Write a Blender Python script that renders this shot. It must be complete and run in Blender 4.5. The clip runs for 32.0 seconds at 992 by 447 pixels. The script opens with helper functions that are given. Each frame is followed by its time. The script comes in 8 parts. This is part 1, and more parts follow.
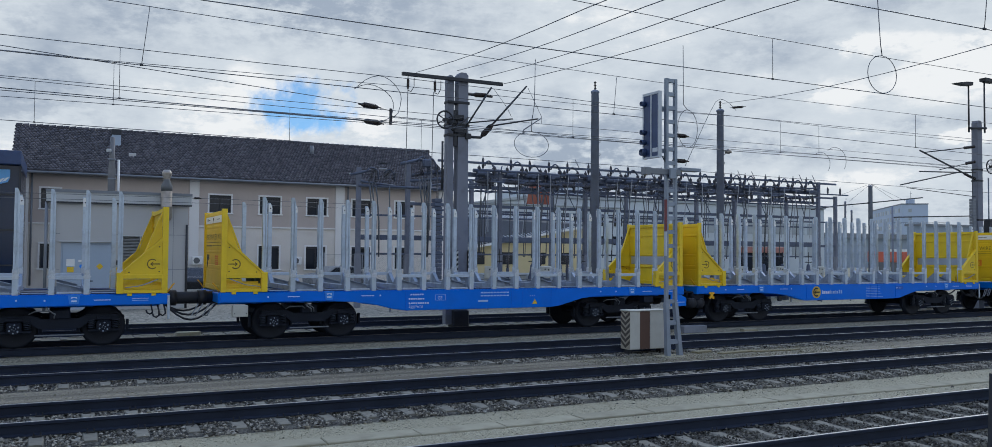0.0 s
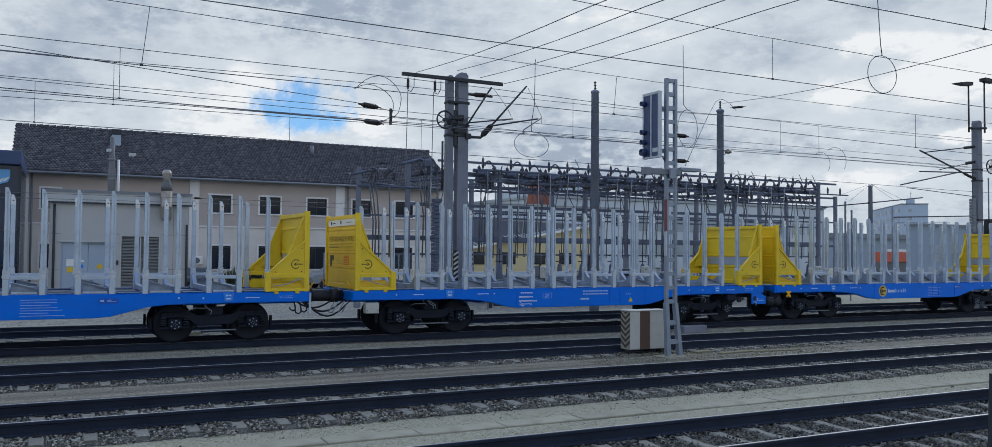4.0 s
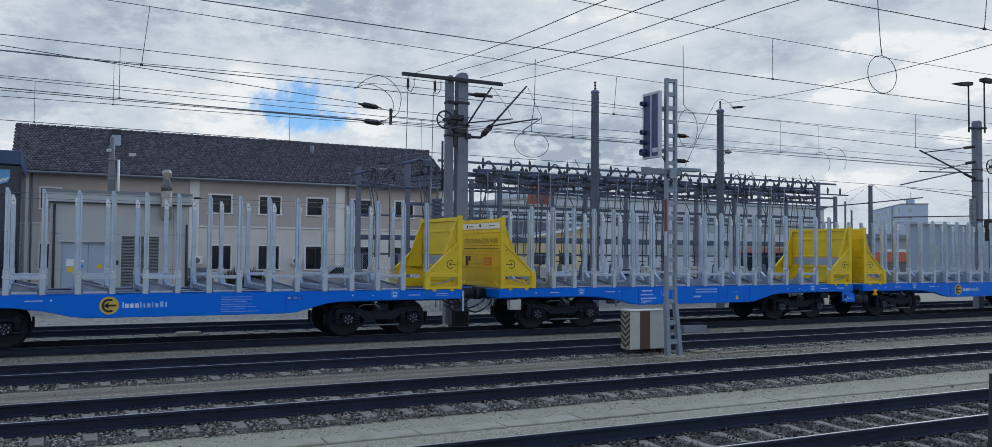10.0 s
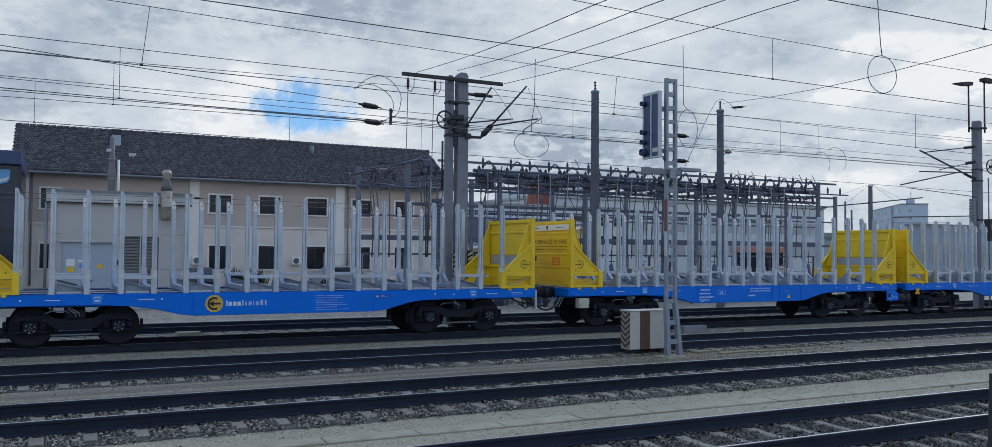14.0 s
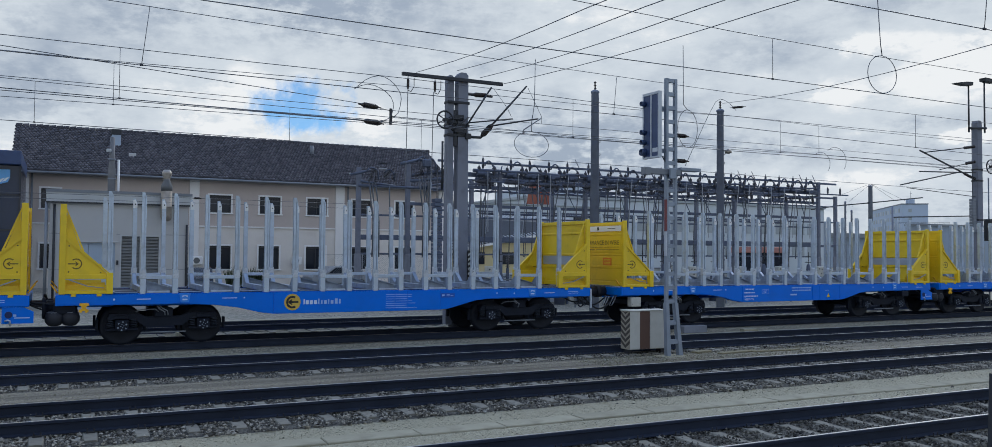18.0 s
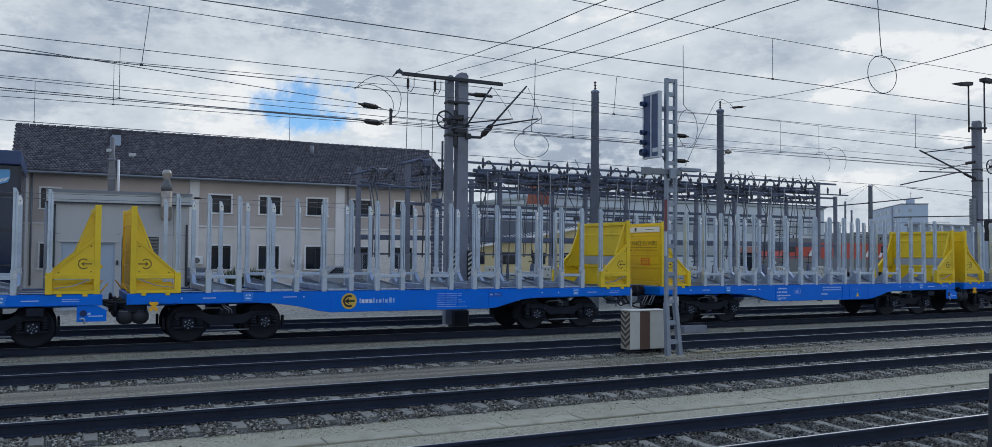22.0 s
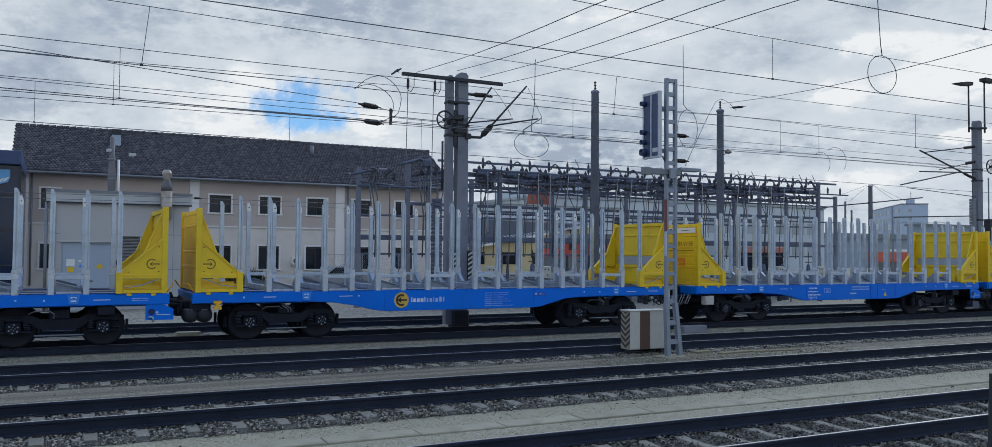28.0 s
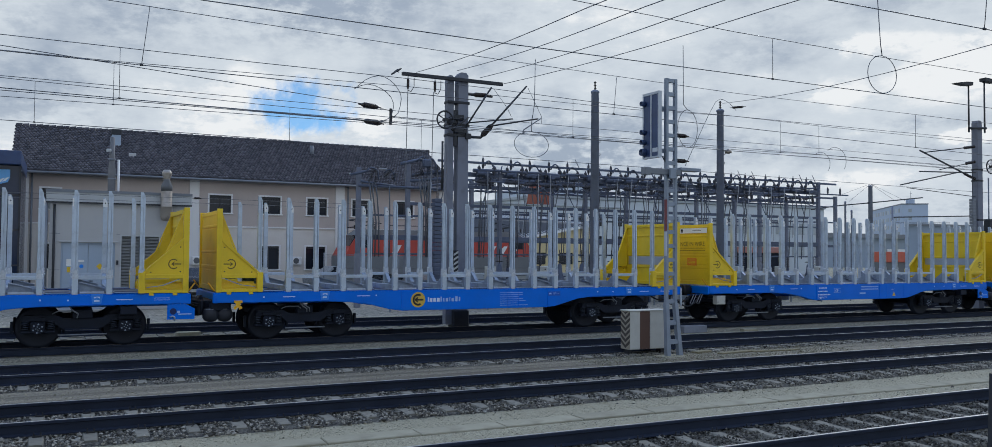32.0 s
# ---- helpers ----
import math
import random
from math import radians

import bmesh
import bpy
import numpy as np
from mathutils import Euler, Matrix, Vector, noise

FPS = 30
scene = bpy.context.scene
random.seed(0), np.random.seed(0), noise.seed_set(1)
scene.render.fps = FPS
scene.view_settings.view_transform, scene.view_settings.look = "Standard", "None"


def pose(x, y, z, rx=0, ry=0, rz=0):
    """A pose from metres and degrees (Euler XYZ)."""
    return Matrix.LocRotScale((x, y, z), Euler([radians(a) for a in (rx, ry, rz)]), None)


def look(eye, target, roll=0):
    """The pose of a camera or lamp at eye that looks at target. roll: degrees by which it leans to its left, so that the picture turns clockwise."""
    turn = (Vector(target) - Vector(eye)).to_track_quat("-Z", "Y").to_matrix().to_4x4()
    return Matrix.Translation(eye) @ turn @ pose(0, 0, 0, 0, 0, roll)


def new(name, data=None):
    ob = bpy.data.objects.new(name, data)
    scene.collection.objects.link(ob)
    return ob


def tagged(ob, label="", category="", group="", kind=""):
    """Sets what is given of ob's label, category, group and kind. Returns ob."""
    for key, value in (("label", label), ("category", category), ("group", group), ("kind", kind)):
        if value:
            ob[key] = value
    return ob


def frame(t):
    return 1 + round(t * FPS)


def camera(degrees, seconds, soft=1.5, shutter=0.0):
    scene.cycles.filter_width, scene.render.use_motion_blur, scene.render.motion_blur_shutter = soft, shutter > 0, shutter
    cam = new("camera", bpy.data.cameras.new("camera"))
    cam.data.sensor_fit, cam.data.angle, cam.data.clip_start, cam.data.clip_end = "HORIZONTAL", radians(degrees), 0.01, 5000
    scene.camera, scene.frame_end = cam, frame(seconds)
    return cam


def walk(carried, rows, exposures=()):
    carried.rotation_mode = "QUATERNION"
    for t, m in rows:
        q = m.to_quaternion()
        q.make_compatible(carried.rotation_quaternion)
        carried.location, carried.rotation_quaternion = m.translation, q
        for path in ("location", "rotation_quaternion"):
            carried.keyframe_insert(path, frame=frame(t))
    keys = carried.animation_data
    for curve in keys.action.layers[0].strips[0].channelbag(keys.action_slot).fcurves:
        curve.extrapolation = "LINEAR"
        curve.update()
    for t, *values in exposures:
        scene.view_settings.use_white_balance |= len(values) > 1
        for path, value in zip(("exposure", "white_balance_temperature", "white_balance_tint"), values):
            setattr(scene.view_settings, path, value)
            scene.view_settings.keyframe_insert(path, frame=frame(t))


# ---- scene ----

# x runs along the tracks, y away across them, z up; rail tops lie at z = 0
cam = camera(60.045, 32.0, soft=0.55)
YAW, PITCH = radians(27.067), radians(1.979)
EYE = (0.0, 0.0, 2.214)
AIM = (math.sin(YAW) * math.cos(PITCH) * 10, math.cos(YAW) * math.cos(PITCH) * 10, EYE[2] + math.sin(PITCH) * 10)
VIEW = look(EYE, AIM, 0.4546)
walk(cam, [(0, VIEW), (32, VIEW)], exposures=[(0, -0.08, 5900, 9), (32, -0.10, 5900, 9)])


def travelled(t):
    """How far the timber train has rolled at t seconds, in metres."""
    return 0.8876 * t - 0.012731 * t ** 2 - 3.09e-5 * t ** 3 + 7.2e-7 * t ** 4


# ---- world and sun ----
SUN_AZ, SUN_EL = radians(62), radians(34)   # from +y towards +x
world = bpy.data.worlds.new("overcast_sky")
scene.world = world
world.use_nodes = True
wn, wl = world.node_tree.nodes, world.node_tree.links
wn.clear()


def wmath(op, a, b=None, clamp=False):
    n = wn.new("ShaderNodeMath")
    n.operation, n.use_clamp = op, clamp
    for i, v in enumerate((a, b)):
        if v is None:
            continue
        if isinstance(v, (int, float)):
            n.inputs[i].default_value = v
        else:
            wl.new(v, n.inputs[i])
    return n.outputs[0]


def wmix(fac, a, b):
    n = wn.new("ShaderNodeMix")
    n.data_type = "RGBA"
    for i, v in ((0, fac), (6, a), (7, b)):
        if isinstance(v, (int, float, tuple)):
            n.inputs[i].default_value = v if not isinstance(v, tuple) else (*v, 1)
        else:
            wl.new(v, n.inputs[i])
    return n.outputs[2]


def wramp(fac, *stops):
    n = wn.new("ShaderNodeMapRange")
    n.interpolation_type = "SMOOTHSTEP"
    wl.new(fac, n.inputs[0])
    n.inputs[1].default_value, n.inputs[2].default_value = stops
    return n.outputs[0]


coord = wn.new("ShaderNodeTexCoord").outputs["Generated"]
sep = wn.new("ShaderNodeSeparateXYZ")
wl.new(coord, sep.inputs[0])
dx, dy, dz = sep.outputs
lift = wmath("ADD", wmath("MAXIMUM", dz, 0.0), 0.16)
flat = wn.new("ShaderNodeCombineXYZ")       # the cloud layer, seen from below
wl.new(wmath("DIVIDE", dx, lift), flat.inputs[0])
wl.new(wmath("DIVIDE", dy, lift), flat.inputs[1])


def wnoise(vec, scale, detail, rough=0.55, offset=0.0):
    n = wn.new("ShaderNodeTexNoise")
    m = wn.new("ShaderNodeMapping")
    m.inputs["Location"].default_value = (offset, offset * 0.7, 0)
    wl.new(vec, m.inputs[0])
    wl.new(m.outputs[0], n.inputs["Vector"])
    n.inputs["Scale"].default_value, n.inputs["Detail"].default_value, n.inputs["Roughness"].default_value = scale, detail, rough
    return n.outputs[0]


sky = wn.new("ShaderNodeTexSky")
sky.sky_type, sky.sun_disc = "NISHITA", False
sky.sun_elevation, sky.sun_rotation = SUN_EL, SUN_AZ
sky.altitude, sky.dust_density, sky.ozone_density = 2500, 0.1, 3.0
az = wmath("ARCTAN2", dx, dy)
el = wmath("ARCSINE", dz)
sheet = wn.new("ShaderNodeCombineXYZ")       # cloud banks, drawn out along the horizon
wl.new(wmath("MULTIPLY", az, 1.0), sheet.inputs[0])
wl.new(wmath("MULTIPLY", el, 2.0), sheet.inputs[1])


def blob(a, e, sa, se):
    """A soft patch of sky round azimuth a and height e, in degrees."""
    p = wmath("POWER", wmath("ABSOLUTE", wmath("DIVIDE", wmath("SUBTRACT", az, radians(a)), radians(sa))), 2.0)
    q = wmath("POWER", wmath("ABSOLUTE", wmath("DIVIDE", wmath("SUBTRACT", el, radians(e)), radians(se))), 2.0)
    return wmath("EXPONENT", wmath("MULTIPLY", wmath("ADD", p, q), -1.0))


big = wnoise(flat.outputs[0], 0.85, 7, 0.55, 3.1)
bank = wnoise(sheet.outputs[0], 4.2, 9, 0.58, 6.4)
fine = wnoise(sheet.outputs[0], 15.0, 9, 0.62, 1.3)
puff = wnoise(coord, 16.0, 8, 0.62, 4.0)
wisp = wnoise(sheet.outputs[0], 34.0, 10, 0.68, 9.7)
body_mix = wmath("ADD", wmath("ADD", wmath("MULTIPLY", big, 0.26), wmath("MULTIPLY", bank, 0.45)), wmath("MULTIPLY", wmath("ADD", wmath("MULTIPLY", fine, 0.84), wmath("MULTIPLY", wisp, 0.16)), 0.34))
# broad lights and darks of this afternoon's cloud
billow = wmath("ADD", wmath("MULTIPLY", wramp(wmath("ADD", wmath("MULTIPLY", wnoise(sheet.outputs[0], 11.0, 9, 0.6, 5.2), 0.5), wmath("MULTIPLY", wnoise(sheet.outputs[0], 42.0, 8, 0.62, 8.1), 0.5)), 0.40, 0.585), 1.5), 0.25)   # ragged edges
tone = wmath("ADD", wmath("MULTIPLY", wmath("SUBTRACT", body_mix, 0.5), 3.3), 0.535)
for a_, e_, sa_, se_, k_ in ((3.6, 14.2, 7, 3.2, -0.16), (-2.5, 13.8, 2.6, 1.6, 0.38), (8, 9.2, 7, 3.0, 0.22), (15, 15.8, 6, 2.6, -0.30), (6, 18, 13, 4.0, -0.12), (19.7, 7.7, 4, 1.6, 0.16), (-1, 8.6, 6, 2.4, -0.30), (23.5, 12.0, 5, 2.0, -0.12),
                             (30.5, 16.0, 8, 2.6, -0.12), (36, 13.6, 5, 1.4, 0.16), (42.5, 13.0, 5, 1.5, -0.17), (50.0, 12.8, 2.4, 0.75, 0.46), (48.8, 10.0, 2.0, 0.7, 0.42), (56.3, 11.2, 2.8, 1.5, 0.62), (44.8, 11.5, 1.5, 0.45, 0.28), (56.2, 7.0, 1.4, 0.5, 0.35), (47.5, 11.8, 2.6, 0.8, -0.06), (46, 17, 7, 2.4, -0.06), (53, 15.3, 7, 1.7, -0.10),
                             (53.8, 7.9, 2.6, 0.6, -0.30), (55.5, 7.1, 1.7, 0.5, 0.60), (47, 6.9, 5, 1.0, -0.30), (50.7, 4.7, 5, 0.6, 0.28), (32, 6.4, 8, 2.6, -0.50), (38, 9.0, 6, 1.6, -0.10), (55, 2.8, 12, 1.3, -0.22)):
    tone = wmath("ADD", tone, wmath("MULTIPLY", wmath("MULTIPLY", blob(a_, e_, sa_, se_), billow), k_))
tone = wmath("MULTIPLY", tone, 1.0, True)
shade = wmix(wramp(tone, 0.0, 0.75), (0.44, 0.49, 0.555), (0.795, 0.815, 0.81))
cloud = wmix(wramp(tone, 0.68, 1.0), shade, (1.06, 1.02, 0.95))
# the one rift through which blue sky shows
rift_dir = Vector((0.2323, 0.9583, 0.1664))
off = wn.new("ShaderNodeVectorMath")
off.operation = "SUBTRACT"
wl.new(coord, off.inputs[0])
off.inputs[1].default_value = rift_dir
osep = wn.new("ShaderNodeSeparateXYZ")
wl.new(off.outputs[0], osep.inputs[0])
ex = wmath("DIVIDE", wmath("SUBTRACT", osep.outputs[0], 0.018), 0.061)
ez = wmath("DIVIDE", wmath("ADD", osep.outputs[2], 0.004), 0.032)
dist = wmath("ADD", wmath("POWER", wmath("ABSOLUTE", ex), 2.0), wmath("POWER", wmath("ABSOLUTE", ez), 2.0))
front = wmath("GREATER_THAN", dy, 0.0)
ragged = wmath("ADD", wmath("MULTIPLY", wmath("SUBTRACT", wnoise(coord, 21.0, 9, 0.60, 2.2), 0.5), 3.6), wmath("MULTIPLY", wmath("SUBTRACT", puff, 0.5), 2.4))
rift = wramp(wmath("ADD", dist, ragged), 1.3, 0.3)
rift = wmath("MULTIPLY", wmath("MULTIPLY", rift, front), 0.86)
bg_cloud = wn.new("ShaderNodeBackground")
# thinner cloud overhead lets more blue through
high = wmix(wramp(dz, 0.30, 0.85), cloud, (0.50, 0.66, 1.0))
wl.new(high, bg_cloud.inputs[0])
bg_cloud.inputs[1].default_value = 0.91
bg_sky = wn.new("ShaderNodeBackground")
tint = wn.new("ShaderNodeMix")           # the haze and lens deepen the blue of the rift
tint.data_type, tint.blend_type = "RGBA", "MULTIPLY"
tint.inputs[0].default_value = 1.0
wl.new(sky.outputs[0], tint.inputs[6])
tint.inputs[7].default_value = (0.50, 0.74, 0.80, 1)
wl.new(tint.outputs[2], bg_sky.inputs[0])
bg_sky.inputs[1].default_value = 0.15
wmixs = wn.new("ShaderNodeMixShader")
wl.new(rift, wmixs.inputs[0])
wl.new(bg_cloud.outputs[0], wmixs.inputs[1])
wl.new(bg_sky.outputs[0], wmixs.inputs[2])
wout = wn.new("ShaderNodeOutputWorld")
wl.new(wmixs.outputs[0], wout.inputs[0])

sun = new("sun", bpy.data.lights.new("sun", "SUN"))
sun.data.energy, sun.data.angle, sun.data.color = 0.75, radians(14), (1.0, 0.96, 0.9)
sun.matrix_world = look((math.sin(SUN_AZ) * 60, math.cos(SUN_AZ) * 60, 60 * math.tan(SUN_EL)), (0, 0, 0))


# ---- materials ----
def mat(name, base, rough=0.6, metal=0.0, var=0.18, scale=1.5, fine=30.0, bump=0.15, depth=0.01, spec=0.5, dirt=None, dirt_amount=0.35):
    """A surface with broad and fine variation, an optional dirt tone and fine relief."""
    m = bpy.data.materials.new(name)
    m.use_nodes = True
    n, l = m.node_tree.nodes, m.node_tree.links
    p = n["Principled BSDF"]
    tc = n.new("ShaderNodeTexCoord")
    info = n.new("ShaderNodeObjectInfo")
    a, b = n.new("ShaderNodeTexNoise"), n.new("ShaderNodeTexNoise")
    for t, s, d in ((a, scale, 6), (b, fine, 4)):
        l.new(tc.outputs["Object"], t.inputs["Vector"])
        t.inputs["Scale"].default_value, t.inputs["Detail"].default_value = s, d
    add = n.new("ShaderNodeMath")
    add.operation = "MULTIPLY_ADD"
    add.inputs[1].default_value = 0.4
    l.new(b.outputs[0], add.inputs[0])
    l.new(a.outputs[0], add.inputs[2])
    per = n.new("ShaderNodeMath")
    per.operation = "MULTIPLY_ADD"
    per.inputs[1].default_value = 0.25
    l.new(info.outputs["Random"], per.inputs[0])
    l.new(add.outputs[0], per.inputs[2])
    rng = n.new("ShaderNodeMapRange")
    rng.inputs[1].default_value, rng.inputs[2].default_value = 0.4, 1.3
    l.new(per.outputs[0], rng.inputs[0])
    mix = n.new("ShaderNodeMix")
    mix.data_type = "RGBA"
    l.new(rng.outputs[0], mix.inputs[0])
    mix.inputs[6].default_value = (*[c * (1 - var) for c in base], 1)
    mix.inputs[7].default_value = (*[min(1, c * (1 + var)) for c in base], 1)
    out = mix.outputs[2]
    if dirt:
        e = n.new("ShaderNodeTexNoise")
        l.new(tc.outputs["Object"], e.inputs["Vector"])
        e.inputs["Scale"].default_value, e.inputs["Detail"].default_value = scale * 2.3, 9
        r2 = n.new("ShaderNodeMapRange")
        r2.inputs[1].default_value, r2.inputs[2].default_value, r2.inputs[4].default_value = 0.5, 0.72, dirt_amount
        l.new(e.outputs[0], r2.inputs[0])
        m2 = n.new("ShaderNodeMix")
        m2.data_type = "RGBA"
        l.new(r2.outputs[0], m2.inputs[0])
        l.new(out, m2.inputs[6])
        m2.inputs[7].default_value = (*dirt, 1)
        out = m2.outputs[2]
    l.new(out, p.inputs["Base Color"])
    p.inputs["Metallic"].default_value = metal
    p.inputs["Specular IOR Level"].default_value = spec
    rr = n.new("ShaderNodeMapRange")
    rr.inputs[3].default_value, rr.inputs[4].default_value = max(0.02, rough - 0.12), min(1, rough + 0.12)
    l.new(b.outputs[0], rr.inputs[0])
    l.new(rr.outputs[0], p.inputs["Roughness"])
    if bump:
        bp = n.new("ShaderNodeBump")
        bp.inputs["Strength"].default_value, bp.inputs["Distance"].default_value = bump, depth
        l.new(b.outputs[0], bp.inputs["Height"])
        l.new(bp.outputs[0], p.inputs["Normal"])
    return m


def gravel_mat(name, dark, light, cell, soil, soil_amount, bump=0.6, drawn=(1, 1, 1)):
    """Loose stones: a cell pattern with one tone a stone, and earth between them in broad patches."""
    m = bpy.data.materials.new(name)
    m.use_nodes = True
    n, l = m.node_tree.nodes, m.node_tree.links
    p = n["Principled BSDF"]
    tc = n.new("ShaderNodeTexCoord")
    v = n.new("ShaderNodeTexVoronoi")
    v.inputs["Scale"].default_value = cell
    l.new(tc.outputs["Object"], v.inputs["Vector"])
    a = n.new("ShaderNodeTexNoise")
    a.inputs["Scale"].default_value, a.inputs["Detail"].default_value = 0.55, 8
    mp = n.new("ShaderNodeMapping")      # patches drawn out along the tracks
    mp.inputs["Scale"].default_value = drawn
    l.new(tc.outputs["Object"], mp.inputs[0])
    l.new(mp.outputs[0], a.inputs["Vector"])
    s = n.new("ShaderNodeSeparateColor")
    l.new(v.outputs["Color"], s.inputs[0])
    mix = n.new("ShaderNodeMix")
    mix.data_type = "RGBA"
    l.new(s.outputs[0], mix.inputs[0])
    mix.inputs[6].default_value, mix.inputs[7].default_value = (*dark, 1), (*light, 1)
    r = n.new("ShaderNodeMapRange")
    r.inputs[1].default_value, r.inputs[2].default_value, r.inputs[4].default_value = 0.35, 0.7, soil_amount
    l.new(a.outputs[0], r.inputs[0])
    m2 = n.new("ShaderNodeMix")
    m2.data_type = "RGBA"
    l.new(r.outputs[0], m2.inputs[0])
    l.new(mix.outputs[2], m2.inputs[6])
    m2.inputs[7].default_value = (*soil, 1)
    l.new(m2.outputs[2], p.inputs["Base Color"])
    p.inputs["Roughness"].default_value = 0.9
    bp = n.new("ShaderNodeBump")
    bp.inputs["Strength"].default_value, bp.inputs["Distance"].default_value = bump, 0.02
    inv = n.new("ShaderNodeMath")
    inv.operation = "SUBTRACT"
    inv.inputs[0].default_value = 1.0
    l.new(v.outputs["Distance"], inv.inputs[1])
    l.new(inv.outputs[0], bp.inputs["Height"])
    l.new(bp.outputs[0], p.inputs["Normal"])
    return m


def stone_mat(name, dark, light):
    """Separate stones, one tone an island, most of them dark."""
    m = bpy.data.materials.new(name)
    m.use_nodes = True
    n, l = m.node_tree.nodes, m.node_tree.links
    p = n["Principled BSDF"]
    g = n.new("ShaderNodeNewGeometry")
    mix = n.new("ShaderNodeMix")
    mix.data_type = "RGBA"
    few = n.new("ShaderNodeMath")
    few.operation = "POWER"
    few.inputs[1].default_value = 1.45
    l.new(g.outputs["Random Per Island"], few.inputs[0])
    l.new(few.outputs[0], mix.inputs[0])
    mix.inputs[6].default_value, mix.inputs[7].default_value = (*dark, 1), (*light, 1)
    l.new(mix.outputs[2], p.inputs["Base Color"])
    p.inputs["Roughness"].default_value = 0.92
    return m


def glass_mat(name, base, rough=0.06, coat=0.6):
    m = mat(name, base, rough, 0.0, 0.2, 0.6, 8, 0.0)
    m.node_tree.nodes["Principled BSDF"].inputs["Coat Weight"].default_value = coat
    return m


M_GROUND = gravel_mat("fine_gravel", (0.165, 0.154, 0.111), (0.475, 0.447, 0.321), 62, (0.30, 0.282, 0.20), 0.6, 0.42, (0.3, 1.6, 1))
M_DIRT = gravel_mat("dark_cinder_dirt", (0.13, 0.117, 0.087), (0.37, 0.335, 0.25), 44, (0.062, 0.055, 0.042), 0.85, 0.5, (0.16, 5.0, 1))
# bed kept near black to paint in the shade between the stones
M_BALLAST = gravel_mat("ballast_bed", (0.012, 0.012, 0.012), (0.17, 0.163, 0.138), 34, (0.030, 0.029, 0.026), 0.4, 1.0)
M_FINESTONE = stone_mat("fine_gravel_stone", (0.12, 0.112, 0.078), (0.38, 0.357, 0.25))
M_FARBED = gravel_mat("silted_ballast", (0.075, 0.07, 0.055), (0.40, 0.375, 0.29), 40, (0.225, 0.21, 0.158), 0.5, 0.7)
# wide, mostly dark tones also imitate the shading of the stones
M_STONE = stone_mat("ballast_stone", (0.036, 0.035, 0.033), (0.42, 0.40, 0.345))
# darker copy of M_STONE for the nearest track, its shade put into the colour
M_STONEDARK = stone_mat("dusty_ballast_stone", (0.020, 0.0198, 0.019), (0.25, 0.24, 0.208))
# rusty side faces, with the bluish dark of their shade in the colour
M_RAIL = mat("rusty_rail_side", (0.021, 0.028, 0.047), 0.8, 0.0, 0.4, 2.0, 60, 0.2, 0.004, spec=0.2)
M_RAILTOP = mat("polished_rail_top", (0.55, 0.55, 0.565), 0.32, 1.0, 0.12, 1.2, 40, 0.02)
M_RAILDULL = mat("dull_rail_top", (0.16, 0.145, 0.135), 0.55, 0.7, 0.25, 1.2, 40, 0.05)
M_SLEEPER = mat("concrete_sleeper", (0.215, 0.206, 0.172), 0.9, 0, 0.34, 3, 55, 0.5, 0.006, dirt=(0.095, 0.088, 0.072), dirt_amount=0.6)
M_DUCT = mat("concrete_slab", (0.325, 0.306, 0.224), 0.92, 0, 0.30, 1.2, 90, 0.5, 0.006, dirt=(0.235, 0.22, 0.16), dirt_amount=0.85)
M_CLIP = mat("rail_fastening_steel", (0.034, 0.035, 0.038), 0.6, 0.3, 0.4, 8, 60, 0.1)
M_BLUE = mat("blue_wagon_paint", (0.002, 0.158, 0.76), 0.38, 0, 0.10, 1.0, 26, 0.03, 0.002, spec=0.3, dirt=(0.010, 0.12, 0.52), dirt_amount=0.3)
M_BLUEPALE = mat("pale_blue_plate", (0.035, 0.25, 0.82), 0.35, 0, 0.08, 2, 30, 0.02)
M_YELLOW = mat("yellow_wagon_paint", (0.80, 0.567, 0.013), 0.42, 0, 0.10, 1.2, 24, 0.03, 0.002, dirt=(0.48, 0.35, 0.03), dirt_amount=0.35)
M_GALVDULL = mat("dull_galvanised_frame", (0.30, 0.36, 0.455), 0.5, 0.45, 0.26, 3.0, 45, 0.08, 0.002, dirt=(0.15, 0.17, 0.21), dirt_amount=0.5)
M_GALV = mat("galvanised_steel", (0.485, 0.565, 0.675), 0.36, 0.6, 0.22, 3.0, 45, 0.06, 0.002, dirt=(0.30, 0.335, 0.39), dirt_amount=0.45)
M_SOCKET = mat("bright_cast_socket", (0.58, 0.63, 0.70), 0.32, 0.55, 0.16, 5.0, 50, 0.06, 0.002, dirt=(0.26, 0.28, 0.32), dirt_amount=0.5)
M_POCKET = mat("dark_blue_deck_pocket", (0.004, 0.018, 0.10), 0.6, 0, 0.2, 2, 30, 0.03)
M_DECK = mat("grey_wagon_deck", (0.17, 0.18, 0.205), 0.65, 0.2, 0.3, 1.6, 30, 0.1, 0.003, dirt=(0.08, 0.075, 0.07), dirt_amount=0.6)
# these four blacks carry the blue tint of shadow in their base colour
M_BLACK = mat("black_running_gear", (0.0105, 0.0152, 0.028), 0.65, 0.1, 0.45, 2.5, 40, 0.15, 0.004, spec=0.25)
M_RUBBER = mat("black_rubber", (0.011, 0.014, 0.024), 0.6, 0, 0.3, 4, 40, 0.05)
M_SPRING = mat("greasy_spring_steel", (0.022, 0.030, 0.046), 0.35, 0.4, 0.3, 6, 40, 0.05)
M_WHEEL = mat("wheel_steel", (0.011, 0.0155, 0.028), 0.6, 0.2, 0.35, 4, 40, 0.1, spec=0.35)
M_WHITE = mat("white_paint", (0.78, 0.79, 0.78), 0.5, 0, 0.06, 2, 30, 0.02)
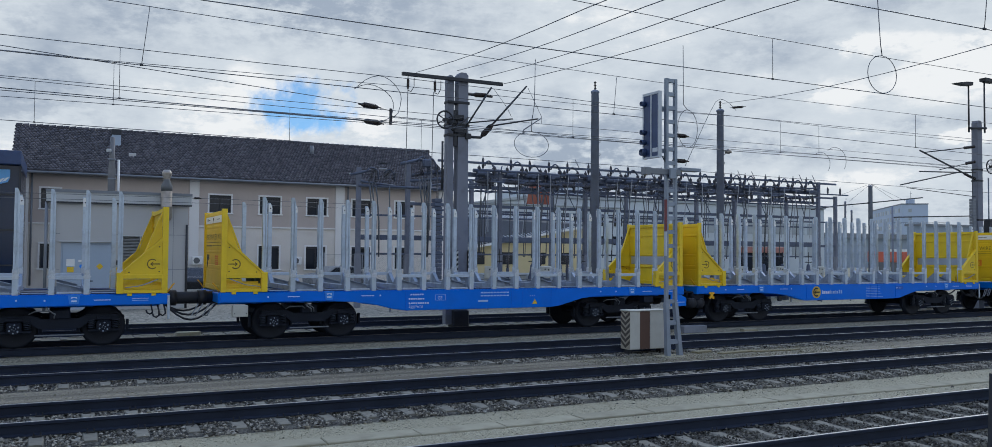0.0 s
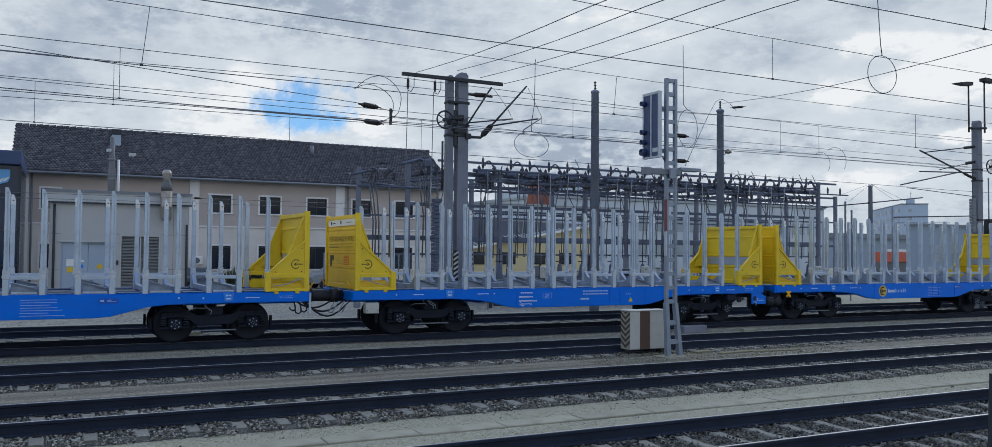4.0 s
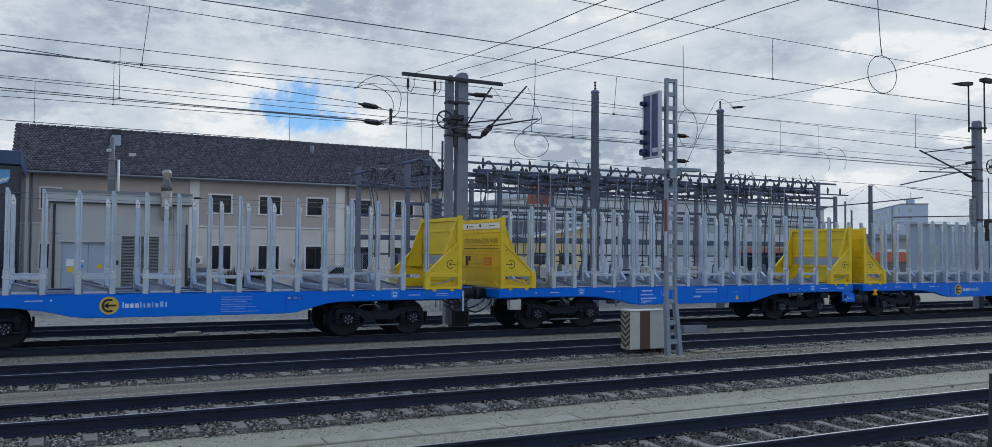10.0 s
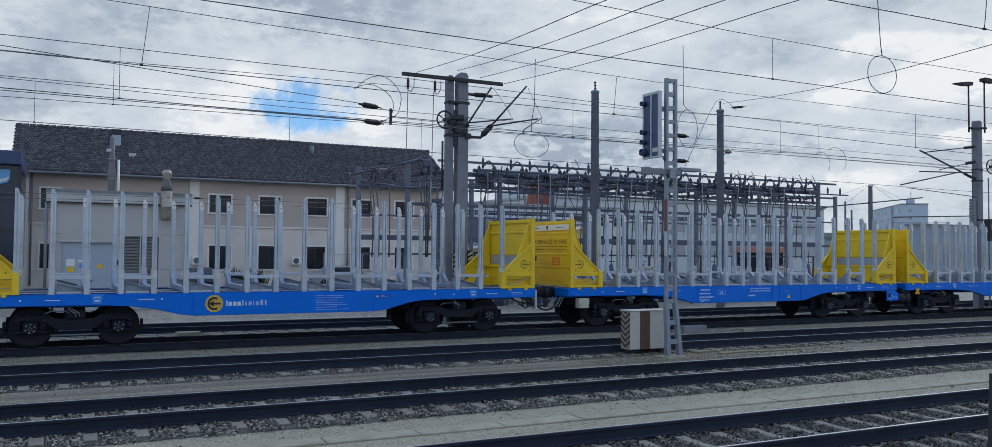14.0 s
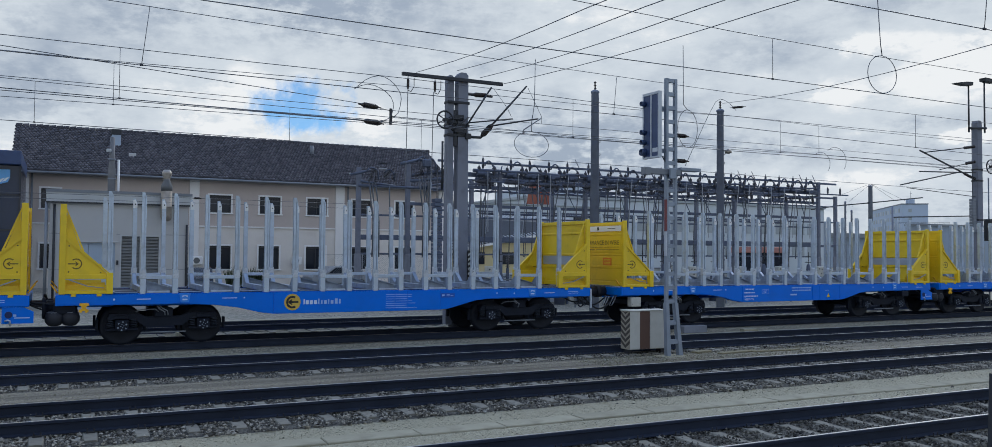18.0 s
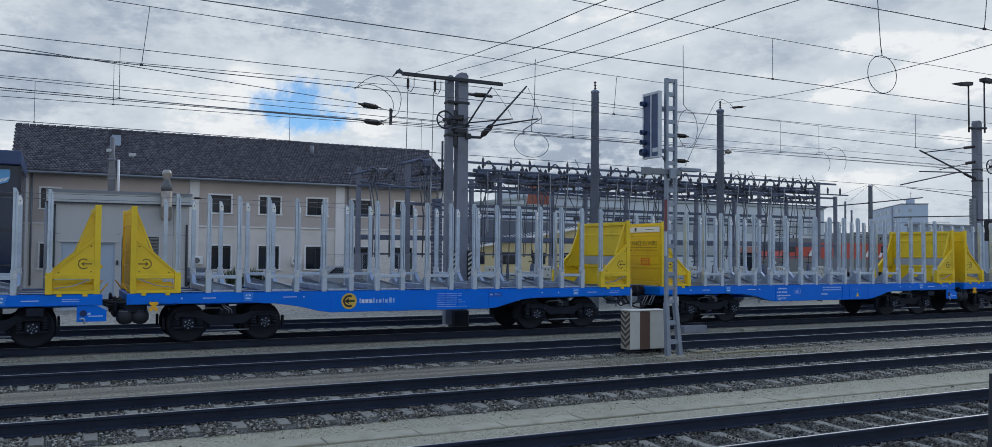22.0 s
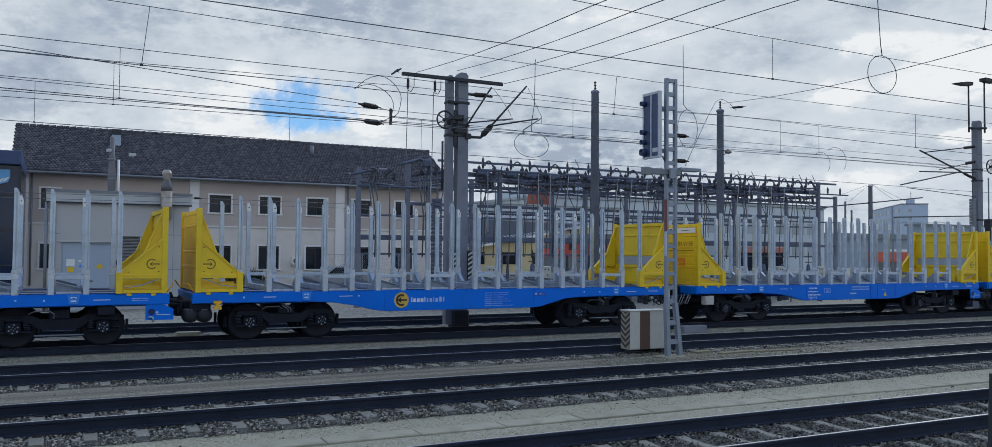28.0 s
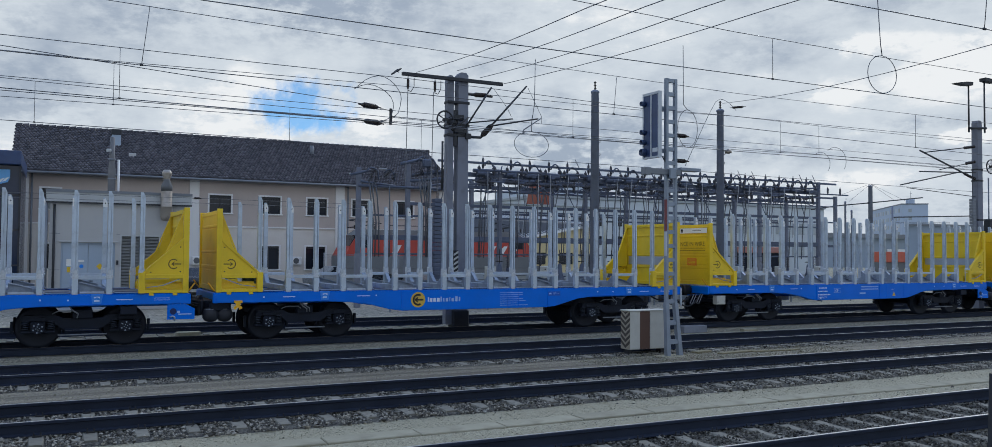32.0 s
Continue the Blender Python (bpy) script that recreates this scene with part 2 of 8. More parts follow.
M_FAINT = mat("faint_white_print", (0.34, 0.50, 0.80), 0.5, 0, 0.04, 2, 30, 0.0)
M_LETTER = mat("white_lettering", (0.60, 0.70, 0.85), 0.5, 0, 0.04, 2, 30, 0.0)
M_SLOGAN = mat("thin_brown_lettering", (0.24, 0.165, 0.02), 0.5, 0, 0.1, 2, 30, 0.0)
M_EMBLEM = mat("brown_print", (0.16, 0.11, 0.014), 0.5, 0, 0.1, 2, 30, 0.0)
M_BLKPRINT = mat("black_print", (0.02, 0.02, 0.018), 0.5, 0, 0.1, 2, 30, 0.0)
M_LOGOGOLD = mat("gold_sign_disc", (0.62, 0.42, 0.06), 0.45, 0, 0.05, 2, 30, 0.0)
M_ORANGE = mat("orange_sticker", (0.75, 0.22, 0.02), 0.5, 0, 0.06, 2, 30, 0.0)
M_HOOK = mat("hook_yellow", (0.78, 0.42, 0.01), 0.45)
M_SILVERBAND = mat("bare_steel_panel", (0.42, 0.46, 0.52), 0.45, 0.5, 0.15, 2, 30, 0.05)
M_CONCRETE = mat("weathered_concrete_mast", (0.20, 0.215, 0.26), 0.85, 0, 0.16, 1.2, 40, 0.25, 0.004, dirt=(0.12, 0.125, 0.145), dirt_amount=0.5)
M_POLE = mat("slate_concrete_pole", (0.205, 0.235, 0.315), 0.85, 0, 0.16, 1.2, 40, 0.2, 0.004, dirt=(0.14, 0.155, 0.20), dirt_amount=0.5)
M_FOOT = mat("tarred_footing", (0.026, 0.030, 0.040), 0.8, 0, 0.35, 3, 30, 0.15)
M_STEELGREY = mat("painted_grey_steel", (0.20, 0.22, 0.25), 0.55, 0.3, 0.18, 2, 40, 0.08)
M_LATTICE = mat("galvanised_signal_mast", (0.27, 0.315, 0.385), 0.5, 0.4, 0.2, 2.5, 40, 0.08)
M_POST = mat("slate_grey_post", (0.15, 0.165, 0.215), 0.8, 0, 0.2, 1.5, 40, 0.15, dirt=(0.08, 0.083, 0.1), dirt_amount=0.4)
M_RIM = mat("pale_panel_rim", (0.5, 0.54, 0.6), 0.5, 0.2, 0.1, 3, 30, 0.03)
M_YARDINSUL = mat("grey_brown_porcelain", (0.07, 0.073, 0.092), 0.3, 0, 0.2, 5, 20, 0.0)
# dark steel lightened and blued: the haze over the yard is in its colour
M_YARDSTEEL = mat("slate_yard_steel", (0.092, 0.112, 0.168), 0.6, 0.2, 0.3, 3, 40, 0.1)
M_PALEROD = mat("pale_painted_rod", (0.36, 0.38, 0.42), 0.6, 0.2, 0.15, 3, 40, 0.05)
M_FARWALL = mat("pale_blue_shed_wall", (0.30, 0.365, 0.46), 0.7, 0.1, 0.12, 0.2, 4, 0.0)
M_DARKSTEEL = mat("dark_weathered_steel", (0.045, 0.048, 0.055), 0.6, 0.4, 0.25, 3, 40, 0.1)
M_WIRE = mat("copper_wire_patina", (0.125, 0.135, 0.155), 0.5, 0.3, 0.2, 2, 20, 0.0)
M_INSUL = mat("brown_porcelain", (0.035, 0.028, 0.026), 0.25, 0, 0.2, 5, 20, 0.0)
# black with the blue of skylight painted into it
M_SIGNAL = mat("signal_panel_black", (0.034, 0.060, 0.145), 0.45, 0, 0.25, 4, 30, 0.03)
M_CABINET = mat("light_grey_cabinet", (0.50, 0.505, 0.47), 0.6, 0, 0.08, 1.6, 40, 0.05, dirt=(0.36, 0.35, 0.31), dirt_amount=0.35)
M_BROWN = mat("brown_stripe_paint", (0.10, 0.055, 0.04), 0.6, 0, 0.15, 2, 40, 0.03)
M_PLASTER_UP = mat("taupe_plaster", (0.50, 0.437, 0.405), 0.92, 0, 0.11, 0.35, 9, 0.12, 0.006, dirt=(0.42, 0.363, 0.337), dirt_amount=0.45)
M_PLASTER_LOW = mat("cream_plaster", (0.71, 0.67, 0.625), 0.92, 0, 0.11, 0.35, 9, 0.12, 0.006, dirt=(0.58, 0.525, 0.475), dirt_amount=0.45)
M_TRIM = mat("white_plaster_trim", (0.76, 0.75, 0.74), 0.85, 0, 0.06, 0.8, 20, 0.05)
M_TILE = stone_mat("brown_roof_tile", (0.05, 0.05, 0.061), (0.122, 0.117, 0.133))
M_GLASS = glass_mat("dark_window_glass", (0.014, 0.018, 0.027), 0.06, 0.0)
M_BLUEGLASS = glass_mat("blue_facade_glass", (0.012, 0.023, 0.055), 0.08, 0.0)
M_FRAME = mat("white_window_frame", (0.78, 0.78, 0.78), 0.5, 0, 0.05, 3, 30, 0.02)
M_PANEL = mat("grey_clad_panel", (0.45, 0.455, 0.46), 0.6, 0.1, 0.06, 0.5, 20, 0.04, dirt=(0.39, 0.39, 0.385), dirt_amount=0.3)
M_FASCIA = mat("light_grey_fascia", (0.47, 0.49, 0.50), 0.6, 0.1, 0.08, 0.7, 20, 0.04, dirt=(0.37, 0.38, 0.38), dirt_amount=0.4)
M_DOOR = mat("blue_grey_door", (0.36, 0.44, 0.55), 0.5, 0.1, 0.06, 1.0, 20, 0.03)
M_LOUVRE = mat("dark_louvre", (0.13, 0.137, 0.145), 0.55, 0.3, 0.15, 3, 30, 0.03)
M_SLAT = mat("grey_louvre_slat", (0.26, 0.27, 0.275), 0.6, 0.2, 0.12, 3, 30, 0.03)
M_SIGNYEL = mat("yellow_notice", (0.75, 0.5, 0.02), 0.5, 0, 0.05, 3, 30, 0.0)
M_STAINLESS = mat("stainless_flue", (0.36, 0.33, 0.295), 0.45, 0.75, 0.18, 1.5, 20, 0.03, dirt=(0.12, 0.105, 0.09), dirt_amount=0.5)
M_FLUE = mat("dull_zinc_flue", (0.17, 0.172, 0.18), 0.6, 0.3, 0.15, 1.5, 20, 0.05, dirt=(0.10, 0.098, 0.098), dirt_amount=0.4)
M_RED = mat("red_locomotive_paint", (0.46, 0.065, 0.045), 0.45, 0, 0.10, 0.8, 20, 0.03, dirt=(0.33, 0.07, 0.05), dirt_amount=0.4)
M_LOCOGREY = mat("grey_locomotive_skirt", (0.17, 0.18, 0.19), 0.55, 0.1, 0.15, 1.2, 25, 0.05)
M_YELWALL = mat("pale_yellow_plaster", (0.62, 0.54, 0.32), 0.9, 0, 0.08, 0.4, 10, 0.1)
M_CORRUG = mat("corrugated_sheet", (0.045, 0.05, 0.06), 0.6, 0.2, 0.12, 0.6, 12, 0.05)
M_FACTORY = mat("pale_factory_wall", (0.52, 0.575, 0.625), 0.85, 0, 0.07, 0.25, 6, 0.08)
M_FACBAND = mat("factory_window_band", (0.33, 0.37, 0.40), 0.4, 0, 0.2, 0.6, 5, 0.0)
M_BRICKRED = mat("red_brick_tower", (0.26, 0.085, 0.055), 0.9, 0, 0.18, 0.8, 9, 0.1)
# white wall tinted blue, the haze of distance mixed into its colour
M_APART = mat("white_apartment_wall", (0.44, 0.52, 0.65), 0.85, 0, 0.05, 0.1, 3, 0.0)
# the blue of distant haze is part of the hill colour
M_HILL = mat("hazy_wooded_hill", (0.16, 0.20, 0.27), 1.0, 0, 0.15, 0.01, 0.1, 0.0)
M_ASPHALT = gravel_mat("yard_sand", (0.095, 0.09, 0.073), (0.37, 0.352, 0.295), 10, (0.245, 0.234, 0.193), 0.6, 0.4)
M_LEAF = mat("green_leaves", (0.075, 0.10, 0.055), 0.7, 0, 0.4, 2, 12, 0.0)
M_BOARD = mat("weathered_board", (0.20, 0.175, 0.105), 0.85, 0, 0.2, 3, 40, 0.2)
M_FEATHER = mat("dark_grey_feathers", (0.03, 0.032, 0.038), 0.7, 0, 0.3, 12, 60, 0.05)
M_CARPAINT = mat("dark_car_paint", (0.02, 0.022, 0.028), 0.25, 0.2, 0.1, 2, 20, 0.0)
M_CARWHITE = mat("silver_car_paint", (0.30, 0.32, 0.35), 0.3, 0.3, 0.1, 2, 20, 0.0)


# ---- mesh helpers ----
def box(bm, x0, x1, y0, y1, z0, z1, bevel=0.0):
    v = [bm.verts.new(c) for c in ((x0, y0, z0), (x1, y0, z0), (x1, y1, z0), (x0, y1, z0), (x0, y0, z1), (x1, y0, z1), (x1, y1, z1), (x0, y1, z1))]
    f = [bm.faces.new([v[i] for i in q]) for q in ((0, 3, 2, 1), (4, 5, 6, 7), (0, 1, 5, 4), (1, 2, 6, 5), (2, 3, 7, 6), (3, 0, 4, 7))]
    if bevel:
        edges = list({e for q in f for e in q.edges})
        bmesh.ops.bevel(bm, geom=edges, offset=bevel, segments=1, affect="EDGES", profile=0.5)
    return bm


def tube(bm, a, b, r0, r1=None, n=8, caps=True):
    a, b = Vector(a), Vector(b)
    r1 = r0 if r1 is None else r1
    d = (b - a).normalized()
    u = d.orthogonal().normalized()
    w = d.cross(u)
    rings = []
    for p, r in ((a, r0), (b, r1)):
        rings.append([bm.verts.new(p + r * (math.cos(2 * math.pi * i / n) * u + math.sin(2 * math.pi * i / n) * w)) for i in range(n)])
    for i in range(n):
        f = bm.faces.new((rings[0][i], rings[0][(i + 1) % n], rings[1][(i + 1) % n], rings[1][i]))
        f.smooth = n > 6
    if caps:
        bm.faces.new(rings[0][::-1])
        bm.faces.new(rings[1])
    return bm


def path_tube(bm, pts, r, n=6):
    """One closed tube swept along a line of points."""
    pts = [Vector(p) for p in pts]
    u, prev, first = None, None, None
    for i, p in enumerate(pts):
        d = (pts[min(i + 1, len(pts) - 1)] - pts[max(i - 1, 0)]).normalized()
        u = d.orthogonal().normalized() if u is None else (u - d * u.dot(d)).normalized()
        w = d.cross(u)
        ring = [bm.verts.new(p + r * (math.cos(2 * math.pi * k / n) * u + math.sin(2 * math.pi * k / n) * w)) for k in range(n)]
        if prev:
            for k in range(n):
                bm.faces.new((prev[k], prev[(k + 1) % n], ring[(k + 1) % n], ring[k])).smooth = True
        first, prev = first or ring, ring
    bm.faces.new(first[::-1])
    bm.faces.new(prev)
    return bm


def prism(bm, pts, lo, hi, axis="y"):
    """Extrude a polygon of (a, b) pairs: along y it is read as (x, z), along x as (y, z), along z as (x, y)."""
    def at(a, b, c):
        return (a, c, b) if axis == "y" else (c, a, b) if axis == "x" else (a, b, c)
    lower = [bm.verts.new(at(a, b, lo)) for a, b in pts]
    upper = [bm.verts.new(at(a, b, hi)) for a, b in pts]
    k = len(pts)
    fs = [bm.faces.new(lower), bm.faces.new(upper[::-1])]
    for i in range(k):
        fs.append(bm.faces.new((lower[i], upper[i], upper[(i + 1) % k], lower[(i + 1) % k])))
    bmesh.ops.recalc_face_normals(bm, faces=fs)
    return bm


def lathe(bm, rings, centre=(0, 0, 0), axis="z", n=14):
    """Turn (radius, along) pairs round an axis."""
    c = Vector(centre)
    rows = []
    for r, h in rings:
        row = []
        for i in range(n):
            a = 2 * math.pi * i / n
            p = (r * math.cos(a), r * math.sin(a), h)
            if axis == "y":
                p = (p[0], p[2], p[1])
            elif axis == "x":
                p = (p[2], p[0], p[1])
            row.append(bm.verts.new(c + Vector(p)))
        rows.append(row)
    fs = []
    for a, b in zip(rows, rows[1:]):
        for i in range(n):
            f = bm.faces.new((a[i], a[(i + 1) % n], b[(i + 1) % n], b[i]))
            f.smooth = True
            fs.append(f)
    fs.append(bm.faces.new(rows[0][::-1]))
    fs.append(bm.faces.new(rows[-1]))
    bmesh.ops.recalc_face_normals(bm, faces=fs)
    return bm


def mesh_of(name, bm, material):
    me = bpy.data.meshes.new(name)
    bm.to_mesh(me)
    bm.free()
    me.materials.append(material)
    return me


def part(name, bm, material, parent, label="", at=None):
    ob = new(name, mesh_of(name, bm, material))
    ob.parent = parent
    if at is not None:
        ob.matrix_basis = at
    if label:
        tagged(ob, label)
    return ob


def again(ob, at, parent=None):
    """Another part on the same mesh."""
    o = new(ob.name.split(".")[0], ob.data)
    o.parent = parent or ob.parent
    o.matrix_basis = at
    return o


def thing(name, at, label, category, group="", kind=""):
    ob = new(name)
    ob.matrix_basis = at
    return tagged(ob, label, category, group, kind)


def solid(name, bm, material, label, category, group="", kind=""):
    return tagged(new(name, mesh_of(name, bm, material)), label, category, group, kind)


def B():
    return bmesh.new()


def lettering(text, size):
    """The outlines of a word as a flat mesh in the x-z plane, facing -y, starting at the origin."""
    cu = bpy.data.curves.new("lettering", "FONT")
    cu.body, cu.size, cu.resolution_u = text, size, 2
    ob = new("lettering", cu)
    me = bpy.data.meshes.new_from_object(ob.evaluated_get(bpy.context.evaluated_depsgraph_get()))
    bpy.data.objects.remove(ob)
    me.transform(Matrix.Rotation(radians(90), 4, "X"))
    return me


def put_text(name, text, size, material, parent, at):
    me = lettering(text, size)
    me.materials.clear()
    me.materials.append(material)
    ob = new(name, me)
    ob.parent = parent
    ob.matrix_basis = at
    return ob


# ---- ground, ballast and tracks ----
RNG = random.Random(7)
bm = B()
xs = [-4000, -400, -60] + [-20 + 2 * i for i in range(46)] + [120, 300, 900, 4000]
ys = [-900, -60, -8] + [2 + i for i in range(28)] + [34, 40, 60, 90, 200, 900, 4000]
grid = []
for y in ys:
    row = []
    for x in xs:
        near = -20 <= x <= 70 and 2 <= y <= 34
        row.append(bm.verts.new((x, y, -0.235 + (0.018 * noise.noise((x * 0.7, y * 0.9, 0)) if near else 0))))
    grid.append(row)
for a, b in zip(grid, grid[1:]):
    for i in range(len(xs) - 1):
        bm.faces.new((a[i], a[i + 1], b[i + 1], b[i]))
solid("ground", bm, M_GROUND, "grey-brown fine gravel between the tracks", "ground", kind="structure")

TRACKS = (  # y of the nearer rail, turn in degrees, start and spacing of the sleepers, worn bright rails, x range
    (7.73, -0.235, 7.98, 0.615, True, -16, 70),
    (12.61, 0.0, 6.01, 0.618, True, -18, 110),
    (17.37, 0.0, 2.10, 0.644, True, -20, 120),
    (22.04, 0.0, 4.70, 0.62, False, -30, 130),
    (26.44, 0.0, 5.16, 0.62, False, -30, 130),
)
GAUGE = 1.505
RAIL_PROFILE = ((-0.075, -0.172), (0.075, -0.172), (0.075, -0.160), (0.012, -0.142), (0.010, -0.045), (0.036, -0.034), (0.036, -0.006), (0.031, 0.0), (-0.031, 0.0), (-0.036, -0.006), (-0.036, -0.034), (-0.010, -0.045), (-0.012, -0.142), (-0.075, -0.160))


def sleeper_bm():
    """A concrete sleeper: raised rail seats, a waist that dips between them and sloping flanks."""
    b = B()
    rows = []
    for y, top, w in ((-0.55, -0.192, 0.078), (-0.40, -0.180, 0.088), (0.16, -0.178, 0.094), (0.42, -0.192, 0.074), (GAUGE - 0.42, -0.192, 0.074), (GAUGE - 0.16, -0.178, 0.094), (GAUGE + 0.40, -0.180, 0.088), (GAUGE + 0.55, -0.192, 0.078)):
        rows.append([b.verts.new(p) for p in ((-w - 0.045, y, -0.40), (-w, y, top - 0.012), (-w + 0.012, y, top), (w - 0.012, y, top), (w, y, top - 0.012), (w + 0.045, y, -0.40))])
    for p, q in zip(rows, rows[1:]):
        for i in range(5):
            b.faces.new((p[i], p[i + 1], q[i + 1], q[i]))
    b.faces.new(rows[0][::-1])
    b.faces.new(rows[-1])
    bmesh.ops.recalc_face_normals(b, faces=b.faces)
    return b


def stones(name, label, count, xr, yr, seed, zlo=-0.235, zhi=-0.185, turn=0.0, tie=None, grade=1.0):
    """Broken ballast: small angular stones, uneven in size."""
    g = np.random.default_rng(seed)
    base = np.array([(1, 0, 0), (-1, 0, 0), (0, 1, 0), (0, -1, 0), (0, 0, 1), (0, 0, -1)], float)
    tri = np.array([(0, 2, 4), (2, 1, 4), (1, 3, 4), (3, 0, 4), (2, 0, 5), (1, 2, 5), (3, 1, 5), (0, 3, 5)])
    px, py = g.uniform(*xr, count), g.uniform(*yr, count)
    keep = np.ones(count, bool)
    if tie is not None:      # few stones lie on a sleeper
        start, step = TRACKS[tie][2:4]
        keep &= (np.abs((px - start + step / 2) % step - step / 2) > 0.098) | (g.uniform(0, 1, count) < 0.05)
    px, py = px[keep], py[keep]
    k = len(px)
    size = g.gamma(4, 0.0026, k)[:, None, None] + 0.007
    size = size * grade
    v = base[None] * size * g.uniform(0.6, 1.35, (k, 6, 1)) + g.normal(0, 0.25, (k, 6, 3)) * size
    ang = g.uniform(0, 6.3, k)
    c, s = np.cos(ang)[:, None], np.sin(ang)[:, None]
    v = np.stack([v[..., 0] * c - v[..., 1] * s, v[..., 0] * s + v[..., 1] * c, v[..., 2] * 0.8], -1)
    v += np.stack([px, py + turn * px, g.uniform(zlo, zhi, k)], -1)[:, None]
    f = (tri[None] + 6 * np.arange(k)[:, None, None]).reshape(-1, 3)
    me = bpy.data.meshes.new(name)
    me.from_pydata(v.reshape(-1, 3).tolist(), [], f.tolist())
    me.materials.append(M_FINESTONE if grade < 0.8 else M_STONEDARK if tie == 0 else M_STONE)
    return tagged(new(name, me), label, "ballast", kind="stuff")


for k, (ty, turn, s0, step, bright, xa, xb) in enumerate(TRACKS):
    track = thing("railway_track", pose(0, ty, 0, 0, 0, turn), "standard gauge railway track with %s rails on concrete sleepers" % ("brightly worn" if bright else "dark rusty"), "railway track", "station tracks", "structure")
    cover_up = 0.06 if k == 3 else 0.0       # ballast heaped over the sleeper ends
    bm = B()
    nx = int((xb - xa) / 0.5)
    rows = []
    for j, (yy, zz) in enumerate(((-0.95, -0.29), (-0.62, -0.215 + cover_up), (0.2, -0.205), (1.3, -0.205), (2.15, -0.215), (2.5, -0.29))):
        rows.append([bm.verts.new((xa + 0.5 * i, yy + (0.07 * noise.noise((i * 0.4, j * 7.1, k)) if j in (0, 1, 4, 5) else 0), zz + 0.014 * noise.noise((i * 0.9, j, k * 3.3)))) for i in range(nx + 1)])
    for a, b in zip(rows, rows[1:]):
        for i in range(nx):
            bm.faces.new((a[i], a[i + 1], b[i + 1], b[i]))
    part("ballast_bed", bm, M_BALLAST if k < 3 else M_FARBED, track, "crushed stone ballast bed")
    for yy in (0.0, GAUGE):
        bm = B()
        prism(bm, [(a + yy, b) for a, b in RAIL_PROFILE], xa, xb, "x")
        rail = part("rail", bm, M_RAIL, track, "rusty steel rail, coloured dark as if in shade")
        bm = B()
        box(bm, xa, xb, yy - 0.018, yy + 0.018, 0.0005, 0.004)
        part("running_surface", bm, M_RAILTOP if bright else M_RAILDULL, rail, "bright worn rail head" if bright else "dull rail head")
    # sleepers: the near stretch one by one, the far stretch joined
    first = None
    lo = s0 - step * math.floor((s0 - (xa + 0.6)) / step)
    near_lo, near_hi = (-10, 45) if k < 4 else (-8, 30)
    far = B()
    i = 0
    while lo + step * i < xb - 0.5:
        x = lo + step * i
        i += 1
        at = pose(x + RNG.uniform(-0.02, 0.02), RNG.uniform(-0.02, 0.02), 0, 0, 0, RNG.uniform(-0.8, 0.8))
        if near_lo < x < near_hi:
            if first is None:
                first = part("sleeper", sleeper_bm(), M_SLEEPER, track, "", at)
            else:
                again(first, at)
        else:
            box(far, x - 0.092, x + 0.092, -0.56, GAUGE + 0.56, -0.4, -0.176)
    tagged(part("far_sleepers", far, M_SLEEPER, track, "concrete sleepers further along"), kind="stuff")
    if k < 3:
        # rail fastenings: a base plate shoulder, a clip and a bolt on each side of a rail
        clips = B()
        i = 0
        while lo + step * i < 40:
            x = lo + step * i
            i += 1
            if x < -10:
                continue
            for yy in (0.0, GAUGE):
                for sd in (-1, 1):
                    box(clips, x - 0.055, x + 0.055, yy + sd * 0.115 - 0.04, yy + sd * 0.115 + 0.04, -0.178, -0.160)
                    for px in (-0.038, 0.038):
                        tube(clips, (x + px, yy + sd * 0.125, -0.165), (x + px * 1.1, yy + sd * 0.13, -0.118), 0.010, 0.007, 6)
        tagged(part("rail_fastenings", clips, M_CLIP, track, "rusty clips and bolts of the rails"), kind="stuff")

stones("ballast_stones", "loose crushed stones between the sleepers", 56000, (3, 26), (7.05, 9.95), 1, -0.225, -0.164, turn=-0.0041, tie=0)
stones("ballast_stones", "loose crushed stones between the sleepers", 82000, (-4, 34), (11.82, 14.78), 2, -0.225, -0.172, tie=1)
stones("ballast_stones", "loose crushed stones between the sleepers", 58000, (-5, 40), (16.68, 19.6), 3, -0.225, -0.172, tie=2)
stones("scattered_stones", "scattered stones on the fine gravel", 2500, (-4, 40), (10.0, 17.0), 4, -0.25, -0.232)
stones("fine_stones", "small grey stones of the fine gravel", 26000, (1, 30), (9.9, 11.95), 6, -0.240, -0.230, grade=0.36)
stones("fine_stones", "small stones on the trodden path", 16000, (-4, 34), (14.8, 16.6), 8, -0.225, -0.205, grade=0.5)
stones("rubble_stones", "pale rubble round the cabinet", 4200, (10.5, 18.5), (15.6, 17.0), 9, -0.225, -0.195, grade=0.79)
stones("scattered_stones", "scattered stones beside the far tracks", 4000, (-6, 60), (19.6, 29.5), 5, -0.245, -0.205, grade=0.75)
stones("scattered_stones", "dark rubble along the edge of the yard", 4000, (-8, 34), (29.2, 30.7), 10, -0.235, -0.175, grade=1.1)
stones("scattered_stones", "loose stones strewn over the sandy yard", 1200, (-8, 34), (30.8, 36.0), 12, -0.195, -0.185, grade=0.9)

# the cable duct between the two nearest tracks: long concrete covers
duct = thing("cable_duct", pose(0, 10.967, -0.215, 0, 0, -0.556), "light concrete cable duct covers flush with the gravel", "cable duct", kind="structure")
cover = None
